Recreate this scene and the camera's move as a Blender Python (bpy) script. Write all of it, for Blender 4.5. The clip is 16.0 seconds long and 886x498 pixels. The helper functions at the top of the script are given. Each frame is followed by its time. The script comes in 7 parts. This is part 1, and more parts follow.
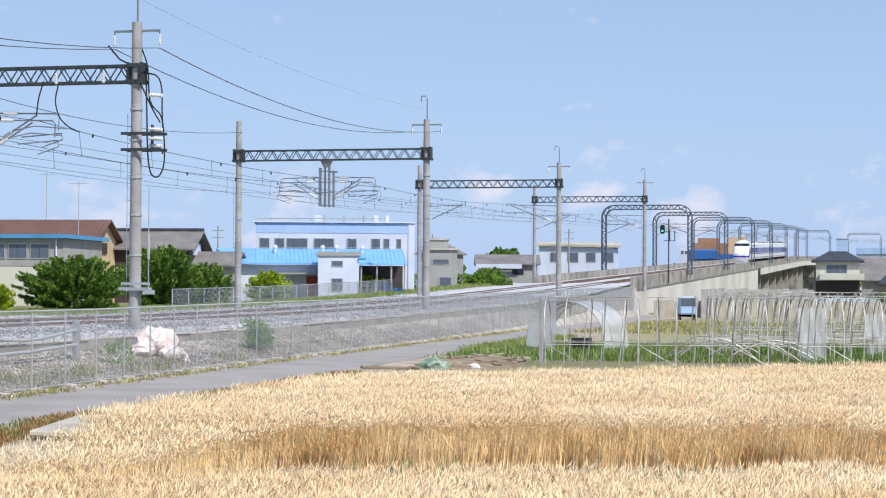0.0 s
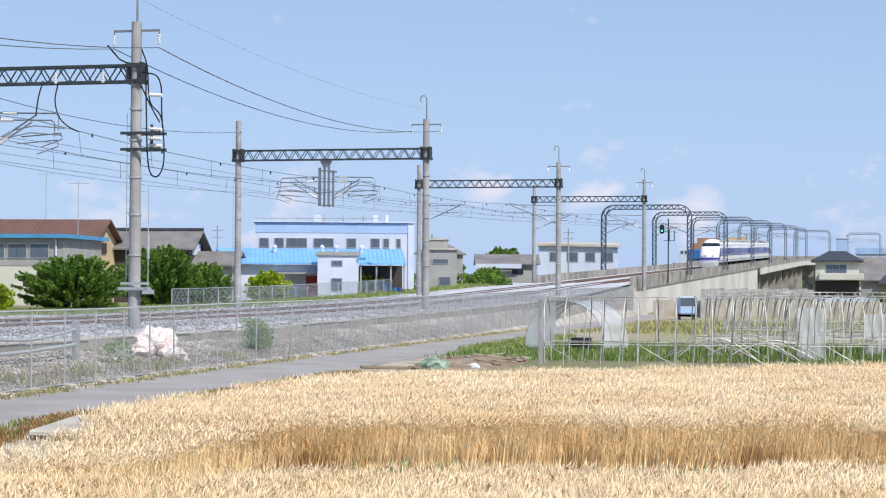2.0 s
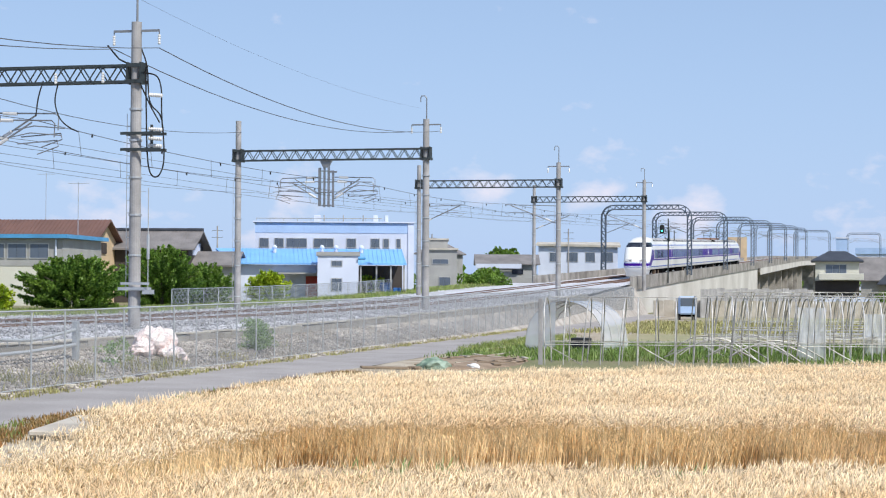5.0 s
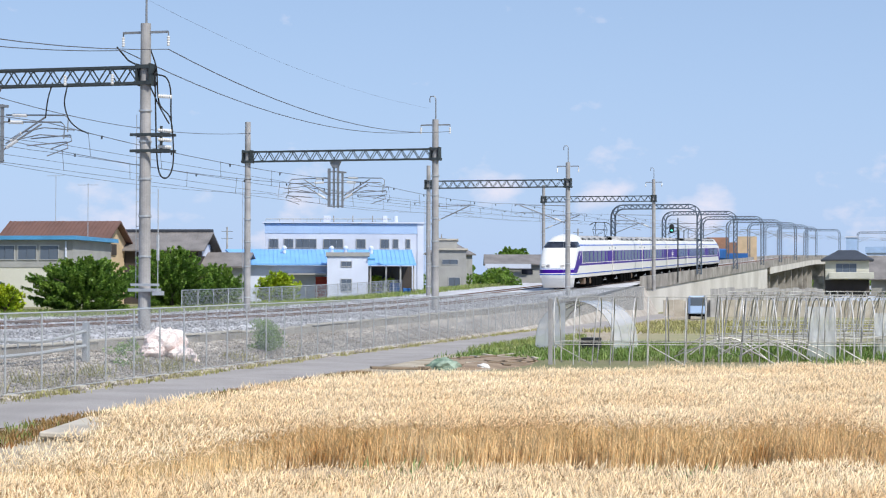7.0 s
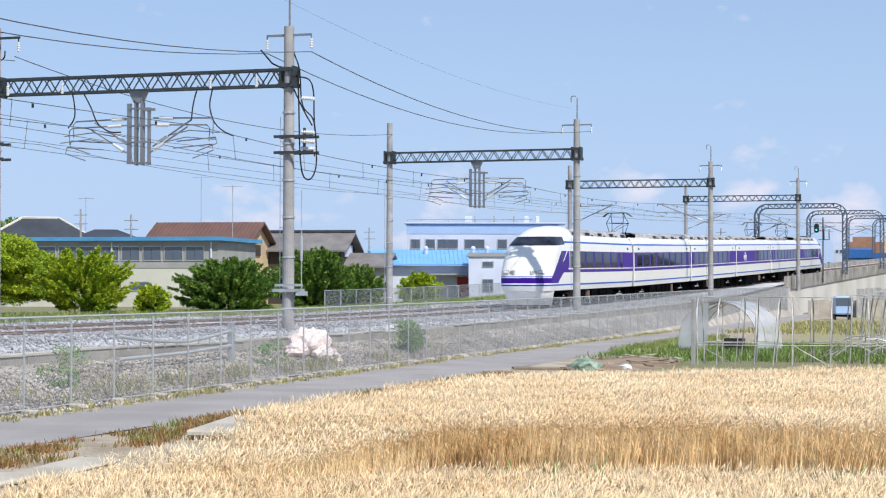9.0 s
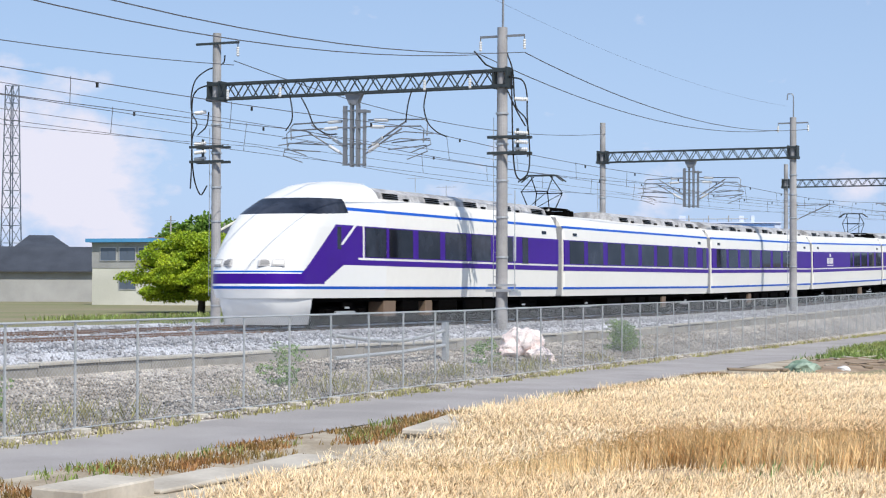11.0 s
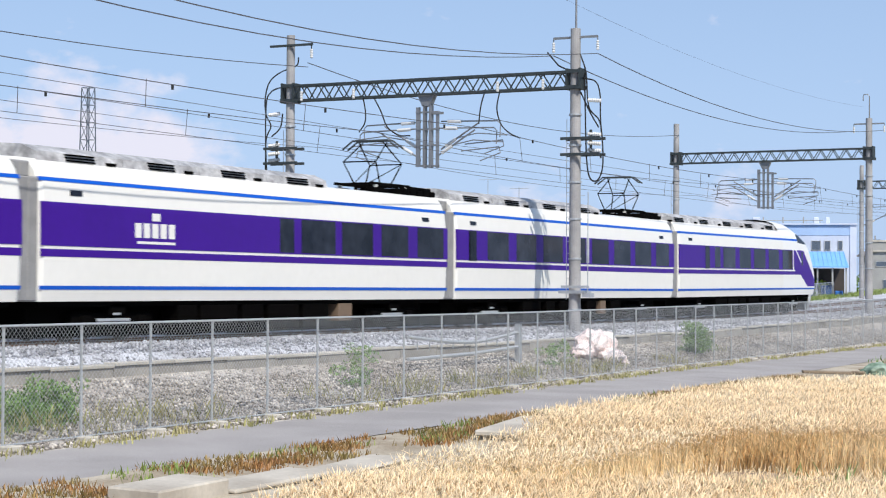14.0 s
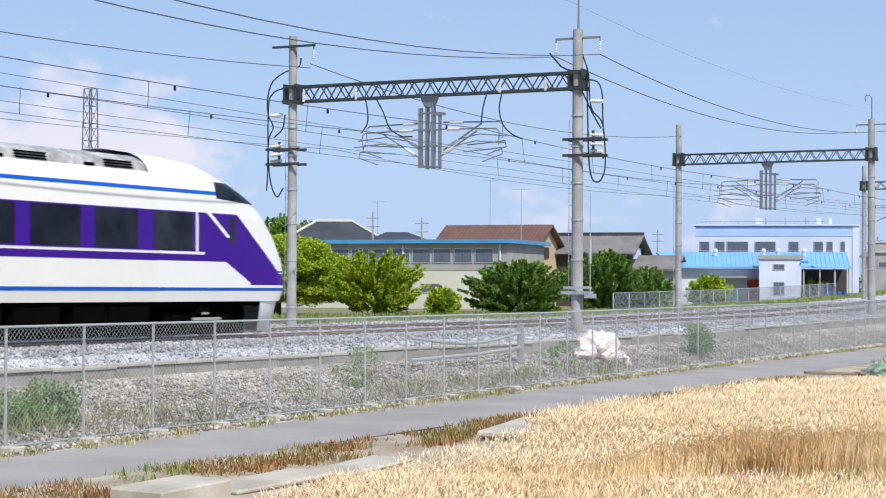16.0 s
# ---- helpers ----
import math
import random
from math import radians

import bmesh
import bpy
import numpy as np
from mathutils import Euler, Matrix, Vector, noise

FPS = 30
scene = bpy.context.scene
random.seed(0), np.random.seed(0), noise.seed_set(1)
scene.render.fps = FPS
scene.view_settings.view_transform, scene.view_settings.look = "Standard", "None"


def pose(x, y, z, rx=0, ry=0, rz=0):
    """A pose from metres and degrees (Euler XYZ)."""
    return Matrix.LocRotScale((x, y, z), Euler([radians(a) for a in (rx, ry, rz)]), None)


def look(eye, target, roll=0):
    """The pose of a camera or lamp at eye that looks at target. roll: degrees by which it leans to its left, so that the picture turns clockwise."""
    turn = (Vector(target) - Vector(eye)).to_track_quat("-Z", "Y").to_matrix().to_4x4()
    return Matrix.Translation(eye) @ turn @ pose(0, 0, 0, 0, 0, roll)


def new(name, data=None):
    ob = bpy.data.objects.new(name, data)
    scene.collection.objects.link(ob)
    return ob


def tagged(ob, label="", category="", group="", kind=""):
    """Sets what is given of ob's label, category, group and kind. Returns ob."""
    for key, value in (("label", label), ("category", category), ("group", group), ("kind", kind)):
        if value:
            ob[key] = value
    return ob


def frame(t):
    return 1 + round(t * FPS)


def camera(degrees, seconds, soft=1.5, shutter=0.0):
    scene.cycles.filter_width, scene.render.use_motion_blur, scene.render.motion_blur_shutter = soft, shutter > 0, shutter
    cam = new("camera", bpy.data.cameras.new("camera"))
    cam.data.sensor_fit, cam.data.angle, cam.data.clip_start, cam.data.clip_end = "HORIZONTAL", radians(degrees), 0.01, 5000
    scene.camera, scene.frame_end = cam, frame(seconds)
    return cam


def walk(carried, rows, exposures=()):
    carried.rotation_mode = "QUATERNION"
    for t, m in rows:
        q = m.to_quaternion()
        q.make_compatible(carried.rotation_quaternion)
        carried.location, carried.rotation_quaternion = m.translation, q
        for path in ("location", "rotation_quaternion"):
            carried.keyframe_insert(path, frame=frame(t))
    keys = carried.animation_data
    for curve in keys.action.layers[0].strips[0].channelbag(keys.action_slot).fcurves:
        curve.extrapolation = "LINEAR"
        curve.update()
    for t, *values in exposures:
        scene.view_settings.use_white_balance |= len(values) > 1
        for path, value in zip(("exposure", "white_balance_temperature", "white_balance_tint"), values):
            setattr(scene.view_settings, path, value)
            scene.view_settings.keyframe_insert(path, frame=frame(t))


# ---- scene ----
# The world's y axis runs along the railway, x points to the field side, z = 0 is the rail top beside the first gantry.
cam = camera(26.73, 16.0, soft=1.15, shutter=0.13)
WALK = [
    (0.0, 23.790, -55.960, 1.250, 13.660, 1.181, 0.300),
    (2.0, 23.790, -55.960, 1.250, 13.646, 1.175, 0.310),
    (4.0, 23.790, -55.960, 1.250, 13.648, 1.174, 0.310),
    (6.5, 23.790, -55.960, 1.250, 13.664, 1.190, 0.264),
    (7.0, 23.790, -55.962, 1.250, 13.939, 1.185, 0.120),
    (7.5, 23.789, -55.975, 1.251, 15.418, 1.187, 0.170),
    (8.0, 23.789, -55.979, 1.252, 15.956, 1.185, 0.150),
    (8.5, 23.789, -55.988, 1.252, 16.988, 1.181, 0.126),
    (9.0, 23.788, -55.999, 1.253, 18.276, 1.183, 0.108),
    (9.5, 23.788, -56.011, 1.254, 19.767, 1.185, 0.120),
    (10.0, 23.787, -56.023, 1.255, 21.165, 1.185, 0.090),
    (10.2, 23.787, -56.030, 1.256, 21.987, 1.183, 0.099),
    (12.3, 23.785, -56.071, 1.259, 26.861, 1.162, 0.300),
    (12.5, 23.785, -56.071, 1.260, 26.901, 1.170, 0.292),
    (13.0, 23.785, -56.072, 1.260, 26.954, 1.180, 0.285),
    (13.5, 23.785, -56.072, 1.260, 26.987, 1.196, 0.294),
    (14.0, 23.785, -56.072, 1.260, 27.032, 1.196, 0.299),
    (14.5, 23.785, -56.073, 1.260, 27.057, 1.200, 0.300),
    (15.0, 23.785, -56.073, 1.260, 27.072, 1.212, 0.298),
    (15.5, 23.785, -56.073, 1.260, 27.081, 1.221, 0.300),
    (16.0, 23.785, -56.073, 1.260, 27.103, 1.223, 0.295),
]
walk(cam, [(t, pose(x, y, z, 0, 0, yaw) @ pose(0, 0, 0, 90 + pitch) @ pose(0, 0, 0, 0, 0, roll)) for t, x, y, z, yaw, pitch, roll in WALK])

# ---- world and sun ----
SUN = Vector((0.527, -0.411, 0.743)).normalized()
world = bpy.data.worlds.new("sky")
scene.world = world
world.use_nodes = True
wn, wl = world.node_tree.nodes, world.node_tree.links
for n in list(wn):
    wn.remove(n)


def wnode(kind, **inputs):
    n = wn.new(kind)
    for k, v in inputs.items():
        n.inputs[k.replace("_", " ")].default_value = v
    return n


sky = wn.new("ShaderNodeTexSky")
sky.sky_type, sky.sun_disc = "NISHITA", False
sky.sun_elevation = math.asin(SUN.z)
sky.sun_rotation = math.atan2(SUN.x, SUN.y)
sky.air_density, sky.dust_density, sky.ozone_density, sky.altitude = 1.0, 0.6, 2.0, 0
# pale summer haze that thickens towards the horizon, and a low bank of cumulus
co = wn.new("ShaderNodeTexCoord")
sep = wn.new("ShaderNodeSeparateXYZ")
wl.new(co.outputs["Generated"], sep.inputs[0])
hz = wn.new("ShaderNodeMapRange")
hz.inputs["From Min"].default_value, hz.inputs["From Max"].default_value = 0.0, 0.22
hz.inputs["To Min"].default_value, hz.inputs["To Max"].default_value = 0.80, 0.45
wl.new(sep.outputs["Z"], hz.inputs["Value"])
haze = wn.new("ShaderNodeMixRGB")
haze.inputs["Color2"].default_value = (4.6, 6.5, 10.35, 1)
wl.new(hz.outputs[0], haze.inputs["Fac"])
wl.new(sky.outputs[0], haze.inputs["Color1"])
mp = wn.new("ShaderNodeMapping")
mp.inputs["Scale"].default_value = (1.0, 1.0, 1.7)
wl.new(co.outputs["Generated"], mp.inputs[0])
cn = wn.new("ShaderNodeTexNoise")
cn.inputs["Scale"].default_value, cn.inputs["Detail"].default_value, cn.inputs["Roughness"].default_value = 26.0, 9.0, 0.55
wl.new(mp.outputs[0], cn.inputs["Vector"])
sub = wn.new("ShaderNodeMath")
sub.operation = "SUBTRACT"
cr = wn.new("ShaderNodeMapRange")
cr.inputs["From Min"].default_value, cr.inputs["From Max"].default_value = 0.44, 0.66
cr.inputs["To Max"].default_value = 0.82
wl.new(sub.outputs[0], cr.inputs["Value"])
banks = None
for bx, by, bz, size in ((-0.2223, 0.9729, 0.058, 0.030), (-0.1542, 0.9865, 0.050, 0.034), (-0.1097, 0.9929, 0.042, 0.03), (-0.6137, 0.7851, 0.068, 0.07), (-0.5905, 0.8032, 0.055, 0.06), (-0.66, 0.7484, 0.066, 0.05), (-0.40, 0.915, 0.025, 0.05), (-0.02, 0.999, 0.035, 0.04), (-0.30, 0.953, 0.02, 0.05), (-0.85, 0.52, 0.09, 0.12), (0.4, 0.91, 0.08, 0.12)):
    dist = wn.new("ShaderNodeVectorMath")
    dist.operation = "DISTANCE"
    dist.inputs[1].default_value = Vector((bx, by, bz)).normalized()
    wl.new(co.outputs["Generated"], dist.inputs[0])
    fall = wn.new("ShaderNodeMapRange")
    fall.inputs["From Min"].default_value, fall.inputs["From Max"].default_value = size * 1.25, size * 0.15
    fall.inputs["To Max"].default_value = 0.5 if bx > -0.5 else 1.2
    wl.new(dist.outputs["Value"], fall.inputs["Value"])
    if banks is None:
        banks = fall
    else:
        mx = wn.new("ShaderNodeMath")
        mx.operation = "MAXIMUM"
        wl.new(banks.outputs[0], mx.inputs[0])
        wl.new(fall.outputs[0], mx.inputs[1])
        banks = mx
add = wn.new("ShaderNodeMath")
add.operation = "MULTIPLY_ADD"
add.inputs[1].default_value = 0.42
wl.new(banks.outputs[0], add.inputs[0])
wl.new(cn.outputs[0], add.inputs[2])
wl.new(add.outputs[0], sub.inputs[0])
sub.inputs[1].default_value = 0.22
cloud = wn.new("ShaderNodeMixRGB")
cloud.inputs["Color2"].default_value = (9.0, 8.6, 9.6, 1)
wl.new(cr.outputs[0], cloud.inputs["Fac"])
wl.new(haze.outputs[0], cloud.inputs["Color1"])
bg = wn.new("ShaderNodeBackground")
bg.inputs["Strength"].default_value = 0.095
wl.new(cloud.outputs[0], bg.inputs["Color"])
wo = wn.new("ShaderNodeOutputWorld")
wl.new(bg.outputs[0], wo.inputs["Surface"])

sun_data = bpy.data.lights.new("sun", "SUN")
sun_data.energy, sun_data.angle, sun_data.color = 4.6, radians(0.53), (1.0, 0.955, 0.88)
sun = new("sun", sun_data)
sun.matrix_world = look(SUN * 100, (0, 0, 0))
scene.view_settings.exposure = 0.06


# ---- materials ----
def mat(name, col, rough=0.7, metal=0.0, col2=None, scale=1.5, fine=30.0, bump=0.15, spread=0.12, rand=0.0, island=False, spec=0.5):
    """A surface with two scales of variation: broad patches towards col2, fine grain, and relief."""
    m = bpy.data.materials.new(name)
    m.use_nodes = True
    nt = m.node_tree
    b = nt.nodes["Principled BSDF"]
    b.inputs["Roughness"].default_value, b.inputs["Metallic"].default_value = rough, metal
    b.inputs["Specular IOR Level"].default_value = spec
    tc = nt.nodes.new("ShaderNodeTexCoord")
    n1, n2 = nt.nodes.new("ShaderNodeTexNoise"), nt.nodes.new("ShaderNodeTexNoise")
    n1.inputs["Scale"].default_value, n1.inputs["Detail"].default_value = scale, 5
    n2.inputs["Scale"].default_value, n2.inputs["Detail"].default_value = fine, 4
    for n in (n1, n2):
        nt.links.new(tc.outputs["Object"], n.inputs["Vector"])
    col2 = col2 or tuple(c * (1 - spread * 1.6) for c in col)
    ramp = nt.nodes.new("ShaderNodeMapRange")
    ramp.inputs["From Min"].default_value, ramp.inputs["From Max"].default_value = 0.35, 0.65
    nt.links.new(n1.outputs[0], ramp.inputs["Value"])
    mix = nt.nodes.new("ShaderNodeMixRGB")
    mix.inputs["Color1"].default_value, mix.inputs["Color2"].default_value = (*col, 1), (*col2, 1)
    nt.links.new(ramp.outputs[0], mix.inputs["Fac"])
    g = nt.nodes.new("ShaderNodeMapRange")
    g.inputs["From Min"].default_value, g.inputs["From Max"].default_value = 0.25, 0.75
    g.inputs["To Min"].default_value, g.inputs["To Max"].default_value = 1 - spread, 1 + spread
    nt.links.new(n2.outputs[0], g.inputs["Value"])
    mul = nt.nodes.new("ShaderNodeVectorMath")
    mul.operation = "SCALE"
    nt.links.new(mix.outputs[0], mul.inputs[0])
    nt.links.new(g.outputs[0], mul.inputs["Scale"])
    out = mul.outputs[0]
    if rand:
        src = nt.nodes.new("ShaderNodeNewGeometry").outputs["Random Per Island"] if island else nt.nodes.new("ShaderNodeObjectInfo").outputs["Random"]
        r = nt.nodes.new("ShaderNodeMapRange")
        r.inputs["To Min"].default_value, r.inputs["To Max"].default_value = 1 - rand, 1 + rand
        nt.links.new(src, r.inputs["Value"])
        m2 = nt.nodes.new("ShaderNodeVectorMath")
        m2.operation = "SCALE"
        nt.links.new(out, m2.inputs[0])
        nt.links.new(r.outputs[0], m2.inputs["Scale"])
        out = m2.outputs[0]
    nt.links.new(out, b.inputs["Base Color"])
    if bump:
        bp = nt.nodes.new("ShaderNodeBump")
        bp.inputs["Strength"].default_value, bp.inputs["Distance"].default_value = bump, 0.02
        nt.links.new(n2.outputs[0], bp.inputs["Height"])
        nt.links.new(bp.outputs[0], b.inputs["Normal"])
    return m


def glass(name, col, rough=0.08):
    m = mat(name, col, rough, spread=0.05, bump=0.0, spec=0.6)
    return m


def leafy(name, col, col2):
    return thin(mat(name, col, 0.45, col2=col2, scale=1.2, fine=9, bump=0.0, spread=0.2, rand=0.4, island=True, spec=0.3), 0.28)


def thin(m, share_through=0.12):
    """Lets part of the light through, as leaves and straw do."""
    nt = m.node_tree
    b = nt.nodes["Principled BSDF"]
    base = b.inputs["Base Color"].links[0].from_socket
    tr = nt.nodes.new("ShaderNodeBsdfTranslucent")
    nt.links.new(base, tr.inputs["Color"])
    mx = nt.nodes.new("ShaderNodeMixShader")
    mx.inputs[0].default_value = share_through
    o = nt.nodes["Material Output"]
    nt.links.new(b.outputs[0], mx.inputs[1])
    nt.links.new(tr.outputs[0], mx.inputs[2])
    nt.links.new(mx.outputs[0], o.inputs["Surface"])
    return m


M_SOIL = mat("soil", (0.35, 0.265, 0.185), 0.95, col2=(0.22, 0.155, 0.10), scale=0.8, fine=14, bump=0.8)
M_VERGE = mat("dry_verge_earth", (0.44, 0.385, 0.30), 0.95, col2=(0.29, 0.235, 0.165), scale=1.1, fine=14, bump=0.8, spread=0.22)
M_GROUND = mat("ground", (0.17, 0.18, 0.07), 0.95, col2=(0.24, 0.20, 0.12), scale=0.12, fine=6, bump=0.6, spread=0.25)
M_ASPHALT = mat("asphalt", (0.345, 0.322, 0.310), 0.9, col2=(0.275, 0.257, 0.247), scale=0.5, fine=60, bump=0.3, spread=0.18)
M_CONC = mat("concrete", (0.54, 0.505, 0.445), 0.9, col2=(0.39, 0.36, 0.305), scale=0.9, fine=18, bump=0.25, spread=0.15)
M_CONC_OLD = mat("weathered_concrete", (0.36, 0.34, 0.31), 0.9, col2=(0.17, 0.155, 0.14), scale=0.45, fine=9, bump=0.25, spread=0.2)
M_CONC_NEW = mat("pale_concrete", (0.52, 0.475, 0.405), 0.9, col2=(0.36, 0.32, 0.265), scale=0.8, fine=12, bump=0.2, spread=0.1)
M_TROUGH = mat("trough_concrete", (0.36, 0.34, 0.305), 0.9, col2=(0.24, 0.225, 0.20), scale=1.1, fine=14, bump=0.3)
M_RAMP = mat("bright_concrete", (0.62, 0.60, 0.56), 0.9, col2=(0.46, 0.44, 0.40), scale=0.12, fine=3, bump=0.1, spread=0.06)
M_POLE = mat("spun_concrete", (0.38, 0.37, 0.37), 0.85, col2=(0.25, 0.245, 0.245), scale=1.1, fine=25, bump=0.15)
M_STEEL = mat("painted_steel", (0.032, 0.042, 0.046), 0.6, 0.0, scale=2, fine=30, bump=0.05)
M_PORTAL = mat("grey_painted_steel", (0.085, 0.115, 0.16), 0.6, 0.1, scale=1, fine=20, bump=0.05)
M_GALV = mat("galvanised_steel", (0.52, 0.54, 0.56), 0.45, 0.55, scale=3, fine=40, bump=0.05)
M_WIRE = mat("copper_wire", (0.10, 0.095, 0.105), 0.6, 0.3, bump=0.0)
M_CABLE = mat("black_cable", (0.010, 0.0105, 0.012), 0.8, bump=0.0)
M_PORC = mat("porcelain", (0.66, 0.66, 0.65), 0.25, bump=0.0, spread=0.05)
M_RAIL = mat("rusty_rail", (0.16, 0.085, 0.05), 0.7, 0.3, col2=(0.25, 0.15, 0.10), scale=2, bump=0.1)
M_RAILTOP = mat("worn_rail_head", (0.55, 0.53, 0.50), 0.3, 0.9, bump=0.0)
M_BALLAST = mat("ballast_stone", (0.41, 0.415, 0.44), 0.9, col2=(0.28, 0.28, 0.295), scale=0.6, fine=16, bump=0.8, spread=0.25, rand=0.5, island=True)
M_BANK = mat("stone_pitching", (0.46, 0.425, 0.385), 0.95, col2=(0.30, 0.27, 0.235), scale=0.7, fine=12, bump=0.8, spread=0.25, rand=0.5, island=True)
M_SLEEPER = mat("concrete_sleeper", (0.40, 0.36, 0.31), 0.9, rand=0.15)
M_MESH = mat("fence_wire", (0.41, 0.425, 0.435), 0.5, 0.35, bump=0.0, spread=0.05)
M_FENCE = mat("fence_steel", (0.52, 0.535, 0.54), 0.5, 0.35, bump=0.0, spread=0.05)
M_WHITE = mat("train_white", (0.76, 0.74, 0.69), 0.3, scale=0.3, fine=4, bump=0.0, spread=0.02)
M_NOSE = mat("train_white_gloss", (0.765, 0.76, 0.735), 0.28, scale=0.3, fine=4, bump=0.0, spread=0.01)
M_PURPLE = mat("train_purple", (0.043, 0.004, 0.235), 0.42, scale=0.5, fine=4, bump=0.0, spread=0.05, spec=0.2)
M_BLUE = mat("train_blue_line", (0.003, 0.09, 0.50), 0.45, scale=0.5, bump=0.0, spread=0.04, spec=0.2)
# opaque panes: paler patches and per-pane tone imitate blinds, reflections and interior light
M_TGLASS = mat("train_glass", (0.006, 0.008, 0.014), 0.05, col2=(0.024, 0.028, 0.04), scale=0.9, fine=3, bump=0.0, spread=0.3, rand=0.6, spec=0.12)
M_ROOFGREY = mat("train_roof_grey", (0.56, 0.55, 0.545), 0.5, 0.1, col2=(0.27, 0.26, 0.255), scale=2.4, fine=11, bump=0.1, spread=0.3)
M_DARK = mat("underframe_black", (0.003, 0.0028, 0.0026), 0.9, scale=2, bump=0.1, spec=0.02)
M_BROWN = mat("underframe_box", (0.17, 0.115, 0.075), 0.7, scale=2, bump=0.05)
M_GANGWAY = mat("gangway_grey", (0.27, 0.265, 0.26), 0.7, scale=2, bump=0.05)
M_WHEEL = mat("wheel_steel", (0.10, 0.095, 0.09), 0.5, 0.6, bump=0.05)
M_LENS = mat("lamp_lens", (0.85, 0.84, 0.78), 0.1, bump=0.0)
M_BARK = mat("bark", (0.12, 0.095, 0.07), 0.95, scale=4, fine=30, bump=0.6)
M_WHEAT = mat("ripe_wheat", (0.93, 0.775, 0.54), 0.7, col2=(0.83, 0.625, 0.38), scale=0.55, fine=3, bump=0.0, spread=0.2, rand=0.36, island=True, spec=0.3)
M_STRAW = mat("wheat_stalk", (0.88, 0.69, 0.41), 0.7, col2=(0.72, 0.51, 0.25), scale=1.6, fine=3, bump=0.0, spread=0.2, rand=0.5, island=True, spec=0.3)
for straw_mat in (M_WHEAT, M_STRAW):
    thin(straw_mat)
M_LEAF_DARK = leafy("leaf_dark", (0.095, 0.19, 0.03), (0.18, 0.29, 0.045))
M_LEAF_LIGHT = leafy("leaf_light", (0.43, 0.51, 0.03), (0.22, 0.34, 0.025))
M_GRASS = leafy("grass_blade", (0.19, 0.29, 0.06), (0.30, 0.32, 0.11))
M_DRYWEED = leafy("dry_weed", (0.34, 0.165, 0.06), (0.25, 0.20, 0.07))
M_GREEN = leafy("fresh_grass", (0.12, 0.22, 0.045), (0.22, 0.29, 0.08))
M_OLIVE = leafy("olive_grass", (0.34, 0.34, 0.12), (0.42, 0.37, 0.18))
M_WEED = leafy("weed_leaf", (0.20, 0.33, 0.11), (0.28, 0.38, 0.15))
M_ARM = mat("bracket_steel", (0.25, 0.26, 0.28), 0.5, 0.4, bump=0.0)


# ---- building helpers ----
def box(bm, x0, x1, y0, y1, z0, z1, bev=0.0):
    vs = bmesh.ops.create_cube(bm, size=1.0)["verts"]
    for v in vs:
        v.co = Vector((x0 + (v.co.x + 0.5) * (x1 - x0), y0 + (v.co.y + 0.5) * (y1 - y0), z0 + (v.co.z + 0.5) * (z1 - z0)))
    if bev:
        es = list({e for v in vs for e in v.link_edges})
        bmesh.ops.bevel(bm, geom=es, offset=bev, segments=1, affect="EDGES", profile=0.5)
    return bm


def B(*boxes, bev=0.0):
    bm = bmesh.new()
    for b in boxes:
        box(bm, *b, bev=bev)
    return bm


def bar(bm, p0, p1, r0, r1=None, seg=8):
    """A round bar from p0 to p1, tapering from r0 to r1."""
    p0, p1 = Vector(p0), Vector(p1)
    r1 = r0 if r1 is None else r1
    d = (p1 - p0).normalized()
    u = d.orthogonal().normalized()
    w = d.cross(u)
    ring = lambda p, r: [bm.verts.new(p + r * (math.cos(2 * math.pi * i / seg) * u + math.sin(2 * math.pi * i / seg) * w)) for i in range(seg)]
    a, b = ring(p0, r0), ring(p1, r1)
    for i in range(seg):
        bm.faces.new((a[i], a[(i + 1) % seg], b[(i + 1) % seg], b[i]))
    bm.faces.new(a[::-1])
    bm.faces.new(b)
    return bm


def tube(bm, pts, r, seg=5):
    """One continuous round tube through the points."""
    pts = [Vector(p) for p in pts]
    d = (pts[1] - pts[0]).normalized()
    u = d.orthogonal().normalized()
    rings = []
    for i, p in enumerate(pts):
        a, b = pts[max(0, i - 1)], pts[min(len(pts) - 1, i + 1)]
        d = (b - a).normalized()
        u = (u - d * u.dot(d)).normalized()
        w = d.cross(u)
        rings.append([bm.verts.new(p + r * (math.cos(2 * math.pi * k / seg) * u + math.sin(2 * math.pi * k / seg) * w)) for k in range(seg)])
    for a, b in zip(rings, rings[1:]):
        for k in range(seg):
            bm.faces.new((a[k], a[(k + 1) % seg], b[(k + 1) % seg], b[k]))
    bm.faces.new(rings[0][::-1])
    bm.faces.new(rings[-1])
    return bm


def smooth(pts, n=6):
    """A soft curve through the points."""
    pts = [Vector(p) for p in pts]
    q = [pts[0] * 2 - pts[1]] + pts + [pts[-1] * 2 - pts[-2]]
    out = []
    for a, b, c, d in zip(q, q[1:], q[2:], q[3:]):
        for k in range(n):
            t = k / n
            out.append(0.5 * (2 * b + (c - a) * t + (2 * a - 5 * b + 4 * c - d) * t * t + (3 * b - a - 3 * c + d) * t ** 3))
    return out + [pts[-1]]


def arc(p0, p1, sag, n=12):
    """Points of a wire hung from p0 to p1."""
    p0, p1 = Vector(p0), Vector(p1)
    return [p0.lerp(p1, k / n) - Vector((0, 0, sag * 4 * (k / n) * (1 - k / n))) for k in range(n + 1)]


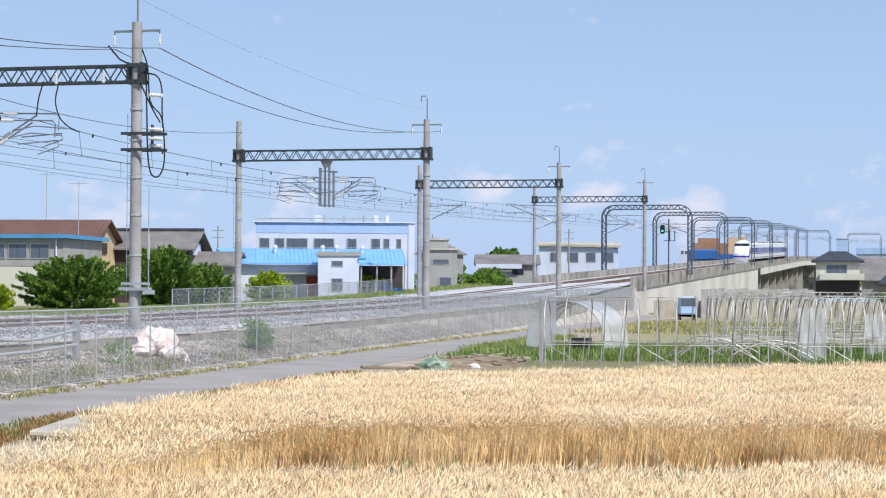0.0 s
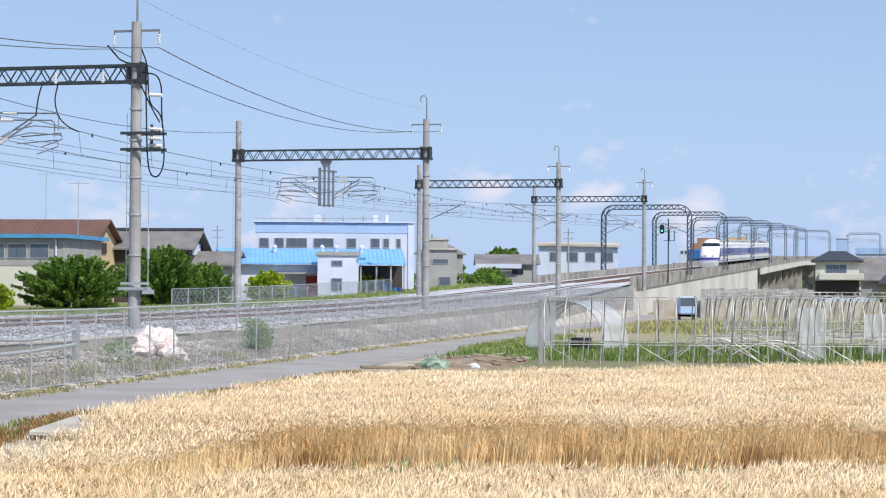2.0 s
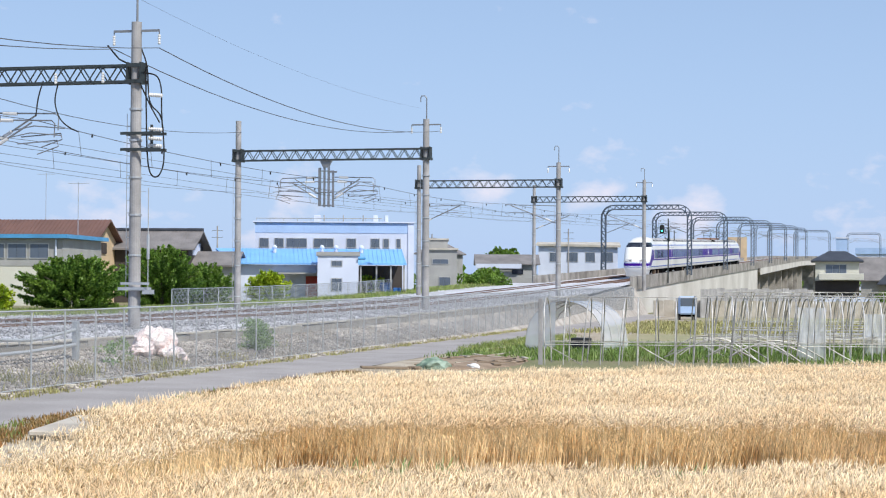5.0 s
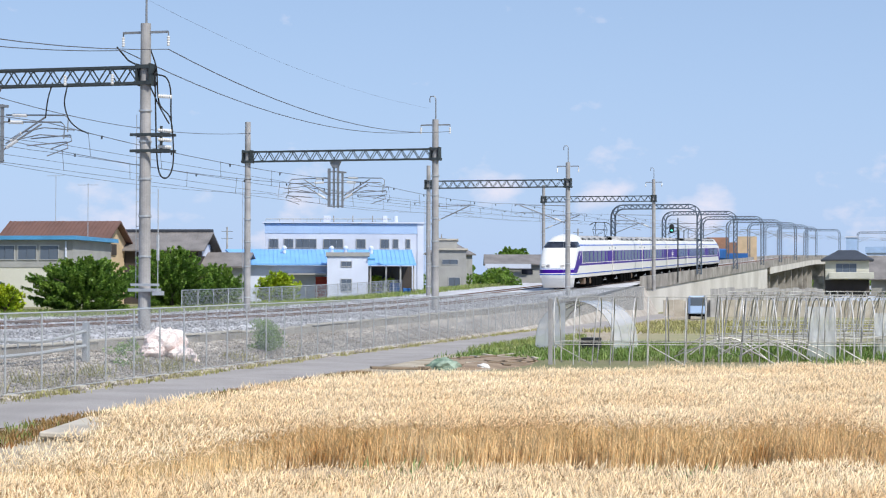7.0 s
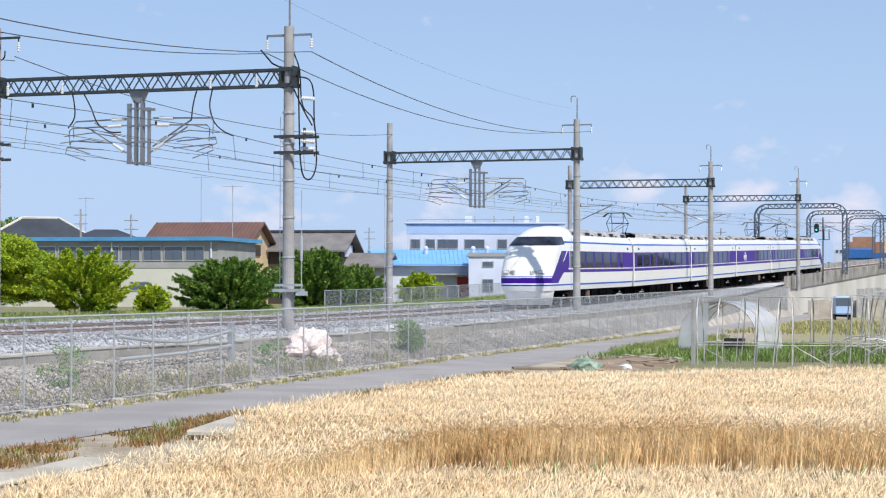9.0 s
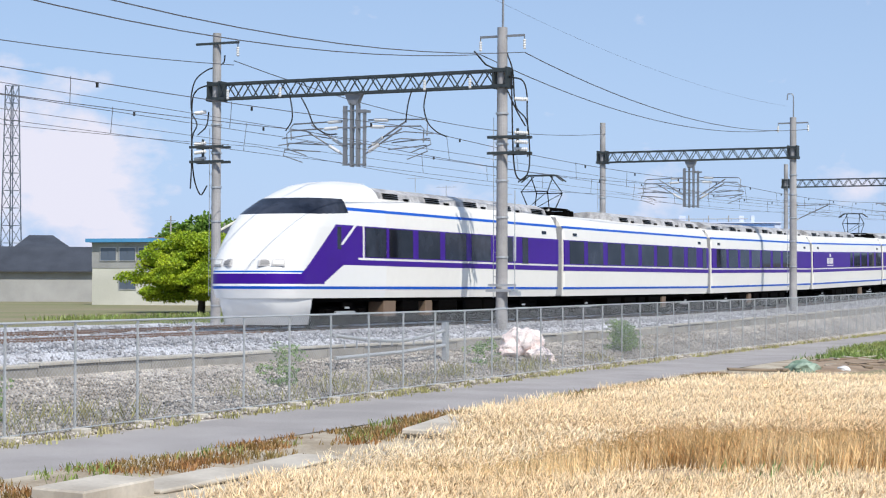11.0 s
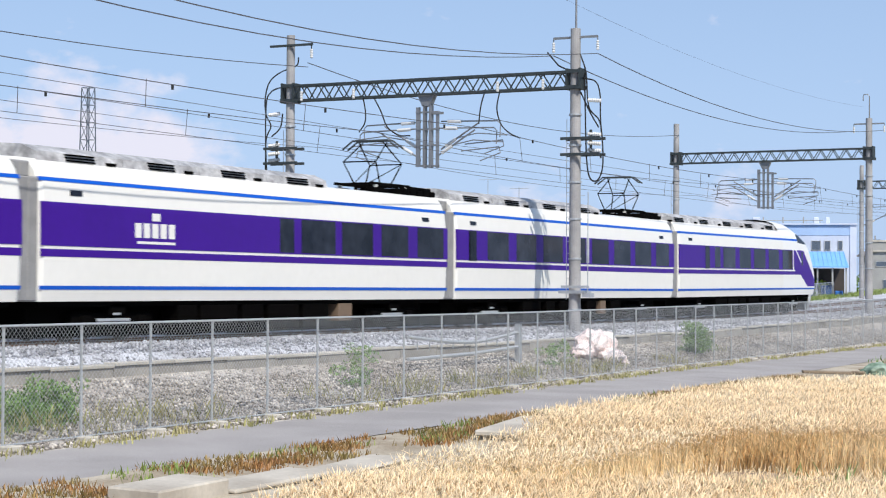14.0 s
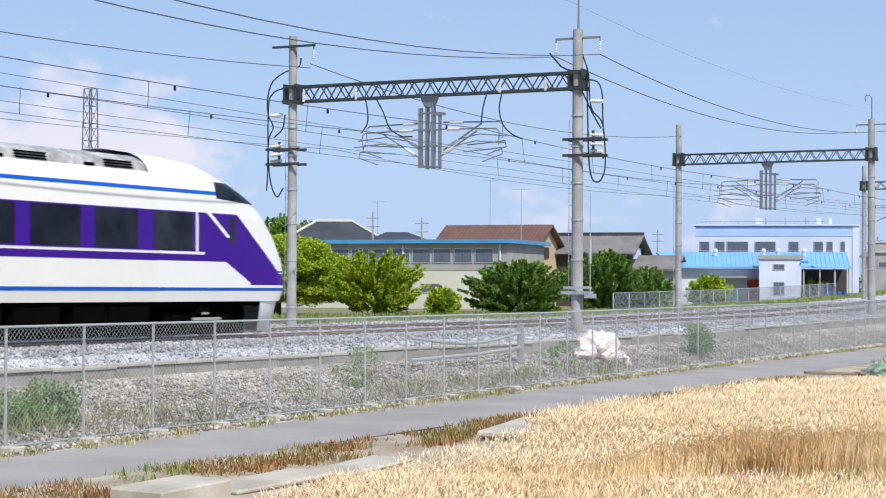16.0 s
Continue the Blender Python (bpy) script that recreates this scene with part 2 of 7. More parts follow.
def mesh_of(bm, name, material, smooth=False):
    me = bpy.data.meshes.new(name)
    bmesh.ops.recalc_face_normals(bm, faces=bm.faces[:])
    bm.to_mesh(me)
    bm.free()
    me.materials.append(material)
    if smooth:
        for p in me.polygons:
            p.use_smooth = True
    return me


def part(name, bm, material, parent=None, label="", smooth=False, m=None):
    ob = new(name, mesh_of(bm, name, material, smooth))
    if parent:
        ob.parent = parent
    if m is not None:
        ob.matrix_basis = m
    if label:
        ob["label"] = label
    return ob


def share(name, me, parent, m, label=""):
    ob = new(name, me)
    ob.parent = parent
    ob.matrix_basis = m
    if label:
        ob["label"] = label
    return ob


def thing(name, label, category, m=None, group="", kind=""):
    ob = new(name)
    ob.empty_display_size = 0.3
    if m is not None:
        ob.matrix_basis = m
    return tagged(ob, label, category, group, kind)


def stuff(name, verts, faces, material, label, category, parent=None, kind="stuff"):
    me = bpy.data.meshes.new(name)
    me.from_pydata(verts, [], faces)
    me.materials.append(material)
    me.update()
    ob = new(name, me)
    if parent:
        ob.parent = parent
    return tagged(ob, label, category, "", kind)


def tri_mesh(name, verts, tris, material):
    """A mesh from arrays of corners and triangles."""
    me = bpy.data.meshes.new(name)
    me.vertices.add(len(verts))
    me.vertices.foreach_set("co", np.asarray(verts, np.float32).ravel())
    k = len(tris)
    me.loops.add(3 * k)
    me.loops.foreach_set("vertex_index", np.asarray(tris, np.int32).ravel())
    me.polygons.add(k)
    me.polygons.foreach_set("loop_start", np.arange(0, 3 * k, 3, dtype=np.int32))
    me.update(calc_edges=True)
    me.materials.append(material)
    return me


def rail_z(y):
    """Height of the rail: level by the field, then up to the viaduct."""
    if y < 10:
        return 0.0
    if y < 80:
        return 0.0235 * (y - 10) ** 2 / 140
    if y < 430:
        return 0.0235 * (y - 45)
    return 9.05 + 3.6 * (1 - math.exp(-(y - 430) * 0.0235 / 3.6))


NEAR, FAR = -3.45, -7.45


def track_x(y):
    """Sideways shift of the line: straight, then bending away far off on the viaduct."""
    return 0.0 if y < 470 else (y - 470) ** 2 / 420.0


# ---- ground, road, railway bed ----
def fence_x(y):
    return 4.9 - 0.047 * (y + 30) if y < 0 else 3.49 - 0.026 * y


def road_edge(y):
    return 8.35 - 0.05 * (y + 35) * 0.45 if y < 0 else 7.56 - 0.035 * y


def shoulder(y):
    """How far the kerb lies below the rails: less towards the ramp."""
    return 0.24 - 0.17 * min(1.0, max(0.0, (y - 8.0) / 26.0))


def bed_edge(y):
    """Field-side edge of the ballast: it draws in where the ramp walls begin."""
    return 0.86 - 1.8 * min(1.0, max(0.0, (y - 84.0) / 36.0))


def strip(name, xa, xb, ys, za, zb, material, label, category, nx=6, lump=0.0):
    """A ribbon of ground along the line between the edges xa(y) and xb(y)."""
    bm = bmesh.new()
    rows = []
    for y in ys:
        a, b = xa(y), xb(y)
        rows.append([bm.verts.new((a + (b - a) * k / nx, y, za + (zb - za) * k / nx + lump * noise.noise(Vector((a + (b - a) * k / nx, y, 3.1)) * 0.7))) for k in range(nx + 1)])
    for r, q in zip(rows, rows[1:]):
        for k in range(nx):
            bm.faces.new((r[k], r[k + 1], q[k + 1], q[k]))
    return tagged(part(name, bm, material, smooth=True), label, category, "", "structure")


def frange(a, b, step):
    n = max(1, int(round((b - a) / step)))
    return [a + (b - a) * k / n for k in range(n + 1)]


def build_ground():
    bm = bmesh.new()
    xs = [-4000, -900, -300, -120, -60, -30, -14, 0, 14, 30, 60, 120, 300, 900, 4000]
    ys = [-4000, -900, -300, -150, -80, -40, 0, 40, 80, 150, 300, 600, 1200, 4800]
    g = [[bm.verts.new((x, y, -1.34 if x > -13 else -0.02)) for x in xs] for y in ys]
    for j in range(len(ys) - 1):
        for i in range(len(xs) - 1):
            bm.faces.new((g[j][i], g[j][i + 1], g[j + 1][i + 1], g[j + 1][i]))
    tagged(part("ground", bm, M_GROUND), "flat dry farmland with grass and bare earth", "ground", "", "structure")
    ys = frange(-70, 160, 2.0)
    strip("road", lambda y: fence_x(y) + 0.5, road_edge, ys, -1.25, -1.27, M_ASPHALT, "narrow grey asphalt farm road beside the railway fence", "road")
    strip("soil_verge", lambda y: road_edge(y) - 0.02, lambda y: road_edge(y) + 3.6, ys, -1.275, -1.325, M_VERGE, "bare earth verge between road and wheat", "verge", lump=0.03)
    # bed of the line: ballast shoulder, kerb and stone slope down to the fence
    ys2 = frange(-110, 124, 3.0)
    bm = bmesh.new()
    prof = [(-16.6, None), (-14.2, -0.06), (-12.4, -0.1), (-11.6, -0.12), (-9.6, -0.09), (-8.6, -0.085), (-6.4, -0.085), (-5.4, -0.1), (-4.6, -0.085), (-2.3, -0.085), (-1.5, -0.06), (0.2, -0.05), (0.86, -0.12)]
    rows = [[bm.verts.new((x, y, -0.05)) if z is None else bm.verts.new((min(x, bed_edge(y) - 0.05 * (0.86 - x) if x > -1.6 else x), y, z - shoulder(y) * max(0.0, min(1.0, (x + 0.3) / 1.16)) + max(0, rail_z(y)) + (0.03 * noise.noise(Vector((x, y, 0)) * 1.3)))) for x, z in prof] for y in frange(-110, 123, 1.0)]
    for r, q in zip(rows, rows[1:]):
        for k in range(len(prof) - 1):
            bm.faces.new((r[k], r[k + 1], q[k + 1], q[k]))
    tagged(part("ballast_bed", bm, M_BALLAST), "pale grey crushed stone ballast under two tracks", "ballast", "", "structure")
    bm = bmesh.new()
    rows = []
    for y in ys2:
        top = -0.3 + max(0, rail_z(y)) - shoulder(y)
        x0 = bed_edge(y) + 0.14
        rows.append([bm.verts.new((x0 + (fence_x(y) + 0.55 - x0) * k / 8, y, top + (-1.255 - top) * min(1, (k / 7) ** 0.9) + (0.05 if k < 7 else 0.0) * noise.noise(Vector((k * 0.7, y, 5)) * 0.9))) for k in range(9)])
    for r, q in zip(rows, rows[1:]):
        for k in range(8):
            bm.faces.new((r[k], r[k + 1], q[k + 1], q[k]))
    tagged(part("stone_slope", bm, M_BANK), "low slope of grey broken stone below the ballast", "embankment", "", "structure")
    kerb = thing("concrete_kerb", "weathered grey concrete trough lids along the ballast", "kerb", kind="structure")
    for y in frange(-84, 84, 2.0)[:-1]:
        z = max(0, rail_z(y + 1)) - shoulder(y + 1)
        part("kerb_block", B((0.87, 1.12, y + 0.01, y + 1.985, z - 0.42, z - 0.1), bev=0.012), M_TROUGH, kerb)
        part("kerb_lid", B((0.83, 1.15, y + 0.012, y + 1.98, z - 0.098, z - 0.03), bev=0.012), M_CONC, kerb, m=pose(random.uniform(-0.025, 0.025), 0, random.uniform(-0.015, 0.015), 0, random.uniform(-1.5, 1.5), 0))


def scatter_stones(name, n, place, size, material, label, category):
    """Loose stones as squat irregular octahedra."""
    rng = np.random.default_rng(5)
    base = np.array([(1, 0, 0), (0, 1, 0), (-1, 0, 0), (0, -1, 0), (0, 0, 1), (0, 0, -1)], float)
    tri = np.array([(0, 1, 4), (1, 2, 4), (2, 3, 4), (3, 0, 4), (1, 0, 5), (2, 1, 5), (3, 2, 5), (0, 3, 5)])
    c = place(rng, n)
    s = rng.uniform(size[0], size[1], (n, 1, 1)) * rng.uniform(0.6, 1.25, (n, 6, 3)) * np.array([1, 1, 0.75])
    a = rng.uniform(0, 6.283, n)
    v = base[None] * s
    x = v[:, :, 0] * np.cos(a)[:, None] - v[:, :, 1] * np.sin(a)[:, None]
    y = v[:, :, 0] * np.sin(a)[:, None] + v[:, :, 1] * np.cos(a)[:, None]
    v = np.stack([x, y, v[:, :, 2]], 2) + c[:, None, :]
    t = (tri[None] + 6 * np.arange(n)[:, None, None]).reshape(-1, 3)
    return tagged(new(name, tri_mesh(name, v.reshape(-1, 3), t, material)), label, category, "", "stuff")


def build_stones():
    def ball(rng, n):
        y = -75 + 150 * rng.power(0.75, n)
        x = np.where(rng.random(n) < 0.74, rng.uniform(-2.4, 0.87, n), rng.uniform(-11.5, -2.4, n))
        z = np.where(x > -2.0, -0.05 - 0.08 * np.clip(x, 0, 1) - np.clip((x + 0.3) / 1.16, 0, 1) * np.array([shoulder(q) for q in y]), -0.075) + np.array([rail_z(q) for q in y]) + rng.uniform(-0.02, 0.035, n)
        return np.stack([x, y, z], 1)

    def bank(rng, n):
        y = -52 + 90 * rng.power(0.85, n)
        f = rng.random(n)
        fx = np.array([fence_x(q) for q in y])
        x = 1.15 + (fx - 0.8) * f
        k = np.clip((x - 1.0) / (fx + 0.55 - 1.0) * 8, 0, 7)
        sh = np.array([shoulder(q) for q in y])
        z = -0.3 - sh + (sh - 0.94) * (k / 7) ** 0.9 + rng.uniform(-0.02, 0.04, n)
        return np.stack([x, y, z], 1)

    scatter_stones("ballast_stones", 62000, ball, (0.03, 0.068), M_BALLAST, "loose pale grey ballast stones", "ballast")
    scatter_stones("slope_stones", 62000, bank, (0.025, 0.062), M_BANK, "loose brownish grey stones on the slope", "stones")


def build_tracks():
    ys = frange(-110, 470, 4.0)
    for nm, cx in (("near", NEAR), ("far", FAR)):
        tr = thing("railway_track", "rusty steel rails on concrete sleepers in pale ballast", "track", group="tracks", kind="structure")
        for side in (-0.56, 0.56):
            bm, bt = bmesh.new(), bmesh.new()
            for a, b in zip(ys, ys[1:]):
                za, zb = rail_z(a), rail_z(b)
                for (w, lo, hi, m) in ((0.065, -0.15, -0.13, bm), (0.012, -0.13, -0.035, bm), (0.034, -0.035, -0.004, bm), (0.03, -0.004, 0.0, bt)):
                    v = [m.verts.new((cx + side + sx * w, y, z + h)) for y, z in ((a, za), (b, zb)) for sx, h in ((-1, lo), (1, lo), (1, hi), (-1, hi))]
                    for f in ((0, 1, 5, 4), (1, 2, 6, 5), (2, 3, 7, 6), (3, 0, 4, 7)):
                        m.faces.new([v[i] for i in f])
            rail = part("rail", bm, M_RAIL, tr)
            part("rail_head", bt, M_RAILTOP, rail)
        me = mesh_of(B((-1.0, 1.0, -0.12, 0.12, -0.3, -0.135), bev=0.02), "sleeper", M_SLEEPER)
        y = -70.0
        while y < 110:
            share("sleeper", me, tr, pose(cx, y, rail_z(y)))
            y += 0.66


# ---- overhead line ----
def truss(bm, x0, x1, y, z0, z1, depth=0.42, n=16, r=0.035):
    for dy in (-depth / 2, depth / 2):
        for z in (z0, z1):
            box(bm, x0, x1, y + dy - r, y + dy + r, z - r, z + r)
        for k in range(n):
            a, b = x0 + (x1 - x0) * k / n, x0 + (x1 - x0) * (k + 1) / n
            m = (a + b) / 2
            bar(bm, (a, y + dy, z0), (m, y + dy, z1), 0.024, seg=4)
            bar(bm, (m, y + dy, z1), (b, y + dy, z0), 0.024, seg=4)
    for k in range(n + 1):
        a = x0 + (x1 - x0) * k / n
        for z in (z0, z1):
            bar(bm, (a, y - depth / 2, z), (a, y + depth / 2, z), 0.02, seg=4)


def ribbed(bm, p0, p1, r, ribs=4, seg=8):
    """A porcelain rod with swelling ribs, one closed surface from p0 to p1."""
    p0, p1 = Vector(p0), Vector(p1)
    d = (p1 - p0).normalized()
    u = d.orthogonal().normalized()
    w = d.cross(u)
    rings = []
    for k in range(2 * ribs + 1):
        rr = r * (0.62 if k % 2 == 0 else 1.0)
        c = p0.lerp(p1, k / (2 * ribs))
        rings.append([bm.verts.new(c + rr * (math.cos(2 * math.pi * i / seg) * u + math.sin(2 * math.pi * i / seg) * w)) for i in range(seg)])
    for a, b in zip(rings, rings[1:]):
        for i in range(seg):
            bm.faces.new((a[i], a[(i + 1) % seg], b[(i + 1) % seg], b[i]))
    bm.faces.new(rings[0][::-1])
    bm.faces.new(rings[-1])


def insulator(bm, p, length=0.3, r=0.07):
    ribbed(bm, p, Vector(p) - Vector((0, 0, length)), r)


def cantilever(parent, x_hang, sx, z, y):
    """One hinged bracket with its steady arm, for the track on the side sx of the hanger."""
    cx = NEAR if sx > 0 else FAR
    bm, bi = bmesh.new(), bmesh.new()
    a, b = Vector((x_hang, y, z - 1.15)), Vector((x_hang, y, z - 2.1))
    tip = Vector((cx + sx * 0.5, y, z - 1.2))
    bar(bm, a, tip, 0.026, seg=6)
    bar(bm, b, Vector((cx - sx * 0.2, y, z - 1.25)), 0.03, seg=6)
    bar(bm, Vector((x_hang + sx * 0.9, y, z - 1.95)), Vector((cx + sx * 0.7, y, z - 1.85)), 0.022, seg=5)
    tube(bm, [Vector((cx + sx * 0.7, y, z - 1.85)), Vector((cx + sx * 0.75, y, z - 2.05)), Vector((cx, y, z - 2.3))], 0.02)
    tube(bm, [Vector((cx - sx * 1.0, y - 0.1, z - 1.75)), Vector((cx - sx * 0.2, y - 0.1, z - 1.6)), Vector((cx + sx * 0.9, y - 0.1, z - 1.7))], 0.02)
    tube(bm, [tip, tip + Vector((sx * 0.12, 0, -0.1)), tip + Vector((sx * 0.1, 0, -0.55))], 0.02)
    bj = bmesh.new()
    bar(bj, a + Vector((sx * 0.25, 0, -0.01)), a + Vector((sx * 0.75, 0, -0.03)), 0.06, 0.06, 8)
    d = (Vector((cx - sx * 0.2, y, z - 1.25)) - b).normalized()
    bar(bi, b + d * 0.2, b + d * 0.65, 0.06, 0.06, 8)
    c = part("bracket_arm", bm, M_ARM, parent, "grey steel overhead bracket with steady arm")
    part("insulator", bi, M_PORC, c, "white porcelain rod insulator")
    part("insulator", bj, M_PORC, c, "white porcelain rod insulator")


def build_gantry(y, h=7.82, base=None, detail=2, x0=-10.9, left_h=9.2, right_h=9.75, switchgear=False, rod=1.1):
    z = rail_z(y)
    g = thing("catenary_gantry", "concrete mast pair with dark steel lattice beam carrying overhead wires", "gantry", pose(0, y, z), "overhead line gantries")
    zb = base if base is not None else -0.9
    for x, top, rr in ((0.0, right_h, 0.2), (x0, left_h, 0.18)):
        bm = bmesh.new()
        bar(bm, (x, 0, zb), (x, 0, top), rr, rr * 0.82, 16)
        mast = part("mast", bm, M_POLE, g, "tapered pale grey spun concrete mast", smooth=False)
        bm = bmesh.new()
        for zz in (0.55, 2.2, 3.5, 4.7, 5.9, 6.9):
            bar(bm, (x, 0, zz), (x, 0, zz + 0.06), rr + 0.012, rr + 0.012, 16)
        # climbing steps beside the mast
        for k in range(14):
            bar(bm, (x - rr - 0.1, 0, 1.2 + k * 0.4), (x - rr + 0.02, 0, 1.2 + k * 0.4), 0.012, seg=4)
        bar(bm, (x - rr - 0.1, 0, 0.9), (x - rr - 0.1, 0, 6.8), 0.012, seg=4)
        part("mast_band", bm, M_GALV, mast)
        for dy in (-1, 1):
            part("beam_clamp", B((x - 0.3, x + 0.3, dy * (rr + 0.03) - 0.03, dy * (rr + 0.03) + 0.03, h - 0.06, h + 0.06)), M_STEEL, mast)
            part("beam_clamp", B((x - 0.24, x + 0.24, dy * (rr + 0.03) - 0.03, dy * (rr + 0.03) + 0.03, h + 0.46, h + 0.58)), M_STEEL, mast)
        for dx in (-0.23, 0.23):
            part("clamp_plate", B((x + dx - 0.03, x + dx + 0.03, -0.25, 0.25, h - 0.08, h + 0.62)), M_STEEL, mast)
    bm = bmesh.new()
    truss(bm, x0 + 0.2, -0.2, 0, h, h + 0.52, 0.4, 15)
    part("lattice_beam", bm, M_STEEL, g, "dark steel lattice beam across both tracks")
    xh = (NEAR + FAR) / 2
    if detail < 2:
        for sx, leg in ((1, -0.2), (-1, x0 + 0.2)):
            cx = NEAR if sx > 0 else FAR
            bm, bi = bmesh.new(), bmesh.new()
            bar(bm, (leg, 0, 5.2), (cx - sx * 0.1, 0, 6.5), 0.04, seg=6)
            bar(bm, (leg, 0, 6.45), (cx - sx * 0.5, 0, 6.55), 0.03, seg=6)
            tube(bm, [(cx + sx * 1.3, 0, 5.95), (cx + sx * 0.2, 0, 6.0), (cx - sx * 0.5, 0, 5.9), (cx, 0, 5.68)], 0.022, 5)
            bar(bi, (leg - sx * 0.3, 0, 5.33), (leg - sx * 0.75, 0, 5.52), 0.065, seg=8)
            arm_ = part("bracket_arm", bm, M_ARM, g, "grey steel bracket arm from the mast")
            part("insulator", bi, M_PORC, arm_, "white porcelain rod insulator")
    bm = bmesh.new()
    box(bm, xh - 0.11, xh - 0.06, -0.12, 0.12, h - 2.5, h - 0.35)
    box(bm, xh + 0.12, xh + 0.18, -0.12, 0.12, h - 2.5, h - 0.35)
    box(bm, xh - 0.42, xh - 0.27, -0.03, 0.03, h - 2.45, h - 0.42)
    box(bm, xh + 0.34, xh + 0.45, -0.03, 0.03, h - 2.5, h - 0.6)
    for zz in (-2.45, -1.75, -1.2, -0.62):
        box(bm, xh - 0.42, xh + 0.45, -0.05, 0.05, h + zz, h + zz + 0.05)
    box(bm, xh + 0.1, xh + 0.6, -0.06, 0.06, h - 0.68, h - 0.6)
    v = [bm.verts.new((xh + a, b, h + c)) for c, w in ((-0.02, 0.32), (-0.4, 0.14)) for a, b in ((-w, -0.12), (w, -0.12), (w, 0.12), (-w, 0.12))]
    for f in ((0, 1, 5, 4), (1, 2, 6, 5), (2, 3, 7, 6), (3, 0, 4, 7), (4, 5, 6, 7), (0, 3, 2, 1)):
        bm.faces.new([v[i] for i in f])
    if detail > 1:
        part("drop_hanger", bm, M_ARM, g, "grey steel drop hanger between the tracks")
    for sx in (1, -1) if detail > 1 else ():
        cantilever(g, xh + sx * 0.39, sx, h, 0.0)
        if detail > 1:
            cantilever(g, xh + sx * 0.39, sx, h + 0.25, 0.28)
    # crossarm and aerial at the top of the near mast
    bm, tops = bmesh.new(), []
    arm = 0.78
    box(bm, -arm, arm, -0.04, 0.04, right_h - 0.32, right_h - 0.25)
    for sx in (-arm, arm):
        bar(bm, (sx, 0, right_h - 0.28), (sx, 0, right_h - 0.42), 0.02, seg=5)
        bi = bmesh.new()
        insulator(bi, (sx, 0, right_h - 0.42), 0.32, 0.055)
        tops.append(bi)
    bar(bm, (0.02, 0, right_h), (0.02, 0, right_h + rod), 0.04, 0.032, 6)
    tube(bm, [(0.02, 0, right_h + rod), (-0.06, 0, right_h + rod + 0.12), (-0.26, 0, right_h + rod + 0.12), (-0.3, 0, right_h + rod + 0.02), (-0.3, 0, right_h + rod - 0.2)], 0.03)
    ca = part("crossarm", bm, M_ARM, g, "steel crossarm with lightning rod")
    for bi in tops:
        part("insulator", bi, M_PORC, ca, "white porcelain insulator string")
    if switchgear:
        bm, bi = bmesh.new(), bmesh.new()
        box(bm, x0 - 0.75, x0 + 1.0, -0.2, -0.13, left_h - 0.42, left_h - 0.34)
        bar(bm, (x0 + 0.95, -0.16, left_h - 0.4), (x0 + 0.95, -0.16, left_h - 0.55), 0.02, seg=5)
        insulator(bi, (x0 + 0.95, -0.16, left_h - 0.55), 0.32, 0.06)
        ca = part("crossarm", bm, M_STEEL, g, "steel crossarm on the far mast")
        part("insulator", bi, M_PORC, ca, "white porcelain insulator string")
        for x, sx, zz in ((0.0, 1, 5.58), (x0, -1, 5.58)):
            bm, bi, bc = bmesh.new(), bmesh.new(), bmesh.new()
            for k, dz in enumerate((0.0, 0.52)):
                for dy in (-0.24, 0.24):
                    box(bm, x - 0.42, x + 0.95 * sx if sx > 0 else x + 0.42, dy - 0.04, dy + 0.04, zz + dz, zz + dz + 0.09) if sx > 0 else box(bm, x - 0.95, x + 0.42, dy - 0.04, dy + 0.04, zz + dz, zz + dz + 0.09)
            bar(bm, (x + sx * 0.55, 0, zz), (x + sx * 0.55, 0, zz + 0.85), 0.05, seg=6)
            rods = []
            for dz in (0.19, 0.42, 0.72, 1.82):
                bi = bmesh.new()
                ribbed(bi, (x + sx * 0.44, 0, zz + dz), (x + sx * 0.9, 0, zz + dz - 0.04), 0.075, 6)
                rods.append(bi)
            loops = []
            if sx > 0:
                runs = [[(0.15, 8.9), (0.35, 8.3), (0.45, 7.2), (0.82, 6.72), (0.93, 6.07), (0.94, 5.2), (0.76, 4.78), (0.5, 4.86), (0.38, 5.5), (0.33, 7.0), (0.3, 8.3)],
                        [(0.27, 8.12), (0.68, 8.0), (0.84, 7.6), (0.86, 6.9), (0.9, 6.2)], [(0.15, 7.7), (0.5, 7.0), (0.8, 6.5)]]
            else:
                runs = [[(x0 + 0.3, 9.37), (x0 + 0.2, 9.07), (x0 - 0.45, 8.87), (x0 - 0.9, 8.55), (x0 - 1.08, 8.0), (x0 - 1.05, 7.4), (x0 - 0.84, 6.97), (x0 - 1.03, 6.5), (x0 - 1.06, 5.4), (x0 - 1.1, 4.7)],
                        [(x0 - 0.3, 8.36), (x0 - 0.85, 8.18), (x0 - 1.05, 7.6), (x0 - 1.0, 5.4), (x0 - 0.7, 4.5), (x0 - 0.4, 4.8)], [(x0 - 0.35, 7.4), (x0 - 0.45, 6.9), (x0 - 0.8, 6.6)]]
            for run in runs:
                bc = bmesh.new()
                tube(bc, smooth([Vector((a, 0.05, b)) for a, b in run]), 0.026, 6)
                loops.append(bc)
            s = part("switch_bracket", bm, M_STEEL, g, "dark steel bracket of line switchgear")
            for bi in rods:
                part("insulator", bi, M_PORC, s, "white porcelain insulator")
            for bc in loops:
                part("drop_cable", bc, M_CABLE, s, "looping black feeder cable")
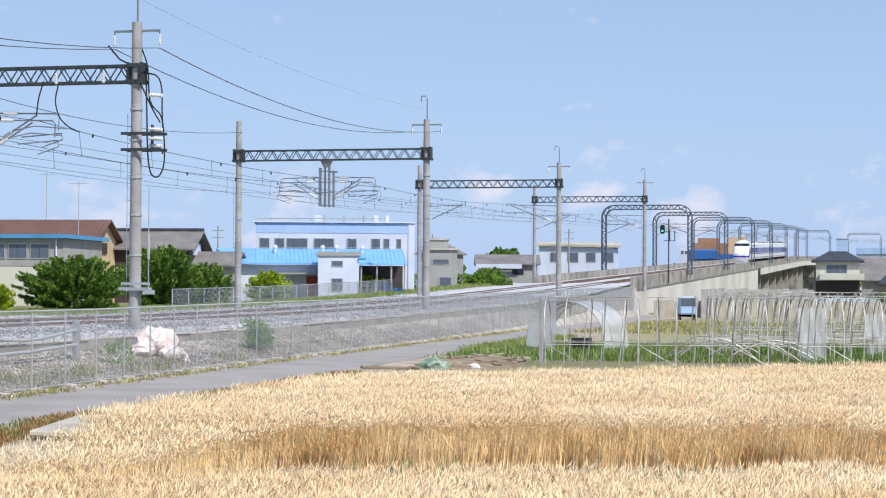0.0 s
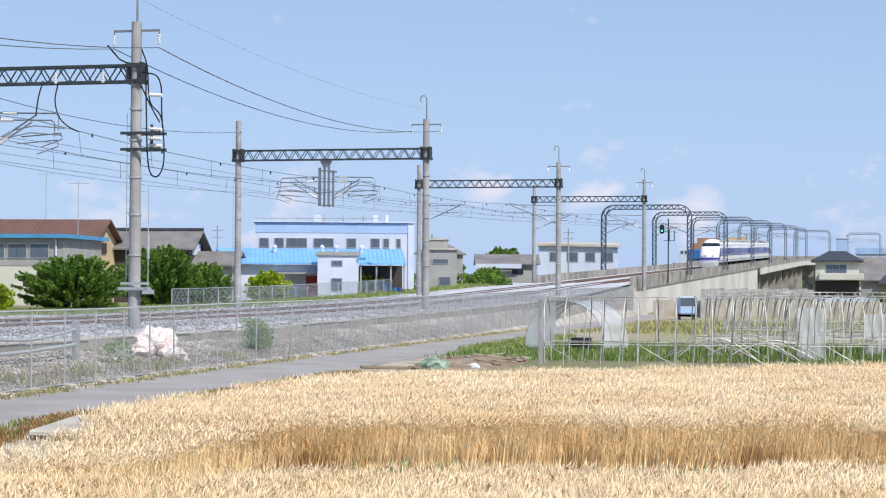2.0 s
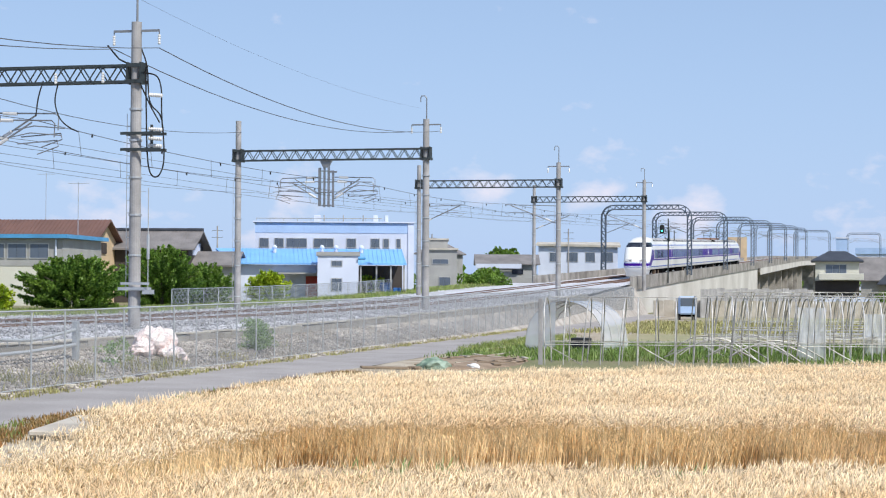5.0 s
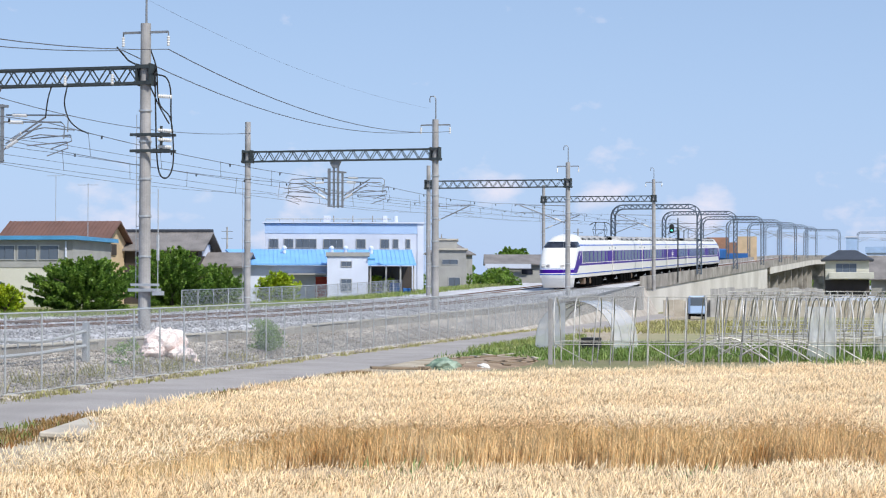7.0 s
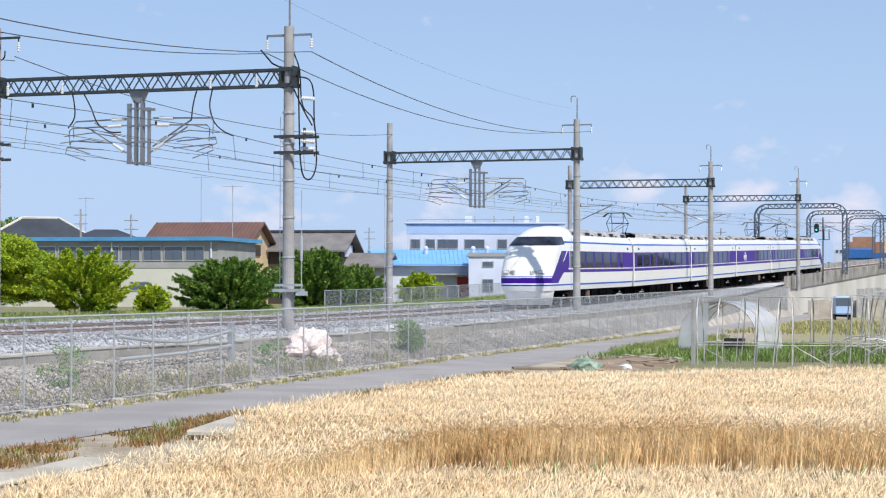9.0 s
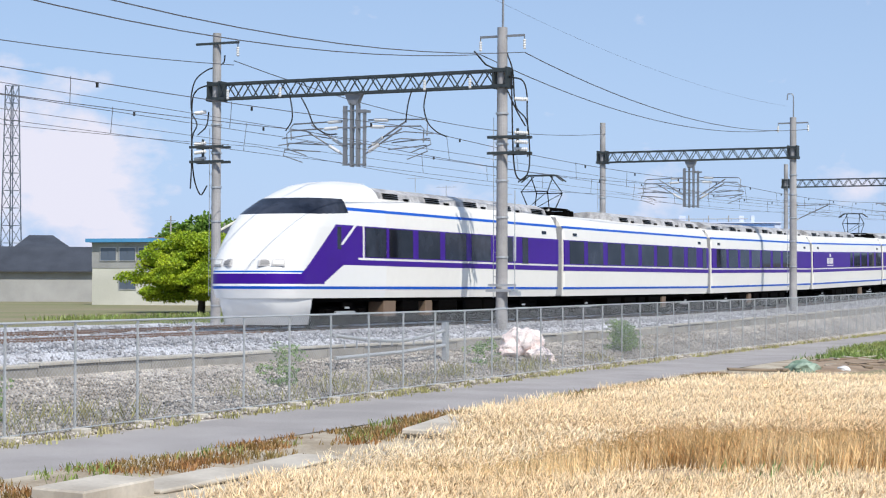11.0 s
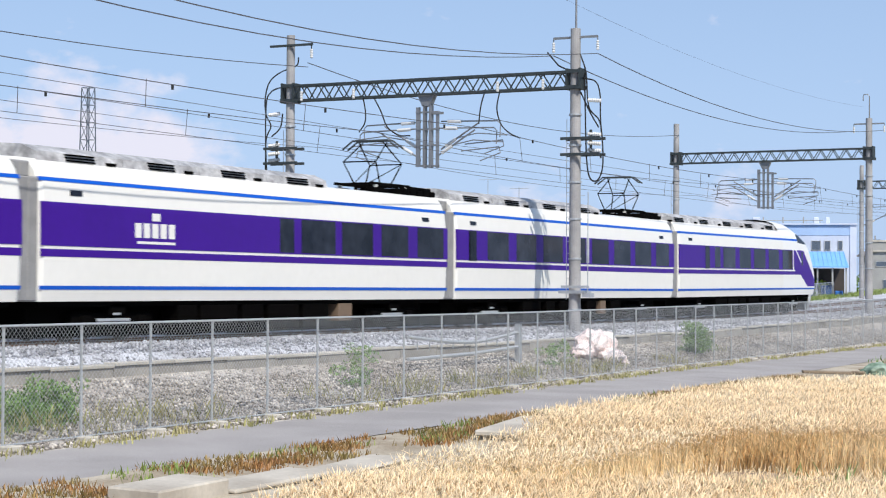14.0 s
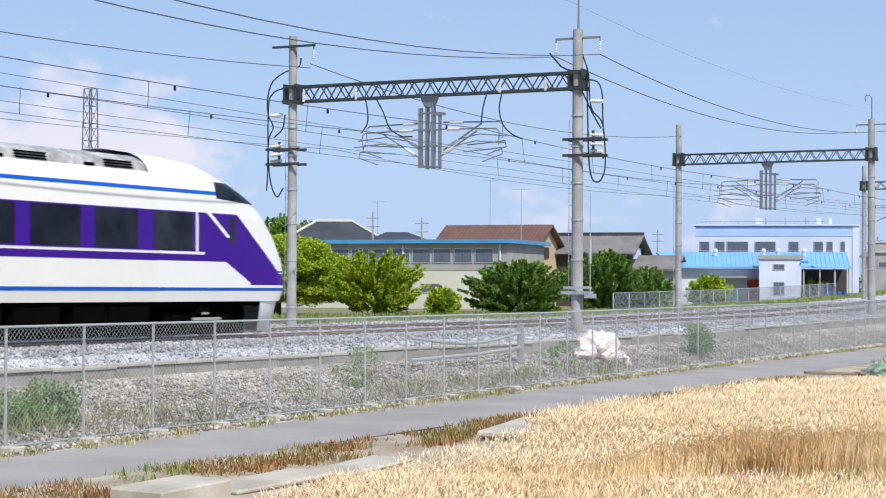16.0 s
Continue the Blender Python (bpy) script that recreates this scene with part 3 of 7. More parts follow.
        for xx in (-10.3, -8.2, -2.7, -1.05):
            bi = bmesh.new()
            insulator(bi, (xx, -0.25, h + 0.3), 0.34, 0.06)
            part("beam_insulator", bi, M_PORC, g, "white porcelain insulator on the beam")
        for drop in ([(-7.86, 7.88), (-7.75, 7.32), (-7.77, 6.93), (-8.0, 6.61)], [(-7.44, 7.82), (-7.14, 7.3), (-6.88, 6.75), (-6.43, 6.46), (-6.0, 6.43)], [(-3.16, 7.9), (-3.33, 7.34), (-3.41, 6.74)], [(-2.64, 7.79), (-2.74, 7.23), (-2.59, 6.71), (-2.28, 6.4), (-1.91, 6.22)]):
            bm = bmesh.new()
            tube(bm, smooth([Vector((a, -0.2, b)) for a, b in drop]), 0.024, 6)
            part("feeder_drop", bm, M_CABLE, g, "black cable hanging from the beam")
        bm = bmesh.new()
        tube(bm, [Vector((-1.0, 0, h + 1.2)), Vector((-0.6, 0, h + 0.75)), Vector((0.3, 0, h + 0.3))], 0.03, 6)
        part("feeder_drop", bm, M_CABLE, g, "black cable running over the beam")
        bm = bmesh.new()
        box(bm, -0.45, 0.45, -0.3, 0.3, 1.1, 1.2)
        box(bm, -0.35, 0.62, -0.32, -0.26, 1.28, 1.36)
        bar(bm, (0.5, -0.1, 1.0), (0.5, -0.1, 4.4), 0.016, seg=5)
        bar(bm, (0.5, -0.1, 2.1), (0.5, -0.1, 2.9), 0.05, seg=6)
        box(bm, 0.38, 0.66, -0.3, 0.05, 0.98, 1.12)
        part("switch_rod", bm, M_GALV, g, "thin steel operating rod at the mast foot")
    return g


def build_portal(y, near_x=0.0, x0=-10.9, shift=0.0):
    z = rail_z(y)
    g = thing("viaduct_portal", "grey steel lattice portal frame over the viaduct tracks", "gantry", pose(shift, y, z), "viaduct portals")
    h, r, w = 8.4, 1.5, 0.5

    def path(off):
        pts = [Vector((near_x - off, 0, 0))]
        for k in range(7):
            a = math.pi / 2 * k / 6
            pts.append(Vector((near_x - r + (r - off) * math.cos(a), 0, h - r + (r - off) * math.sin(a))))
        for k in range(7):
            a = math.pi / 2 * (1 - k / 6)
            pts.append(Vector((x0 + r - (r - off) * math.cos(a), 0, h - r + (r - off) * math.sin(a))))
        pts.append(Vector((x0 + off, 0, 0)))
        return pts

    def dense(pts, step):
        out = []
        for a, b in zip(pts, pts[1:]):
            n = max(1, int((b - a).length / step))
            out += [a.lerp(b, k / n) for k in range(n)]
        return out + [pts[-1]]
    bm = bmesh.new()
    for dy in (-0.3, 0.3):
        o = Vector((0, dy, 0))
        tube(bm, [p + o for p in path(0)], 0.075, 4)
        tube(bm, [p + o for p in path(w)], 0.075, 4)
        pa, pb = path(0), path(w)
        n = 34
        la, lb = dense(pa, 0.1), dense(pb, 0.1)
        for k in range(n):
            i = int(k / n * (len(la) - 1))
            j = int((k + 0.5) / n * (len(lb) - 1))
            i2 = int((k + 1) / n * (len(la) - 1))
            bar(bm, la[i] + o, lb[j] + o, 0.04, seg=4)
            bar(bm, lb[j] + o, la[i2] + o, 0.04, seg=4)
    part("portal_frame", bm, M_PORTAL, g)
    xh = (NEAR + FAR) / 2
    for sx in (1, -1):
        bm = bmesh.new()
        leg = near_x - w if sx > 0 else x0 + w
        cx = NEAR if sx > 0 else FAR
        bar(bm, (leg, 0, 5.0), (cx, 0, 6.2), 0.05, seg=5)
        bar(bm, (leg, 0, 6.1), (cx - sx * 0.6, 0, 6.15), 0.04, seg=5)
        bar(bm, (cx + sx * 0.9, 0, 5.6), (cx - sx * 0.2, 0, 5.35), 0.03, seg=5)
        part("bracket_arm", bm, M_ARM, g)
    return g


GANTRY_Y = [0.0, 38.2, 77.5, 125.0]
PORTAL_Y = [168.5, 217.5, 270, 318, 370, 420, 470, 515, 560, 600, 640]


def build_wires():
    sup = [-45.0] + GANTRY_Y + PORTAL_Y
    for cx in (NEAR, FAR):
        w = thing("overhead_wires", "thin dark contact and messenger wires with droppers", "overhead wire", group="overhead wires")
        bc, bm, b2 = bmesh.new(), bmesh.new(), bmesh.new()
        run, low, low2 = [], [], []
        for a, b in zip(sup, sup[1:]):
            za, zb = rail_z(a), rail_z(b)
            pa, pb = Vector((cx + track_x(a), a, za + 6.62)), Vector((cx + track_x(b), b, zb + 6.62))
            ca, cb = Vector((cx + track_x(a) + 0.12, a, za + 5.66)), Vector((cx + track_x(b) - 0.12, b, zb + 5.66))
            mw = arc(pa, pb, 0.32, 12)
            run += mw if not run else mw[1:]
            low += [ca.lerp(cb, 0.02), ca.lerp(cb, 0.98)]
            low2 += [ca.lerp(cb, 0.03) + Vector((0.1, 0, 0.28)), ca.lerp(cb, 0.97) + Vector((-0.1, 0, 0.28))]
            if b < 180:
                for k in range(1, 12, 2):
                    q = ca.lerp(cb, k / 12)
                    bd = bmesh.new()
                    tube(bd, [mw[k] + Vector((0, 0, 0.04)), mw[k] + Vector((0, 0, -0.06)), q], 0.009, 4)
                    part("dropper", bd, M_WIRE, w)
                    bd = bmesh.new()
                    bar(bd, mw[k] + Vector((0, 1.1, -0.12)), mw[k] + Vector((0, 1.1, 0.0)), 0.035, seg=6)
                    part("wire_clamp", bd, M_CABLE, w)
        tube(bm, run, 0.014, 4)
        tube(bc, low, 0.010, 4)
        tube(b2, low2, 0.009, 4)
        part("messenger_wire", bm, M_WIRE, w)
        part("contact_wire", bc, M_WIRE, w)
        part("auxiliary_wire", b2, M_WIRE, w)
    f = thing("feeder_wires", "pair of dark feeder wires sagging between mast tops", "overhead wire", group="overhead wires")
    tops = [(-46.0, 8.9), (0.0, 8.9), (38.2, 9.25)]
    for dx in (-0.78, 0.78, -10.2):
        bm = bmesh.new()
        for (a, ha), (b, hb) in zip(tops, tops[1:]):
            if dx < -5:
                ha, hb = ha + 0.25, hb + 0.1
            tube(bm, arc((dx, a, ha + rail_z(a)), (dx, b, hb + rail_z(b)), 0.89 if a > -1 else (1.56 if dx > -5 else 0.9), 18), 0.017, 4)
        part("feeder_wire", bm, M_WIRE, f)
    bm = bmesh.new()
    tube(bm, arc((-0.3, 0, 10.7), (-0.3, 38.2, 10.6), 0.5, 10), 0.004, 4)
    tube(bm, arc((-0.3, -45, 10.7), (-0.3, 0, 10.7), 0.5, 10), 0.006, 4)
    part("guard_wire", bm, M_WIRE, f)
    for z0, xo in ((6.1, -9.2),):
        bm = bmesh.new()
        for a, b in zip(GANTRY_Y, GANTRY_Y[1:]):
            tube(bm, arc((xo, a, z0 + rail_z(a)), (xo, b, z0 + rail_z(b)), 0.4, 8), 0.01, 4)
        tube(bm, arc((xo, -45, z0), (xo, 0, z0), 0.4, 8), 0.01, 4)
        part("return_wire", bm, M_WIRE, f)


# ---- fence ----
def fence_lift(y):
    """How far the fence top climbs with the line."""
    return float(np.interp(y, (-12.0, 5.0, 27.0, 40.0, 71.0, 104.0, 120.0), (0.0, 0.08, 0.18, 0.28, 0.53, 0.70, 0.72)))


def build_fence():
    f = thing("chain_link_fence", "galvanised steel chain link fence with posts and rails along the road", "fence")
    H, zb = 1.9, -1.24
    ys = frange(-56.0, 114.0, 2.0)
    post = bmesh.new()
    bar(post, (0, 0, -0.05), (0, 0, H), 0.024, seg=8)
    pm = mesh_of(post, "fence_post", M_FENCE)
    foot = mesh_of(B((-0.12, 0.12, -0.16, 0.16, -0.06, 0.08), bev=0.015), "post_footing", M_CONC)
    for y in ys:
        share("fence_post", pm, f, pose(fence_x(y), y, zb) @ Matrix.Diagonal((1, 1, 1 + fence_lift(y) / H, 1)))
        if y < 40:
            share("post_footing", foot, f, pose(fence_x(y) + 0.12, y, zb + 0.01, 0, 0, random.uniform(-6, 6)), "small pale concrete footing")
    for h, r in ((H - 0.01, 0.02), (0.09, 0.016)):
        bm = bmesh.new()
        tube(bm, [(fence_x(y) + 0.03, y, zb + h * (1 + fence_lift(y) / H)) for y in ys], r, 6)
        part("fence_rail", bm, M_FENCE, f)
    # woven wire: two families of slanting strands
    step, r = 0.10, 0.0024
    vs, fs = [], []
    for sgn in (1, -1):
        y = ys[0] - H
        while y < ys[-1]:
            y0, y1 = (y, y + H) if sgn > 0 else (y + H, y)
            a, b, za, z2 = y0, y1, 0.08, H - 0.03
            if ys[0] <= min(a, b) and max(a, b) <= ys[-1]:
                i = len(vs)
                dx = 0.004 * sgn
                for yy, zz in ((a, za), (b, z2)):
                    zz *= 1 + fence_lift(yy) / H
                    x = fence_x(yy) + 0.045 + dx
                    vs += [(x - r, yy, zb + zz), (x + r, yy - r, zb + zz), (x + r, yy + r * 1.8, zb + zz)]
                fs += [(i, i + 1, i + 4, i + 3), (i + 1, i + 2, i + 5, i + 4), (i + 2, i, i + 3, i + 5)]
            y += step
    stuff("wire_mesh", vs, fs, M_MESH, "diamond wire mesh", "", f)


# ---- wheat ----
def stalks(name, spots, ground, height, rng, label):
    """Standing ripe wheat: thin stalks, a hanging leaf and a bearded ear on each."""
    n = len(spots)
    base = np.column_stack([spots, np.full(n, ground)])
    # gusts have pressed the crop into soft swirls: lean and height change together over a metre or two
    u, q = spots[:, 0], spots[:, 1]
    swirl = np.sin(1.9 * u + 0.9 * q) + np.sin(-1.1 * u + 1.7 * q + 1.3) + np.sin(3.7 * u - 2.3 * q + 0.4) * 0.7
    press = np.clip(0.5 + 0.28 * swirl, 0, 1)
    h = height * rng.uniform(0.84, 1.1, n) * (1.03 - 0.10 * press)
    la = rng.uniform(0, 6.283, n)
    turn = 0.9 * np.sin(0.8 * u - 0.6 * q)
    wind = np.stack([np.cos(turn), np.sin(turn) - 0.5], 1) * (0.06 + 0.22 * press)[:, None]
    lean = wind + np.stack([np.cos(la), np.sin(la)], 1) * rng.uniform(0.02, 0.16, n)[:, None]
    top = base + np.column_stack([lean * h[:, None], h])
    sa = rng.uniform(0, 3.1416, n)
    side = np.stack([np.cos(sa), np.sin(sa), np.zeros(n)], 1)
    w = 0.0055
    droop = np.column_stack([lean * 0.9 + np.stack([np.cos(la), np.sin(la)], 1) * 0.25, rng.uniform(-0.35, 0.95, n)])
    droop /= np.linalg.norm(droop, axis=1)[:, None]
    el = rng.uniform(0.07, 0.12, n)[:, None]
    tip = top + droop * el
    mid = top + droop * el * 0.45
    cr = np.cross(droop, side)
    ew = rng.uniform(0.0045, 0.0075, n)[:, None]
    ev = np.stack([top, mid + side * ew, mid - side * ew, mid + cr * ew, mid - cr * ew, tip + droop * 0.04], 1).reshape(-1, 3)
    k = 6 * np.arange(n)[:, None, None]
    et = (np.array([(0, 1, 3), (0, 3, 2), (0, 2, 4), (0, 4, 1), (5, 3, 1), (5, 2, 3), (5, 4, 2), (5, 1, 4)])[None] + k).reshape(-1, 3)
    field = thing(name, label, "wheat", kind="stuff")
    o = new("ears", tri_mesh("ears", ev, et, M_WHEAT))
    o.parent = field
    o["kind"] = "stuff"
    lm = base + (top - base) * rng.uniform(0.35, 0.75, n)[:, None]
    le = lm + np.stack([np.cos(sa) * 0.07, np.sin(sa) * 0.07, rng.uniform(-0.22, -0.05, n)], 1)
    up = np.array([0, 0, 0.014])
    sv = np.stack([base - side * w, base + side * w, top + side * w * 0.6, lm - up, lm + up, le], 1).reshape(-1, 3)
    st = (np.array([(0, 1, 2), (3, 5, 4)])[None] + k).reshape(-1, 3)
    o = new("straw", tri_mesh("straw", sv, st, M_STRAW))
    o.parent = field
    o["kind"] = "stuff"
    return field


def field_left(y):
    """Edge of the wheat towards the road."""
    return 12.05 + 0.2 * math.sin(y * 0.9) + (0.17 * (-29.0 - y) if y < -29 else 0.0)


def field_far(x):
    return -18.6 + (x - 11.0) * 0.82


def field_near(x):
    return -31.9 + (x - 11.0) * 0.24


def build_wheat():
    rng = np.random.default_rng(11)
    bm = bmesh.new()
    v = [bm.verts.new(p) for p in ((9.8, -60, -1.335), (60, -60, -1.335), (60, 18, -1.335), (30, -1, -1.335), (12, -15, -1.335), (10.2, -20, -1.335))]
    bm.faces.new(v)
    tagged(part("field_soil", bm, M_SOIL), "dry crumbly brown soil under the wheat", "soil", "", "structure")
    pts = []
    c = np.column_stack([rng.uniform(11.5, 27, 330000), rng.uniform(-33, 0, 330000)])
    cam_side = c[:, 0] < 23.8 + (c[:, 1] + 56) * 0.06 + 1.0
    fl = np.array([field_left(y) for y in c[:, 1]])
    edge = 0.25 * np.sin(c[:, 0] * 2.1) + 0.15 * np.sin(c[:, 0] * 5.3)
    keep = cam_side & (c[:, 0] > fl) & (c[:, 1] < -18.6 + (c[:, 0] - 11) * 0.82) & (c[:, 1] > -31.9 + (c[:, 0] - 11) * 0.24 + edge)
    # thinner towards the middle of the field, where only the ears show
    depth = c[:, 1] - (-31.9 + (c[:, 0] - 11) * 0.24)
    keep &= rng.random(len(c)) < np.where(depth < 1.5, 1.0, 0.85)
    stalks("wheat_field", c[keep], -1.34, 0.69, rng, "ripe golden wheat standing dense in a field")
    c = np.column_stack([rng.uniform(12.5, 25, 130000), rng.uniform(-45, -33, 130000)])
    rows = 0.2 * np.sin(c[:, 0] * 1.7)
    keep = (c[:, 0] > 14.2 - 0.18 * (c[:, 1] + 40)) & (c[:, 1] < -38.9 + (c[:, 0] - 15) * 0.42 + rows) & (c[:, 0] < 24.5)
    stalks("wheat_field", c[keep], -1.34, 0.62, rng, "ripe golden wheat, a nearer strip beyond a bare gap")
    c = np.column_stack([rng.uniform(12.7, 15.4, 6000), rng.uniform(-39.5, -30.5, 6000)])
    keep = c[:, 0] > 12.25 + 0.17 * (-29.0 - c[:, 1])
    stalks("wheat_margin", c[keep], -1.34, 0.6, rng, "thin ragged wheat along the field margin")
    n = 5000
    x = rng.uniform(11.5, 25, n)
    y = -34.6 + (x - 11) * 0.25 + rng.uniform(-2.2, 1.6, n)
    gap = np.column_stack([x[:90], y[:90], np.full(90, -1.34)])
    tuft("gap_weeds", gap[np.sin(gap[:, 0] * 1.9) > 0.1], 0.3, M_WEED, "green weeds in the gap between the wheat", rng, 12, 0.12, 0.01)
    stalks("wheat_stubble", np.column_stack([x, y]), -1.34, 0.16, rng, "short bent straw on the bare strip")


# ---- trees and weeds ----
def leaf_cloud(rng, blobs, n, size, droop=0.3):
    """Leaf clumps: small kinked leaves gathered on the shells of many uneven blobs."""
    vs, ts = [], []
    w = np.array([b[3] ** 2 for b in blobs])
    idx = rng.choice(len(blobs), n, p=w / w.sum())
    B_ = np.array(blobs)[idx]
    d = rng.normal(size=(n, 3))
    d /= np.linalg.norm(d, axis=1)[:, None]
    rad = B_[:, 3] * rng.uniform(0.55, 1.08, n)
    c = B_[:, :3] + d * rad[:, None] * np.array([1, 1, 0.8])
    return leaves_at(rng, c, d, size, droop)


def leaves_at(rng, c, d, size, droop=0.3):
    """Small pointed leaves at the places c, growing roughly along d."""
    n = len(c)
    a = rng.normal(size=(n, 3))
    a[:, 2] -= droop
    a = a * 0.6 + d
    a /= np.linalg.norm(a, axis=1)[:, None]
    s = np.cross(a, rng.normal(size=(n, 3)))
    s /= np.linalg.norm(s, axis=1)[:, None]
    L = size * rng.uniform(0.6, 1.4, n)[:, None]
    W = L * 0.42
    v = np.stack([c, c + a * L * 0.5 + s * W, c + a * L, c + a * L * 0.5 - s * W], 1).reshape(-1, 3)
    k = 4 * np.arange(n)[:, None, None]
    t = (np.array([(0, 1, 2), (0, 2, 3)])[None] + k).reshape(-1, 3)
    return v, t


def build_tree(x, y, z, height, width, material, label, seed, n=9000, leaf=0.16, trunk=0.13, name="tree", low=0.15, flat=1.0, sprays=0, pads=0):
    rng = np.random.default_rng(seed)
    t = thing(name, label, "tree", pose(x, y, z))
    bm = bmesh.new()
    bar(bm, (0, 0, -0.1), (0.05, 0, height * 0.3), trunk, trunk * 0.75, 8)
    blobs = []
    for k in range(9):
        a = k * 2.4 + rng.uniform(-0.4, 0.4)
        r = width * 0.5 * rng.uniform(0.3, 0.75)
        hz = height * rng.uniform(max(low + 0.15, 0.3), 0.85)
        e = Vector((r * math.cos(a), r * math.sin(a), hz))
        s = Vector((0.05, 0, height * rng.uniform(0.12, 0.3)))
        m = s.lerp(e, 0.5) + Vector((0, 0, 0.12 * height))
        bar(bm, s, m, trunk * 0.5, trunk * 0.32, 6)
        bar(bm, m, e, trunk * 0.32, trunk * 0.1, 6)
    part("trunk", bm, M_BARK, t)
    if sprays:
        # leaves along many shoots that fan out of the crown
        c, d = [], []
        for k in range(sprays):
            a, u = rng.uniform(0, 6.283), rng.random()
            hz = height * (low + (1.02 - low) * u ** 0.8)
            env = math.sin(math.pi * min(0.98, 0.22 + 0.72 * u)) ** 0.7
            r = width * 0.5 * env * rng.uniform(0.55, 1.06)
            e = np.array([r * math.cos(a), r * math.sin(a), hz + rng.uniform(0, 0.1) * height])
            s = np.array([e[0] * 0.35, e[1] * 0.35, max(low * height, hz * 0.55)])
            q = rng.uniform(0.15, 1.0, n // sprays)[:, None]
            c.append(s + (e - s) * q + rng.normal(0, 0.055, (len(q), 3)) * (1.25 - q * 0.8))
            d.append(np.repeat(((e - s) / np.linalg.norm(e - s))[None], len(q), 0))
        c, d = np.concatenate(c), np.concatenate(d)
        v, tr = leaves_at(rng, c, d, leaf)
        o = new("crown", tri_mesh("crown", v, tr, material))
        o.parent = t
        return t
    if pads:
        # a dome of flat leaf pads, dense above and open beneath
        c, d = [], []
        for k in range(pads):
            a, u = rng.uniform(0, 6.283), rng.random() ** 0.8
            env = math.sqrt(max(0.0, 1 - (0.93 * u) ** 2)) * (0.75 + 0.25 * min(1.0, u * 4))
            r = width * 0.5 * env * rng.uniform(0.3, 1.0)
            pc = np.array([r * math.cos(a), r * math.sin(a), height * (low + (0.95 - low) * u) * rng.uniform(0.95, 1.04)])
            pr = rng.uniform(0.4, 0.8)
            q = n // pads
            g = rng.normal(size=(q, 3))
            g /= np.linalg.norm(g, axis=1)[:, None]
            g[:, 2] = np.where(rng.random(q) < 0.8, np.abs(g[:, 2]), g[:, 2])
            c.append(pc + g * pr * rng.uniform(0.5, 1.1, q)[:, None] * np.array([1, 1, 0.42]) - np.array([0, 0, 0.12]) * (g[:, :2] ** 2).sum(1)[:, None])
            d.append(g * np.array([1, 1, 0.4]))
        v, tr = leaves_at(rng, np.concatenate(c), np.concatenate(d), leaf, 0.6)
        o = new("crown", tri_mesh("crown", v, tr, material))
        o.parent = t
        return t
    m = int(26 * max(1.0, width / 3))
    for k in range(m):
        a, q = rng.uniform(0, 6.283), math.sqrt(rng.random())
        hz = rng.uniform(low, 1.0)
        env = math.sin(math.pi * min(0.97, max(0.1, 0.15 + 0.75 * (hz - low) / (1 - low) * flat))) ** 0.6
        r = width * 0.42 * q * env
        br = rng.uniform(0.09, 0.17) * width * 0.75
        blobs.append((r * math.cos(a), r * math.sin(a), hz * height - br * 0.6, br))
    v, tr = leaf_cloud(rng, blobs, n, leaf)
    o = new("crown", tri_mesh("crown", v, tr, material))
    o.parent = t
    return t


def tuft(name, spots, h, material, label, rng, blades=14, spread=0.12, wide=0.012):
    """Clumps of blades at the given spots (x, y, z)."""
    n = len(spots) * blades
    c = np.repeat(np.array(spots, float), blades, 0) + np.column_stack([rng.normal(0, spread, n), rng.normal(0, spread, n), np.zeros(n)])
    a = rng.uniform(0, 6.283, n)
    hh = h * rng.uniform(0.4, 1.15, n)
    out = np.stack([np.cos(a) * hh * 0.45, np.sin(a) * hh * 0.45, hh], 1)
    s = np.stack([-np.sin(a), np.cos(a), np.zeros(n)], 1) * wide
    v = np.stack([c - s, c + s, c + out * 0.55 + np.array([0, 0, 0.12]) * h + s, c + out], 1).reshape(-1, 3)
    k = 4 * np.arange(n)[:, None, None]
    t = (np.array([(0, 1, 2), (0, 2, 3)])[None] + k).reshape(-1, 3)
    return tagged(new(name, tri_mesh(name, v, t, material)), label, "grass", "", "stuff")


# ---- train ----
SIDE = [(0.92, 1.36), (1.25, 1.425), (2.1, 1.445), (3.0, 1.435), (3.5, 1.38), (3.8, 1.27), (3.95, 1.15), (4.02, 1.0)]


def side_x(z):
    for (za, xa), (zb, xb) in zip(SIDE, SIDE[1:]):
        if z <= zb:
            return xa + (xb - xa) * max(0, (z - za)) / (zb - za)
    return SIDE[-1][1]


def skin(bm, sx, y0, y1, z0, z1, out=0.004, slant=0.0, step=0.2):
    """A panel that lies on the curved car side; slant shifts its top end along the car."""
    n = max(1, int(math.ceil((z1 - z0) / step)))
    rows = []
    for k in range(n + 1):
        z = z0 + (z1 - z0) * k / n
        s = slant * k / n
        x = sx * (side_x(z) + out)
        xi = sx * (side_x(z) - 0.03)
        rows.append([bm.verts.new(p) for p in ((x, y0 + s, z), (x, y1 + s, z), (xi, y1 + s, z), (xi, y0 + s, z))])
    for r, q in zip(rows, rows[1:]):
        for i in range(4):
            bm.faces.new((r[i], r[(i + 1) % 4], q[(i + 1) % 4], q[i]))
    bm.faces.new(rows[0])
    bm.faces.new(rows[-1][::-1])


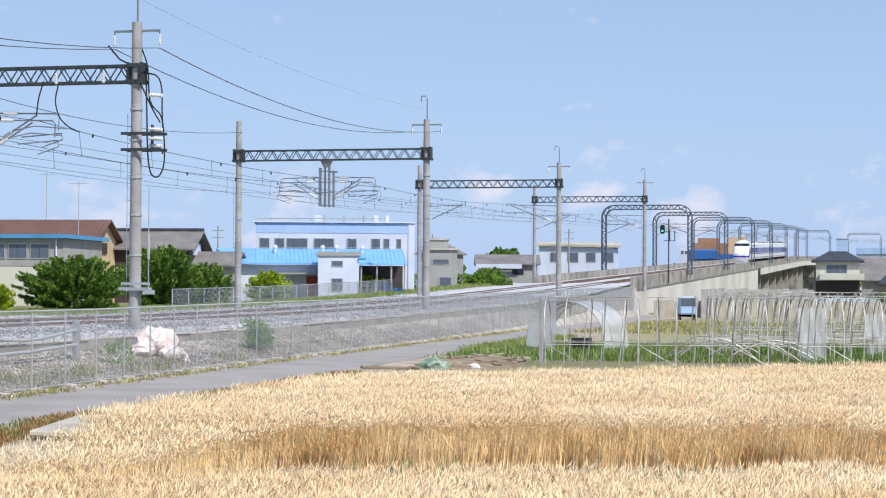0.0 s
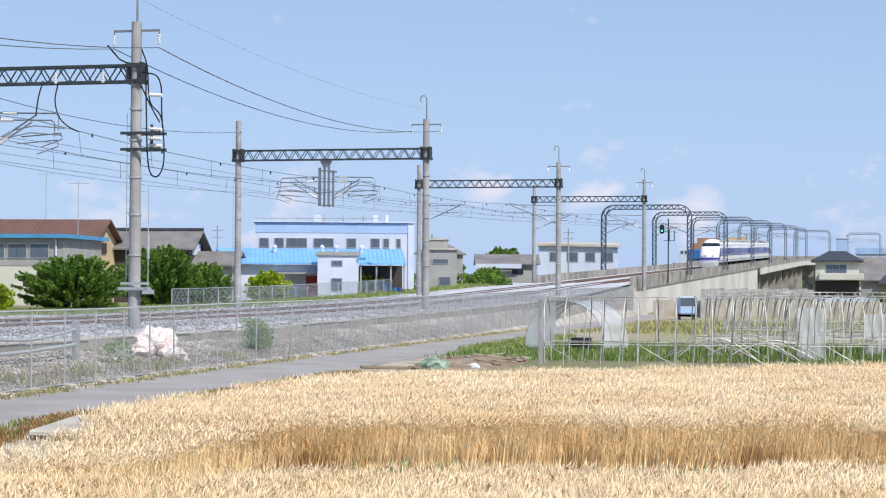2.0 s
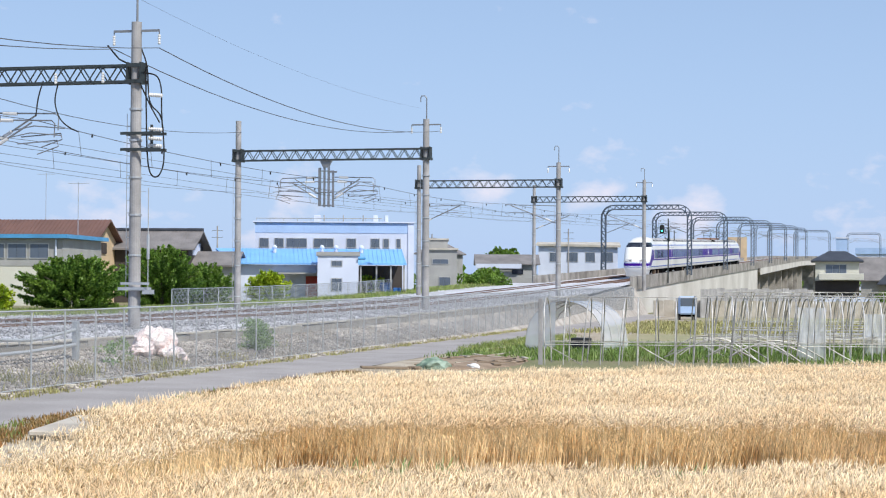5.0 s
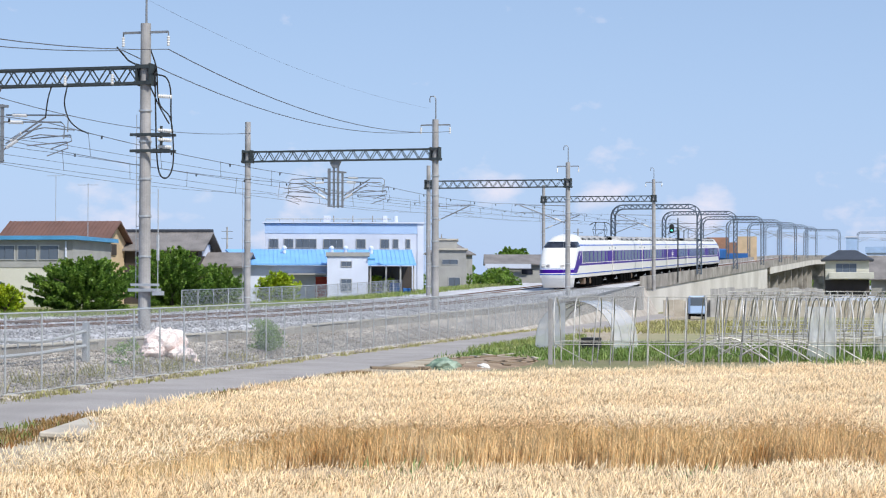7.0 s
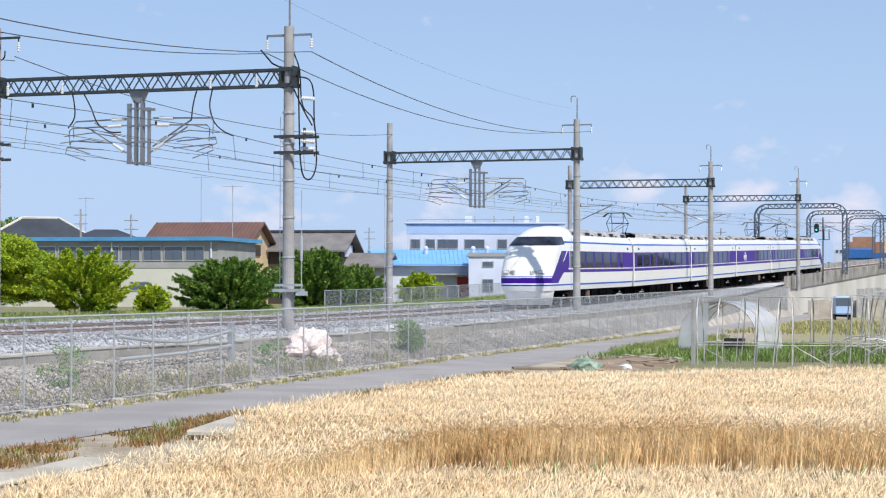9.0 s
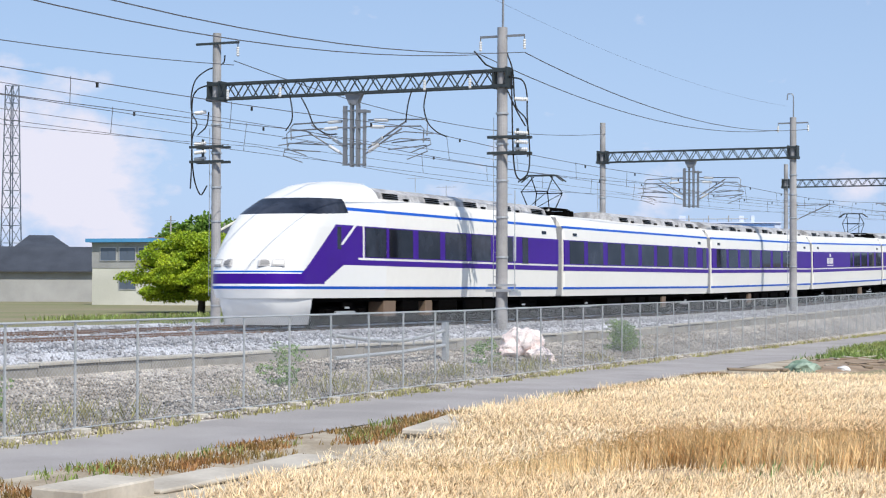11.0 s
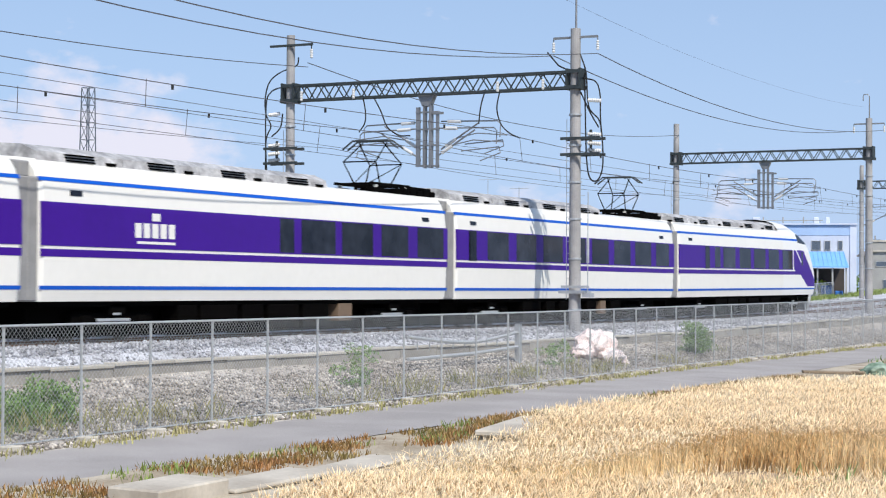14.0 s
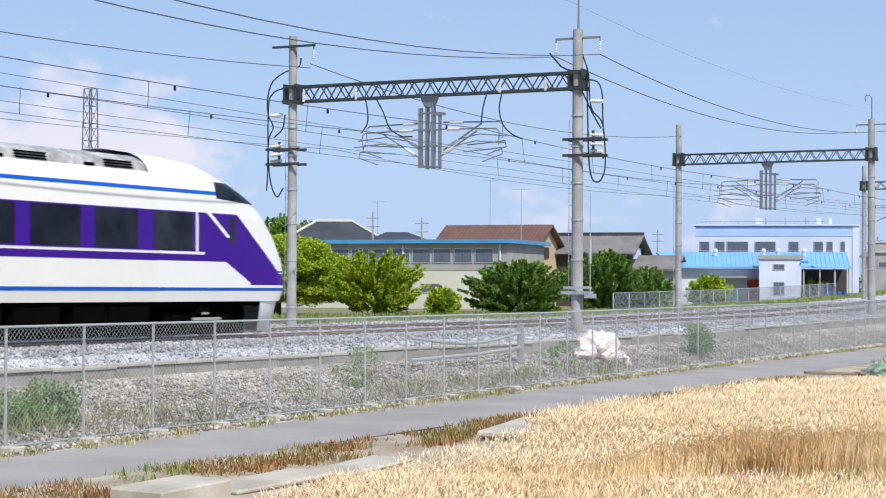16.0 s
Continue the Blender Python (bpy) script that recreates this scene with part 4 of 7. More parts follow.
def car_shell(y0, y1, flush=False):
    bm = bmesh.new()
    ring = [(x, z) for z, x in SIDE] + [(0.5, 4.08), (0, 4.1)]
    full = [(0, 0.92)] + ring + [(-x, z) for x, z in ring[-2::-1]]
    ys = (y0, y0 + 0.12, y1 - 0.12, y1)
    loops = []
    for i, y in enumerate(ys):
        f = 0.965 if i == 3 or (i == 0 and not flush) else 1.0
        loops.append([bm.verts.new((x * f, y, z if z < 1 else 1 + (z - 1) * (f * 0.5 + 0.5))) for x, z in full])
    n = len(full)
    for a, b in zip(loops, loops[1:]):
        for i in range(n):
            bm.faces.new((a[i], a[(i + 1) % n], b[(i + 1) % n], b[i]))
    bm.faces.new(loops[0][::-1])
    bm.faces.new(loops[-1])
    return bm


def roof_gear(car, y0, y1, rng, panto=None, taper=False):
    prof = [(1.06, 3.98), (0.99, 4.2), (0.62, 4.36), (0, 4.4), (-0.62, 4.36), (-0.99, 4.2), (-1.06, 3.98)]
    y = y0
    while y < y1 - 1.0:
        e = min(y + 3.1, y1)
        if panto is not None and y < panto + 2.6 and panto < e + 1.3:
            y = e
            continue
        bm = bmesh.new()
        sec = [(y + 0.015, 1.0), (e - 0.015, 1.0)] if not (taper and y == y0) else [(y - 1.0, 0.12), (y - 0.4, 0.75), (y + 0.5, 1.0), (e - 0.015, 1.0)]
        loops = [[bm.verts.new((x * (0.6 + 0.4 * f), yy, 3.98 + (z - 3.98) * f + (0.28 if f < 1 else 0.0) * (1 - f))) for x, z in prof] for yy, f in sec]
        for la, lb in zip(loops, loops[1:]):
            for i in range(6):
                bm.faces.new((la[i], la[i + 1], lb[i + 1], lb[i]))
        bm.faces.new(loops[0])
        bm.faces.new(loops[-1][::-1])
        r = part("roof_casing", bm, M_ROOFGREY, car, "dusty grey roof equipment casing")
        for sx in (1, -1):
            for ya, yb, za, zb in ((y + 1.0, y + 2.05, 4.02, 4.055), (y + 1.0, y + 2.05, 4.085, 4.12), (y + 1.0, y + 2.05, 4.15, 4.185), (y + 2.45, y + 2.8, 4.0, 4.07)):
                x = sx * (1.075 - 0.32 * (za - 4.02))
                part("louvre_slot", B((min(x, x - sx * 0.1), max(x, x - sx * 0.1), ya, yb, za, zb)), M_DARK, r)
        y = e
    if panto is not None:
        add_panto(car, panto, 2 if panto < 5 else 5)


def add_panto(car, y, gear_boxes=5):
    p = new("pantograph")
    p.parent = car
    bm, bh = bmesh.new(), bmesh.new()
    for sx in (-0.6, 0.6):
        box(bm, sx - 0.04, sx + 0.04, y - 1.2, y + 1.2, 4.28, 4.36)
        for dy in (-0.9, 0.9):
            bi = bmesh.new()
            insulator(bi, (sx, y + dy, 4.29), 0.22, 0.09)
            part("insulator", bi, M_PORC, p)
            box(bm, sx - 0.15, sx + 0.15, y + dy - 0.3, y + dy + 0.3, 4.08, 4.2)
    for dy in (-1.0, 0.0, 1.0):
        box(bm, -0.6, 0.6, y + dy - 0.04, y + dy + 0.04, 4.28, 4.35)
    top = 5.6
    for s in (-1, 1):
        for sx in (-0.55, 0.55):
            a, k, e = (sx * 0.8, y + s * 0.35, 4.36), (sx, y + s * 0.8, 4.98), (sx * 0.75, y - s * 0.12, top)
            tube(bm, [a, k, e], 0.022, 5)
        bar(bm, (-0.55, y + s * 0.8, 4.98), (0.55, y + s * 0.8, 4.98), 0.02, seg=5)
        bar(bm, (-0.44, y + s * 0.35, 4.37), (0.55, y + s * 0.8, 4.98), 0.014, seg=5)
    for dy in (-0.16, 0.16):
        pts = [(-0.95, y + dy, top - 0.2), (-0.6, y + dy, top + 0.05), (0.6, y + dy, top + 0.05), (0.95, y + dy, top - 0.2)]
        tube(bh, pts, 0.03, 5)
    f = part("pantograph_frame", bm, M_DARK, p)
    gear = bmesh.new()
    for k in range(gear_boxes):
        ya = y + 0.3 + 0.42 * k
        box(gear, -0.95, 0.95, ya, ya + 0.3, 4.04, 4.2 + 0.06 * (k % 2), 0.03)
        for sx in (-0.8, 0.8):
            bar(gear, (sx, ya + 0.1, 4.15), (sx, ya + 0.1, 4.3), 0.09, 0.06, 8)
    tube(gear, [(-0.8, y + 0.4, 4.3), (-0.8, y + 0.1 + 0.42 * gear_boxes, 4.26)], 0.03, 5)
    tube(gear, [(0.8, y + 0.4, 4.3), (0.8, y + 0.1 + 0.42 * gear_boxes, 4.26)], 0.03, 5)
    part("roof_switchgear", gear, M_DARK, p, "black roof switchgear beside the collector")
    part("collector_head", bh, M_STEEL, p)


def bogie(car, y):
    b = new("bogie")
    b.parent = car
    bm = bmesh.new()
    for sx in (-1, 1):
        box(bm, sx * 1.02 - 0.09, sx * 1.02 + 0.09, y - 1.5, y + 1.5, 0.42, 0.66, 0.03)
        for dy in (-1.05, 1.05):
            box(bm, sx * 1.05 - 0.13, sx * 1.05 + 0.13, y + dy - 0.17, y + dy + 0.17, 0.28, 0.6, 0.03)
        box(bm, sx * 1.0 - 0.25, sx * 1.0 + 0.25, y - 0.3, y + 0.3, 0.6, 0.88, 0.03)
    box(bm, -1.0, 1.0, y - 0.25, y + 0.25, 0.4, 0.62)
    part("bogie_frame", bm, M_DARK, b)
    for sx in (-1, 1):
        part("bogie_step", B((min(sx * 1.18, sx * 1.26), max(sx * 1.18, sx * 1.26), y - 0.75, y + 0.45, 0.46, 0.53), (min(sx * 1.18, sx * 1.26), max(sx * 1.18, sx * 1.26), y - 0.2, y + 0.1, 0.6, 0.66), bev=0.015), M_GALV, b, "worn pale steel bar on the bogie")
    for dy in (-1.05, 1.05):
        for sx in (-1, 1):
            bm = bmesh.new()
            bar(bm, (sx * 0.5, y + dy, 0.43), (sx * 0.64, y + dy, 0.43), 0.43, 0.42, 24)
            part("wheel", bm, M_WHEEL, b)


def underframe(car, y0, y1, rng):
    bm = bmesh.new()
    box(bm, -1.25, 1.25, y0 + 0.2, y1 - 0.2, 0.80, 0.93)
    # added black filler: stands in for the shade between car floor and ballast
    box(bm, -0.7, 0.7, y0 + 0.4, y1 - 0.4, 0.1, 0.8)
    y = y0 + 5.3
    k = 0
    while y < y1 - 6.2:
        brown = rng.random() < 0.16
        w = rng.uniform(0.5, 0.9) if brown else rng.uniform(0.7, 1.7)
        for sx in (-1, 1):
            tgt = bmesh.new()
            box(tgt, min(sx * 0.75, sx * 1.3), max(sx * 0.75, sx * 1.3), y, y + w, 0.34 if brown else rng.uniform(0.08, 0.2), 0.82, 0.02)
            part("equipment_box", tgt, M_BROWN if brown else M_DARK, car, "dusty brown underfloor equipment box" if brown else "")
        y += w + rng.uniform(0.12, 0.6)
    part("floor_and_shade_fill", bm, M_DARK, car, "black floor plate with a filler box standing in for shade under the car")
    bogie(car, y0 + 3.0)
    bogie(car, y1 - 3.0)


def livery(car, y0, y1, wins, doors):
    """Blue lines, purple window band, panes and doors on both sides."""
    bl, bp = bmesh.new(), bmesh.new()
    for sx in (1, -1):
        skin(bl, sx, y0, y1, 1.18, 1.265, 0.008)
        skin(bl, sx, y0, y1, 3.53, 3.615, 0.012)
        skin(bp, sx, y0, y1, 2.13, 3.08, 0.012, step=0.1)
        skin(bp, sx, y0, y1, 1.895, 2.06, 0.008)
    part("blue_line", bl, M_BLUE, car)
    part("purple_band", bp, M_PURPLE, car)
    for sx in (1, -1):
        for a, b in wins:
            bm = bmesh.new()
            skin(bm, sx, a, b, 2.16, 3.05, 0.016, step=0.1)
            part("window_pane", bm, M_TGLASS, car)
        for a, b in doors:
            bm = bmesh.new()
            skin(bm, sx, a, b, 2.12, 3.06, 0.018, step=0.1)
            part("door_window", bm, M_TGLASS, car, "dark door window")
    for sx in (1, -1):
        for ya in (y1 - 1.6,) + ((y0 + 1.0,) if y0 < 1 else ()):
            bd = bmesh.new()
            skin(bd, sx, ya, ya + 0.42, 3.24, 3.36, 0.014)
            part("side_marker", bd, M_TGLASS, car, "small dark destination panel")
        for ya in (y0 + (y1 - y0) * 0.48,):
            for a, w, z0, z1 in ((ya, 0.22, 3.2, 3.3), (ya - 3.2, 0.5, 1.3, 1.36)):
                bd = bmesh.new()
                skin(bd, sx, a, a + w, z0, z1, 0.006)
                part("hatch", bd, M_WHITE, car, "small hatch in the car side")


def mid_car(name, seed, L, wins, doors, panto=None, logo=False):
    rng = random.Random(seed)
    car = thing(name, "white express train car with purple window band and blue lines", "train car", group="express train cars")
    part("body", car_shell(0.3, L - 0.3), M_WHITE, car, "glossy cream white car body")
    for ya, yb in ((-0.01, 0.34), (L - 0.34, L + 0.01)):
        part("gangway", B((-1.34, 1.34, ya, yb, 0.93, 3.6), (-1.1, 1.1, ya, yb, 3.605, 3.95), bev=0.03), M_GANGWAY, car, "grey gangway hood between cars")
    livery(car, 0.32, L - 0.32, wins, doors)
    if logo:
        for sx in (1, -1):
            bm = bmesh.new()
            skin(bm, sx, 3.72, 5.22, 2.24, 2.30, 0.018)
            for k in range(5):
                skin(bm, sx, 3.64 + 0.33 * k, 3.88 + 0.33 * k, 2.38, 2.72, 0.018)
            skin(bm, sx, 4.3, 4.62, 2.78, 2.96, 0.018)
            part("emblem", bm, M_WHITE, car, "small white emblem bars on purple")
    roof_gear(car, 0.6, L - 0.6, rng, panto)
    underframe(car, 0.3, L - 0.3, rng)
    return car


NOSE_BACK = [(0.92, 0.1), (1.25, 0.0), (1.6, 0.03), (2.0, 0.16), (2.5, 0.52), (3.0, 1.0), (3.32, 1.36), (3.6, 1.85), (3.86, 2.35), (4.1, 2.95), (4.3, 3.5), (4.42, 4.2), (4.5, 5.2)]


def lerp_table(t, z):
    for (za, a), (zb, b) in zip(t, t[1:]):
        if z <= zb:
            return a + (b - a) * max(0, z - za) / (zb - za)
    return t[-1][1]


def half_w(z):
    return side_x(z) if z < 3.95 else lerp_table([(3.95, 1.15), (4.12, 1.07), (4.3, 0.9), (4.43, 0.62), (4.5, 0.3)], z)


def end_car(name, seed, L, wins, doors):
    rng = random.Random(seed)
    car = thing(name, "white streamlined express train end car with purple slanting flash", "train car", group="express train cars")
    J = 6.2
    part("body", car_shell(J - 0.004, L - 0.32, True), M_WHITE, car, "glossy cream white car body")
    # nose: outlines in plan, stacked by height
    zs = [0.92 + (4.5 - 0.92) * k / 220 for k in range(221)]
    na, nb = 60, 180
    grid = []
    for z in zs:
        back, hw = lerp_table(NOSE_BACK, z), half_w(z)
        run = 1.2 if z < 3.4 else 1.2 + 0.5 * min(1, (z - 3.4) / 0.9)
        row = []
        for i in range(na + 1):
            a = math.pi / 2 * i / na
            row.append((hw * max(0.0, math.sin(a)) ** 0.62, back + run * (1 - max(0.0, math.cos(a)) ** 0.75)))
        e = row[-1][1]
        for i in range(1, nb + 1):
            row.append((hw, e + (J + 0.0 - e) * i / nb))
        grid.append(row)
    names = ("nose", "windscreen", "purple_flash", "blue_line")
    mats = (M_NOSE, M_TGLASS, M_PURPLE, M_BLUE)
    bms = [bmesh.new() for _ in names]
    caches = [{} for _ in names]
    cols = len(grid[0])

    def vert(s, sx, j, i):
        key = (sx if i else 0, j, i)
        if key not in caches[s]:
            x, y = grid[j][i]
            caches[s][key] = bms[s].verts.new((sx * x if i else 0.0, y, zs[j]))
        return caches[s][key]
    for j in range(len(zs) - 1):
        for i in range(cols - 1):
            x, y = [(grid[j][i][q] + grid[j + 1][i + 1][q]) / 2 for q in (0, 1)]
            z = (zs[j] + zs[j + 1]) / 2
            front = i < na
            s = 0
            yf = 0.45 + (z - 1.33) * 1.38
            flash = yf < y < 2.1 + (z - 1.33) * 2.2 or (z > 1.895 and yf < y < 4.3)
            if 3.36 + 0.05 * max(0.0, y - 2.0) < z < 3.86 and y < 3.75 - (z - 3.34) * 0.2:
                s = 1
            elif 1.33 < z < 1.62 and y < 2.2:
                s = 2
            elif 2.35 < z < 3.02 and 2.95 < y < 3.2:
                s = 1
            elif 2.5 < z < 3.08 and abs(y - (4.1 - (3.08 - z) * 1.5)) < 0.09:
                s = 0
            elif 1.33 < z < 3.08 and flash:
                s = 2
            elif 1.895 < z < 2.06 and y > 2.15 + (z - 1.33) * 1.05:
                s = 2
            elif 2.13 < z < 3.08 and y > 2.15 + (z - 1.33) * 1.05 + 0.25 and y > 4.2:
                s = 2
            elif 1.18 < z < 1.265 or (3.53 < z < 3.615 and y > 3.6) or (1.66 < z < 1.7 and y < 1.2):
                s = 3
            for sx in (1, -1):
                q = [vert(s, sx, j, i), vert(s, sx, j, i + 1), vert(s, sx, j + 1, i + 1), vert(s, sx, j + 1, i)]
                q = list(dict.fromkeys(q))
                if len(q) > 2:
                    bms[s].faces.new(q if sx > 0 else q[::-1])
    for s in range(4):
        part(names[s], bms[s], mats[s], car, ("white rounded nose", "wide dark wraparound windscreen", "purple flash sweeping down the nose", "thin blue line")[s], smooth=True)
    cap = bmesh.new()
    f = [cap.verts.new((sx * x, y, 4.5)) for sx, r in ((1, grid[-1]), (-1, grid[-1][::-1])) for x, y in r]
    bmesh.ops.remove_doubles(cap, verts=cap.verts[:], dist=0.001)
    bmesh.ops.contextual_create(cap, geom=cap.verts[:])
    part("roof_cap", cap, M_NOSE, car)
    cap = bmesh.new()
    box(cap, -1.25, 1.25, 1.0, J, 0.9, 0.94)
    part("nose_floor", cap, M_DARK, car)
    # snow skirt
    bm = bmesh.new()
    lo, hi = [], []
    for k in range(15):
        a = -math.pi / 2 + math.pi * k / 14
        sn = math.copysign(abs(math.sin(a)) ** 0.62, a)
        hi.append(bm.verts.new((1.34 * sn, 0.12 + 1.5 * (1 - max(0.0, math.cos(a)) ** 0.75), 0.92)))
        lo.append(bm.verts.new((1.22 * sn, 0.4 + 1.2 * (1 - max(0.0, math.cos(a)) ** 0.75), 0.16)))
    for k in range(14):
        bm.faces.new((hi[k], hi[k + 1], lo[k + 1], lo[k]))
    bm.faces.new(lo)
    part("skirt", bm, M_NOSE, car, "white front skirt down to the rails", smooth=True)
    for sx in (-1, 1):
        for xx, m, lab in ((0.98, M_LENS, "clear headlamp"), (0.62, M_GANGWAY, "grey tail lamp")):
            bm = bmesh.new()
            t = (xx / half_w(1.93)) ** (1 / 0.62)
            yy = lerp_table(NOSE_BACK, 1.93) + 1.2 * (1 - math.sqrt(1 - t * t) ** 0.75)
            box(bm, -0.15, 0.15, -0.03, 0.06, -0.075, 0.075, 0.02)
            o = part("headlamp", bm, m, car, lab)
            o.matrix_basis = pose(sx * xx, yy, 1.93, -25, 0, sx * 24)
            bm = B((-0.19, 0.19, -0.02, 0.06, -0.11, 0.11))
            o2 = part("lamp_surround", bm, M_ROOFGREY, o)
            o2.matrix_basis = pose(0, 0.004, 0)
    part("gangway", B((-1.34, 1.34, L - 0.36, L + 0.01, 0.93, 3.6), (-1.1, 1.1, L - 0.36, L + 0.01, 3.605, 3.95), bev=0.03), M_GANGWAY, car, "grey gangway hood between cars")
    livery(car, J, L - 0.34, wins, doors)
    for sx in (1, -1):
        bm = bmesh.new()
        skin(bm, sx, 4.58, 4.66, 2.07, 3.09, 0.02)
        part("window_trim", bm, M_WHITE, car, "white line round the first window")
    roof_gear(car, 5.7, L - 0.6, rng, None, True)
    underframe(car, 1.0, L - 0.3, rng)
    return car


def nose_y(t):
    """Place of the leading nose along the line."""
    k = [(0, 283.4), (1.5, 239.4), (3.5, 184.4), (7, 91.0), (9, 40.0), (10, 14.5), (12.5, -48.2), (16, -136.3), (17, -161.5)]
    return lerp_table([(b, a) for b, a in k], t)


def build_train():
    cars = [(end_car("train_end_car", 1, 21.15, [(4.75, 6.15), (6.35, 8.05), (8.45, 10.1), (10.5, 12.2), (12.65, 14.3), (14.75, 16.3)], [(17.2, 17.75)]), 0.0, 21.15, False),
            (mid_car("train_car", 2, 19.7, [(0.85, 2.45), (2.89, 4.66), (5.2, 6.84), (7.3, 9.05), (9.5, 11.13), (11.58, 13.22), (13.75, 15.5), (16.05, 17.4)], [(18.4, 19.0)], panto=1.6), 21.15, 19.7, False),
            (mid_car("train_car", 3, 20.35, [(1.03, 2.7), (3.1, 4.75), (5.2, 6.85), (7.3, 8.95), (9.4, 11.05), (11.5, 13.15), (13.6, 15.25)], [(16.1, 16.65)]), 40.85, 20.35, False),
            (mid_car("train_car", 4, 19.85, [(9.9, 10.6), (10.97, 12.75), (13.1, 14.85), (15.35, 16.97), (17.55, 19.25)], [], panto=17.4, logo=True), 61.2, 19.85, False),
            (mid_car("train_car", 5, 20.15, [(2.5, 4.1), (4.71, 6.3), (6.88, 8.55), (9.05, 10.62), (11.2, 12.8), (13.35, 15.0), (15.5, 17.2), (17.75, 19.2)], [(1.15, 1.7)], panto=17.4), 81.05, 20.15, False),
            (end_car("train_end_car", 6, 21.0, [(4.8, 6.4), (7.0, 8.6), (9.1, 10.8), (11.3, 12.9), (13.5, 15.15), (15.55, 16.25)], [(16.95, 17.5)]), 101.2, 21.0, True)]
    return cars


def run_train(cars):
    for car, off, length, back in cars:
        rows = []
        for k in range(0, 65):
            t = k * 0.25
            y = nose_y(t) + off
            za, zb = rail_z(y), rail_z(y + length)
            tilt = math.degrees(math.atan2(zb - za, length))
            if back:
                m = pose(NEAR, y + length, zb, tilt, 0, 0) @ pose(0, 0, 0, 0, 0, 180)
            else:
                m = pose(NEAR, y, za, tilt, 0, 0)
            rows.append((t, m))
        walk(car, rows)


def motions():
    run_train(TRAIN)


# ---- viaduct ----
def build_viaduct():
    v = thing("viaduct", "stained grey concrete railway ramp and viaduct rising away", "viaduct", kind="structure")
    ys = frange(122, 700, 6.0)

    def wall(name, xa, xb, top, bot, material, y0, y1, label):
        bm = bmesh.new()
        q = [y for y in ys if y0 <= y <= y1]
        rows = []
        for y in q:
            s = track_x(y)
            t, b = top(y), bot(y)
            rows.append([bm.verts.new(p) for p in ((xa + s, y, b), (xb + s, y, b), (xb + s, y, t), (xa + s, y, t))])
        for r, p in zip(rows, rows[1:]):
            for i in range(4):
                bm.faces.new((r[i], r[(i + 1) % 4], p[(i + 1) % 4], p[i]))
        bm.faces.new(rows[0])
        bm.faces.new(rows[-1][::-1])
        part(name, bm, material, v, label)
    par = lambda y: rail_z(y) + 0.55
    wall("parapet", -0.95, -0.7, par, lambda y: rail_z(y) - 0.75, M_CONC_OLD, 122, 700, "dark stained concrete parapet")
    wall("parapet", -10.4, -10.15, lambda y: rail_z(y) + 0.62, lambda y: rail_z(y) - 0.9, M_CONC_OLD, 122, 700, "dark stained concrete parapet")
    wall("retaining_wall", -10.1, -0.86, lambda y: rail_z(y) - 0.34, lambda y: -1.5, M_RAMP, 122, 296, "pale sunlit concrete retaining wall")
    wall("deck", -10.3, -0.85, lambda y: rail_z(y) - 0.35, lambda y: rail_z(y) - 1.5, M_CONC_OLD, 296, 700, "concrete viaduct deck")
    wall("edge_beam", -0.86, -0.72, lambda y: rail_z(y) - 0.76, lambda y: rail_z(y) - 2.0, M_RAMP, 292, 700, "pale sunlit concrete edge beam")
    for k, y in enumerate(frange(312, 690, 24.0)):
        s = track_x(y)
        part("pier", B((s - 9.2, s - 1.9, y - 0.5, y + 0.5, -1.4, rail_z(y) - 1.4), bev=0.05), M_CONC_OLD, v)
    g = thing("trackbed_ramp", "pale ballast between the ramp parapets", "ballast", kind="structure")
    bm = bmesh.new()
    rows = []
    for y in frange(120, 470, 5.0):
        rows.append([bm.verts.new((x, y, rail_z(y) - 0.15)) for x in (-10.15, -0.95)])
    for r, p in zip(rows, rows[1:]):
        bm.faces.new((r[0], r[1], p[1], p[0]))
    part("ballast_surface", bm, M_BALLAST, g)


# ---- buildings ----
M_WALL_WHITE = mat("white_render", (0.60, 0.655, 0.78), 0.8, col2=(0.52, 0.57, 0.69), scale=0.5, fine=15, bump=0.1, spread=0.06)
M_WALL_BLUE = mat("pale_blue_cladding", (0.38, 0.53, 0.78), 0.6, scale=0.4, fine=12, bump=0.05, spread=0.08)
M_ROOF_BLUE = mat("blue_metal_roof", (0.20, 0.46, 0.86), 0.5, scale=0.5, fine=10, bump=0.05, spread=0.1)
M_FASCIA = mat("blue_fascia", (0.08, 0.30, 0.55), 0.5, scale=1, bump=0.0)
M_WALL_GREY = mat("grey_siding", (0.36, 0.36, 0.35), 0.8, scale=0.6, fine=15, bump=0.1)
M_WALL_CREAM = mat("cream_render", (0.62, 0.61, 0.53), 0.85, col2=(0.52, 0.51, 0.44), scale=0.4, fine=15, bump=0.1)
M_WALL_TAN = mat("tan_render", (0.62, 0.47, 0.30), 0.85, scale=0.6, fine=15, bump=0.1)
M_WALL_DARK = mat("dark_timber", (0.055, 0.045, 0.04), 0.8, scale=1.0, fine=20, bump=0.2)
M_ROOF_BROWN = mat("brown_tile", (0.16, 0.085, 0.065), 0.6, scale=0.8, fine=25, bump=0.3)
M_ROOF_SLATE = mat("dark_glazed_tile", (0.05, 0.056, 0.07), 0.55, scale=0.8, fine=25, bump=0.3, spread=0.2)
M_ROOF_GREY = mat("grey_tile", (0.22, 0.205, 0.20), 0.7, scale=0.8, fine=25, bump=0.3, spread=0.2)
M_PANE = glass("house_glass", (0.10, 0.125, 0.165), 0.08)
